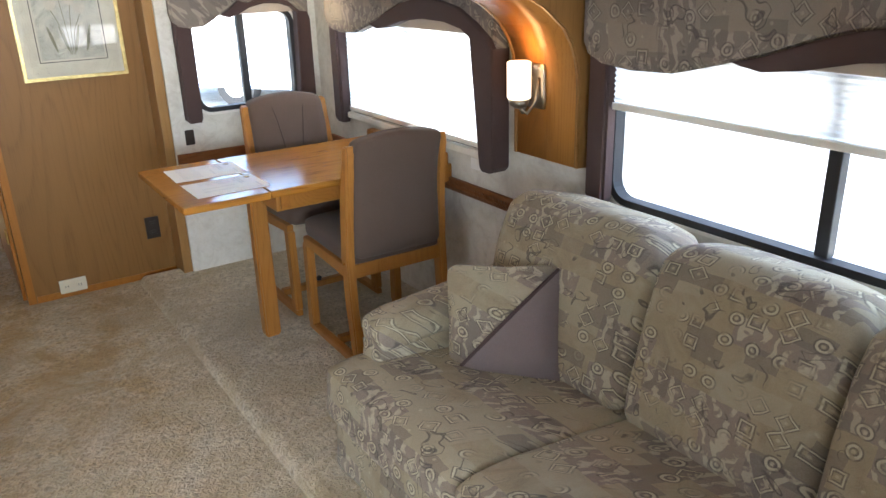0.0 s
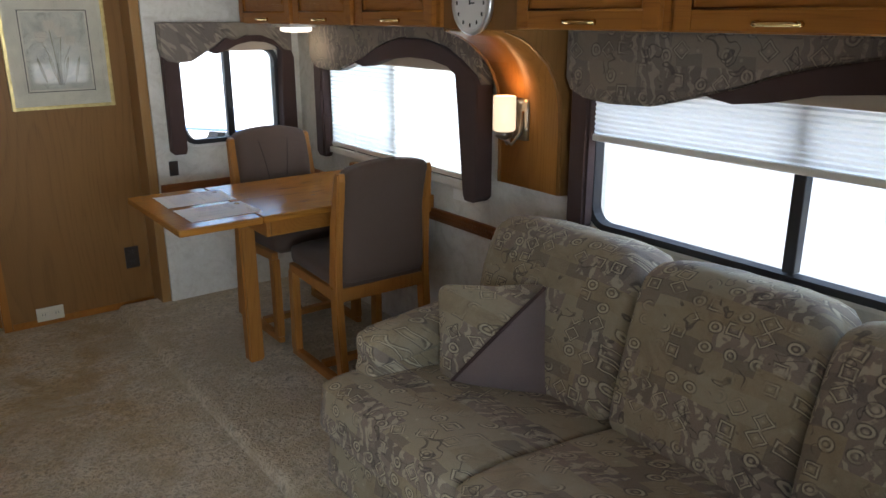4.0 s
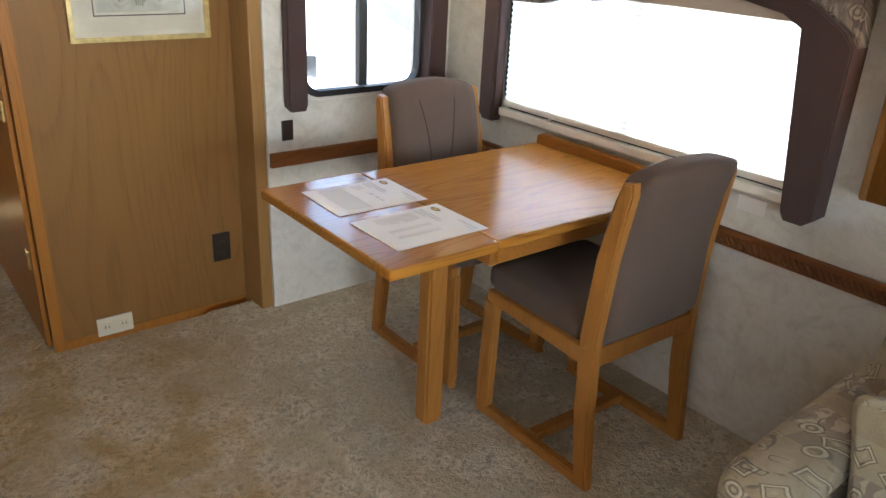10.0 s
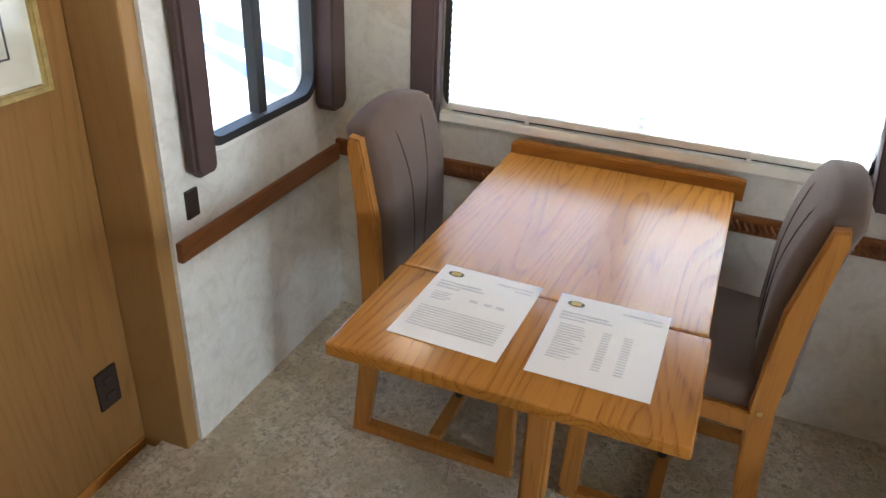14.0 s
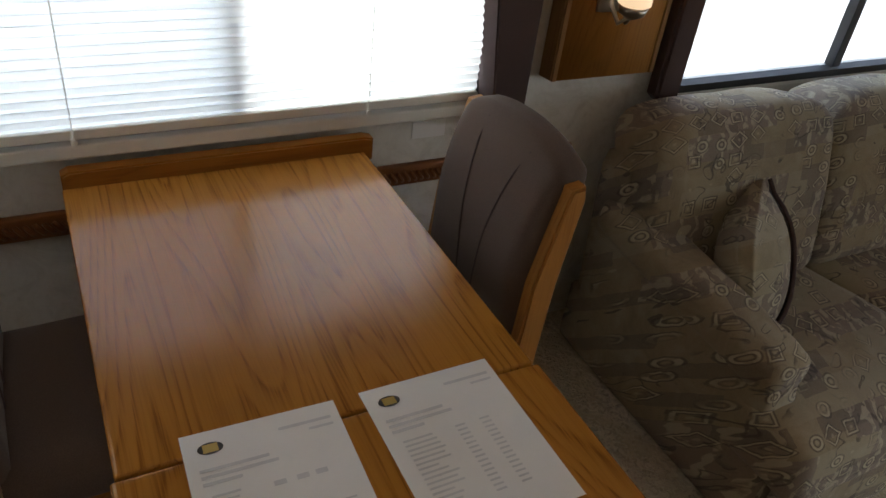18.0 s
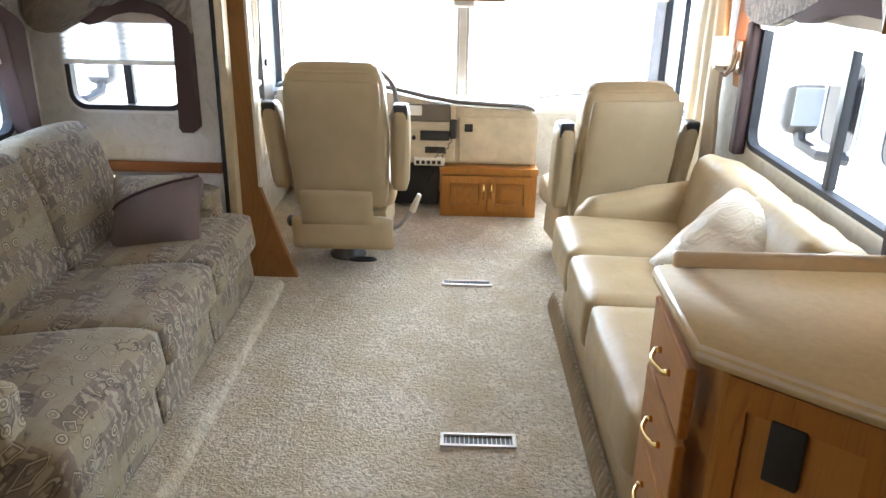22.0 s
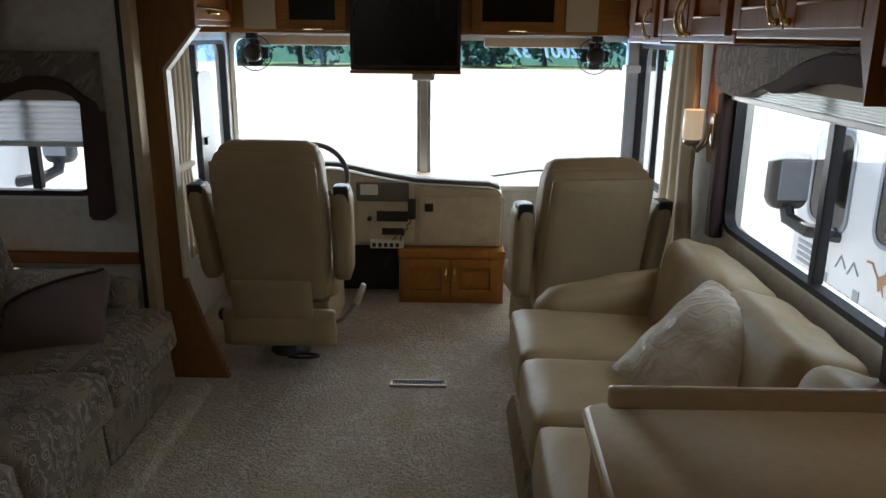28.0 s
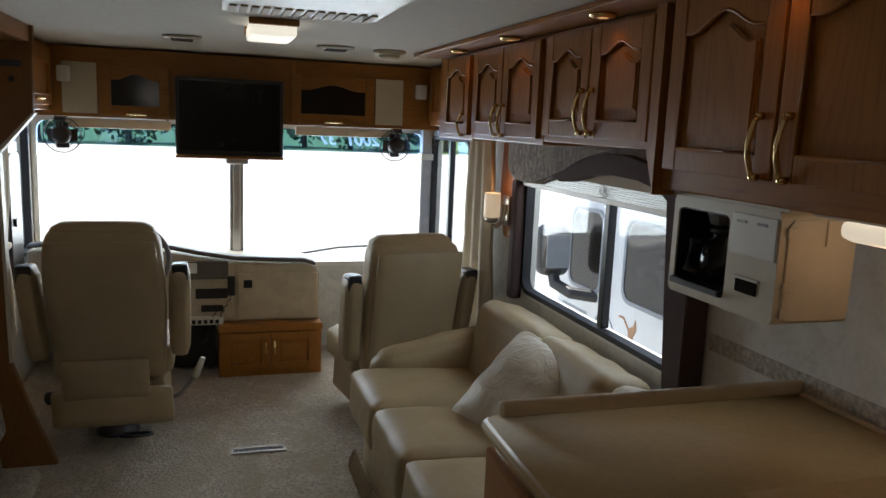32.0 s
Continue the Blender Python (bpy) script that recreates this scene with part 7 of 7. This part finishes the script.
def coach(at, turn, label, stripe, panes, side, decal=False, swoosh=False, tail=4.6, mirror_y=-4.455):
    """A parked motorhome: body, roof, stripes, windows, wheels, mirrors. panes: (y, y, z, z) along the side that faces us (side: +1 or -1 along x)."""
    m = here(*at, 0, 0, turn)
    c = thing("parked_motorhome", at, label, "motorhome", "parked coaches")

    def put(name, b, mat, parent=c, label_=""):
        b.transform(m)
        return part(name, b, mat, parent, label_)

    body = put("body", box(None, -1.25, 1.25, -4.6, tail, 0.35, 3.05, 0.12, 3), rv_white)
    put("roof", box(None, -1.15, 1.15, -4.4, tail - 0.2, 3.05, 3.15, 0.03), rv_white)
    f = side * 1.25
    for z0, z1, mt in stripe:
        put("stripe", box(None, f, f + side * 0.004, -4.45, tail - 0.15, z0, z1), mt, body)
    for y0, y1, z0, z1 in panes:
        w = put("window", prism(None, [((y0 + y1) / 2 + p, z0 + q) for p, q in arc_outline(y1 - y0, z1 - z0, 0.09)], 'x', f, f + side * 0.008), smoked_glass, body, "dark tinted window")
        put("window_frame", ring_frame(None, [((y0 + y1) / 2 + p, z0 - 0.03 + q) for p, q in arc_outline(y1 - y0 + 0.06, z1 - z0 + 0.06, 0.11)], [((y0 + y1) / 2 + p, z0 + q) for p, q in arc_outline(y1 - y0, z1 - z0, 0.09)], 'x', f, f + side * 0.014), rv_grey, w)
    put("windscreen", box(None, -1.1, 1.1, -4.62, -4.59, 1.45, 2.5, 0.01), smoked_glass, body)
    for k in range(4):
        put("louvre", box(None, f, f + side * 0.006, -4.42, -4.0, 0.89 + 0.045 * k, 0.915 + 0.045 * k), rv_grey, body)
    for x in (-1.2, 0.95):
        for y in (-2.9, tail - 2.2):
            wh = put("wheel", rod(None, (x, y, 0.42), (x + 0.25, y, 0.42), 0.42, seg=24), rubber)
            put("rim", rod(None, (x - 0.01, y, 0.42), (x + 0.26, y, 0.42), 0.24, seg=18), alu, wh)
    for x in (-1.5, 1.5):
        mi = put("mirror", soft(None, (0.27, 0.19, 0.40), here(x, mirror_y, 1.53), 0.07, 6, (0, 0.02, 0.01)), black_plastic, c, "black door mirror")
        put("mirror_glass", box(None, x - 0.10, x + 0.10, mirror_y + 0.104, mirror_y + 0.116, 1.40, 1.67, 0.003), rv_grey, mi)
        put("mirror_arm", tube(None, [(x * 0.82, mirror_y + 0.30, 1.20), (x * 0.95, mirror_y + 0.22, 1.22), (x, mirror_y + 0.08, 1.27), (x, mirror_y, 1.40)], 0.05), black_plastic, mi)
    if swoosh:
        for pts in (((3.4, 1.10), (4.59, 1.364), (6.0, 1.71), (6.6, 1.96), (5.9, 1.80), (4.59, 1.464), (3.4, 1.17)), ((4.0, 0.95), (4.6, 1.19), (5.3, 1.49), (4.6, 1.279), (4.0, 1.03))):
            put("painted_swoosh", prism(None, list(pts), 'x', f, f + side * 0.006), rv_blue, body, "slanting blue stripe")
    if decal:
        for k in range(7):
            tall = 0.93 if k in (0, 4) else 0.86
            put("decal_bar", box(None, f, f + side * 0.005, -4.02 + 0.105 * k, -3.945 + 0.105 * k, 0.72, tall, 0.002), rv_grey, body, "grey lettering bar")
        put("decal_shape", prism(None, [(-3.33, 1.0), (-3.355, 1.06), (-3.33, 1.10), (-3.285, 1.12), (-3.27, 1.17), (-3.25, 1.115), (-3.265, 1.07), (-3.29, 1.04), (-3.27, 0.985), (-3.30, 1.02)], 'x', f, f + side * 0.005), rv_brown, body, "brown painted flourish")
        put("decal_stroke", tube(None, [(f, -3.34, 1.07), (f, -3.38, 1.10), (f, -3.43, 1.15), (f, -3.49, 1.145)], 0.009, 6), rv_brown, body)
        for k in range(2):
            put("decal_swirl", tube(None, [(f, -3.86 + 0.16 * k, 1.00), (f, -3.80 + 0.16 * k, 1.09), (f, -3.73 + 0.16 * k, 1.02)], 0.008), rv_grey, body)
    return c


coach((-3.65, 1.75, -0.95), 0, "white parked motorhome with dark windows and painted lettering", [(0.48, 0.52, rv_grey)], [(-4.32, -3.82, 1.25, 1.86), (-3.45, -2.35, 1.29, 1.86), (-1.3, 0.4, 1.29, 1.86), (1.6, 2.8, 1.29, 1.86)], 1, True, mirror_y=-4.18)
coach((5.15, 0.5, -0.95), 0, "long white parked motorhome with slanting blue stripes", [(0.62, 0.70, rv_blue)], [(-2.46, -1.93, 1.49, 1.98), (-1.43, 0.61, 1.49, 1.98)], -1, False, True, 7.2)
coach((7.6, 12.6, -0.95), 35, "white parked motorhome standing at an angle", [(0.38, 0.42, rv_blue)], [(-3.3, -2.2, 1.4, 2.0)], -1)


rng = random.Random(11)
for k in range(15):
    x, y, h = -24 + 3.4 * k + rng.uniform(-1, 1), -61 + rng.uniform(-2.5, 2.5), rng.uniform(5.5, 8)
    tr = thing("tree", (x, y, -0.95), "leafy green tree at the far edge of the lot", "tree", "trees beyond the lot")
    b = rod(None, (x, y, -0.95), (x + 0.2, y, h * 0.5), 0.25, 0.12, 9)
    for j in range(5):
        a = j * 1.26
        rod(b, (x + 0.15, y, h * (0.25 + 0.05 * j)), (x + 1.6 * math.cos(a), y + 1.6 * math.sin(a), h * (0.45 + 0.07 * j)), 0.07, 0.03, 6)
    part("trunk", b, bark, tr)
    verts, faces = [], []
    for j in range(1500):
        u, a, r = rng.uniform(-1, 1), rng.uniform(0, 6.28), rng.random() ** 0.4
        s = math.sqrt(1 - u * u)
        lump = 1 + 0.25 * math.sin(3 * a + k) + 0.2 * math.sin(5 * u + 2 * k)
        c = Vector((x + 2.5 * r * s * math.cos(a) * lump, y + 2.5 * r * s * math.sin(a) * lump, h * 0.5 + h * 0.5 * r * u * lump - 0.5))
        d1 = Vector((rng.uniform(-1, 1), rng.uniform(-1, 1), rng.uniform(-1, 1))).normalized() * 0.3
        d2 = Vector((rng.uniform(-1, 1), rng.uniform(-1, 1), rng.uniform(-1, 1))).normalized() * 0.2
        i = len(verts)
        verts += [c - d1, c + d2, c + d1, c - d2]
        faces.append((i, i + 1, i + 2, i + 3))
    mesh = bpy.data.meshes.new("crown")
    mesh.from_pydata([v - Vector((x, y, -0.95)) for v in verts], [], faces)
    mesh.materials.append(leaf_mat)
    cr = new("crown", mesh)
    cr.parent = tr

# ---- galley floor tiles ----
floor_bed = bpy.data.objects["tile_bed"]
size = 0.305
tile_mesh = {}
y = 2.0
row = 0
while y < 4.185:
    y1 = min(y + size, 4.187)
    x = 0.355
    while x > -0.34:
        x0 = max(x - size, -0.345)
        w, h = x - x0 - 0.006, y1 - y - 0.006
        key = (round(w, 3), round(h, 3))
        if key not in tile_mesh and w > 0.01 and h > 0.01:
            t = box(None, -w / 2, w / 2, -h / 2, h / 2, 0.0, 0.007, 0.002, 1)
            me = bpy.data.meshes.new("tile")
            t.to_mesh(me)
            t.free()
            me.materials.append(tile)
            tile_mesh[key] = me
        if key in tile_mesh:
            o = new("tile", tile_mesh[key])
            o.parent = floor_bed
            o.location = ((x + x0) / 2, (y + y1) / 2, 0.0005)
        x -= size
    y += size
    row += 1
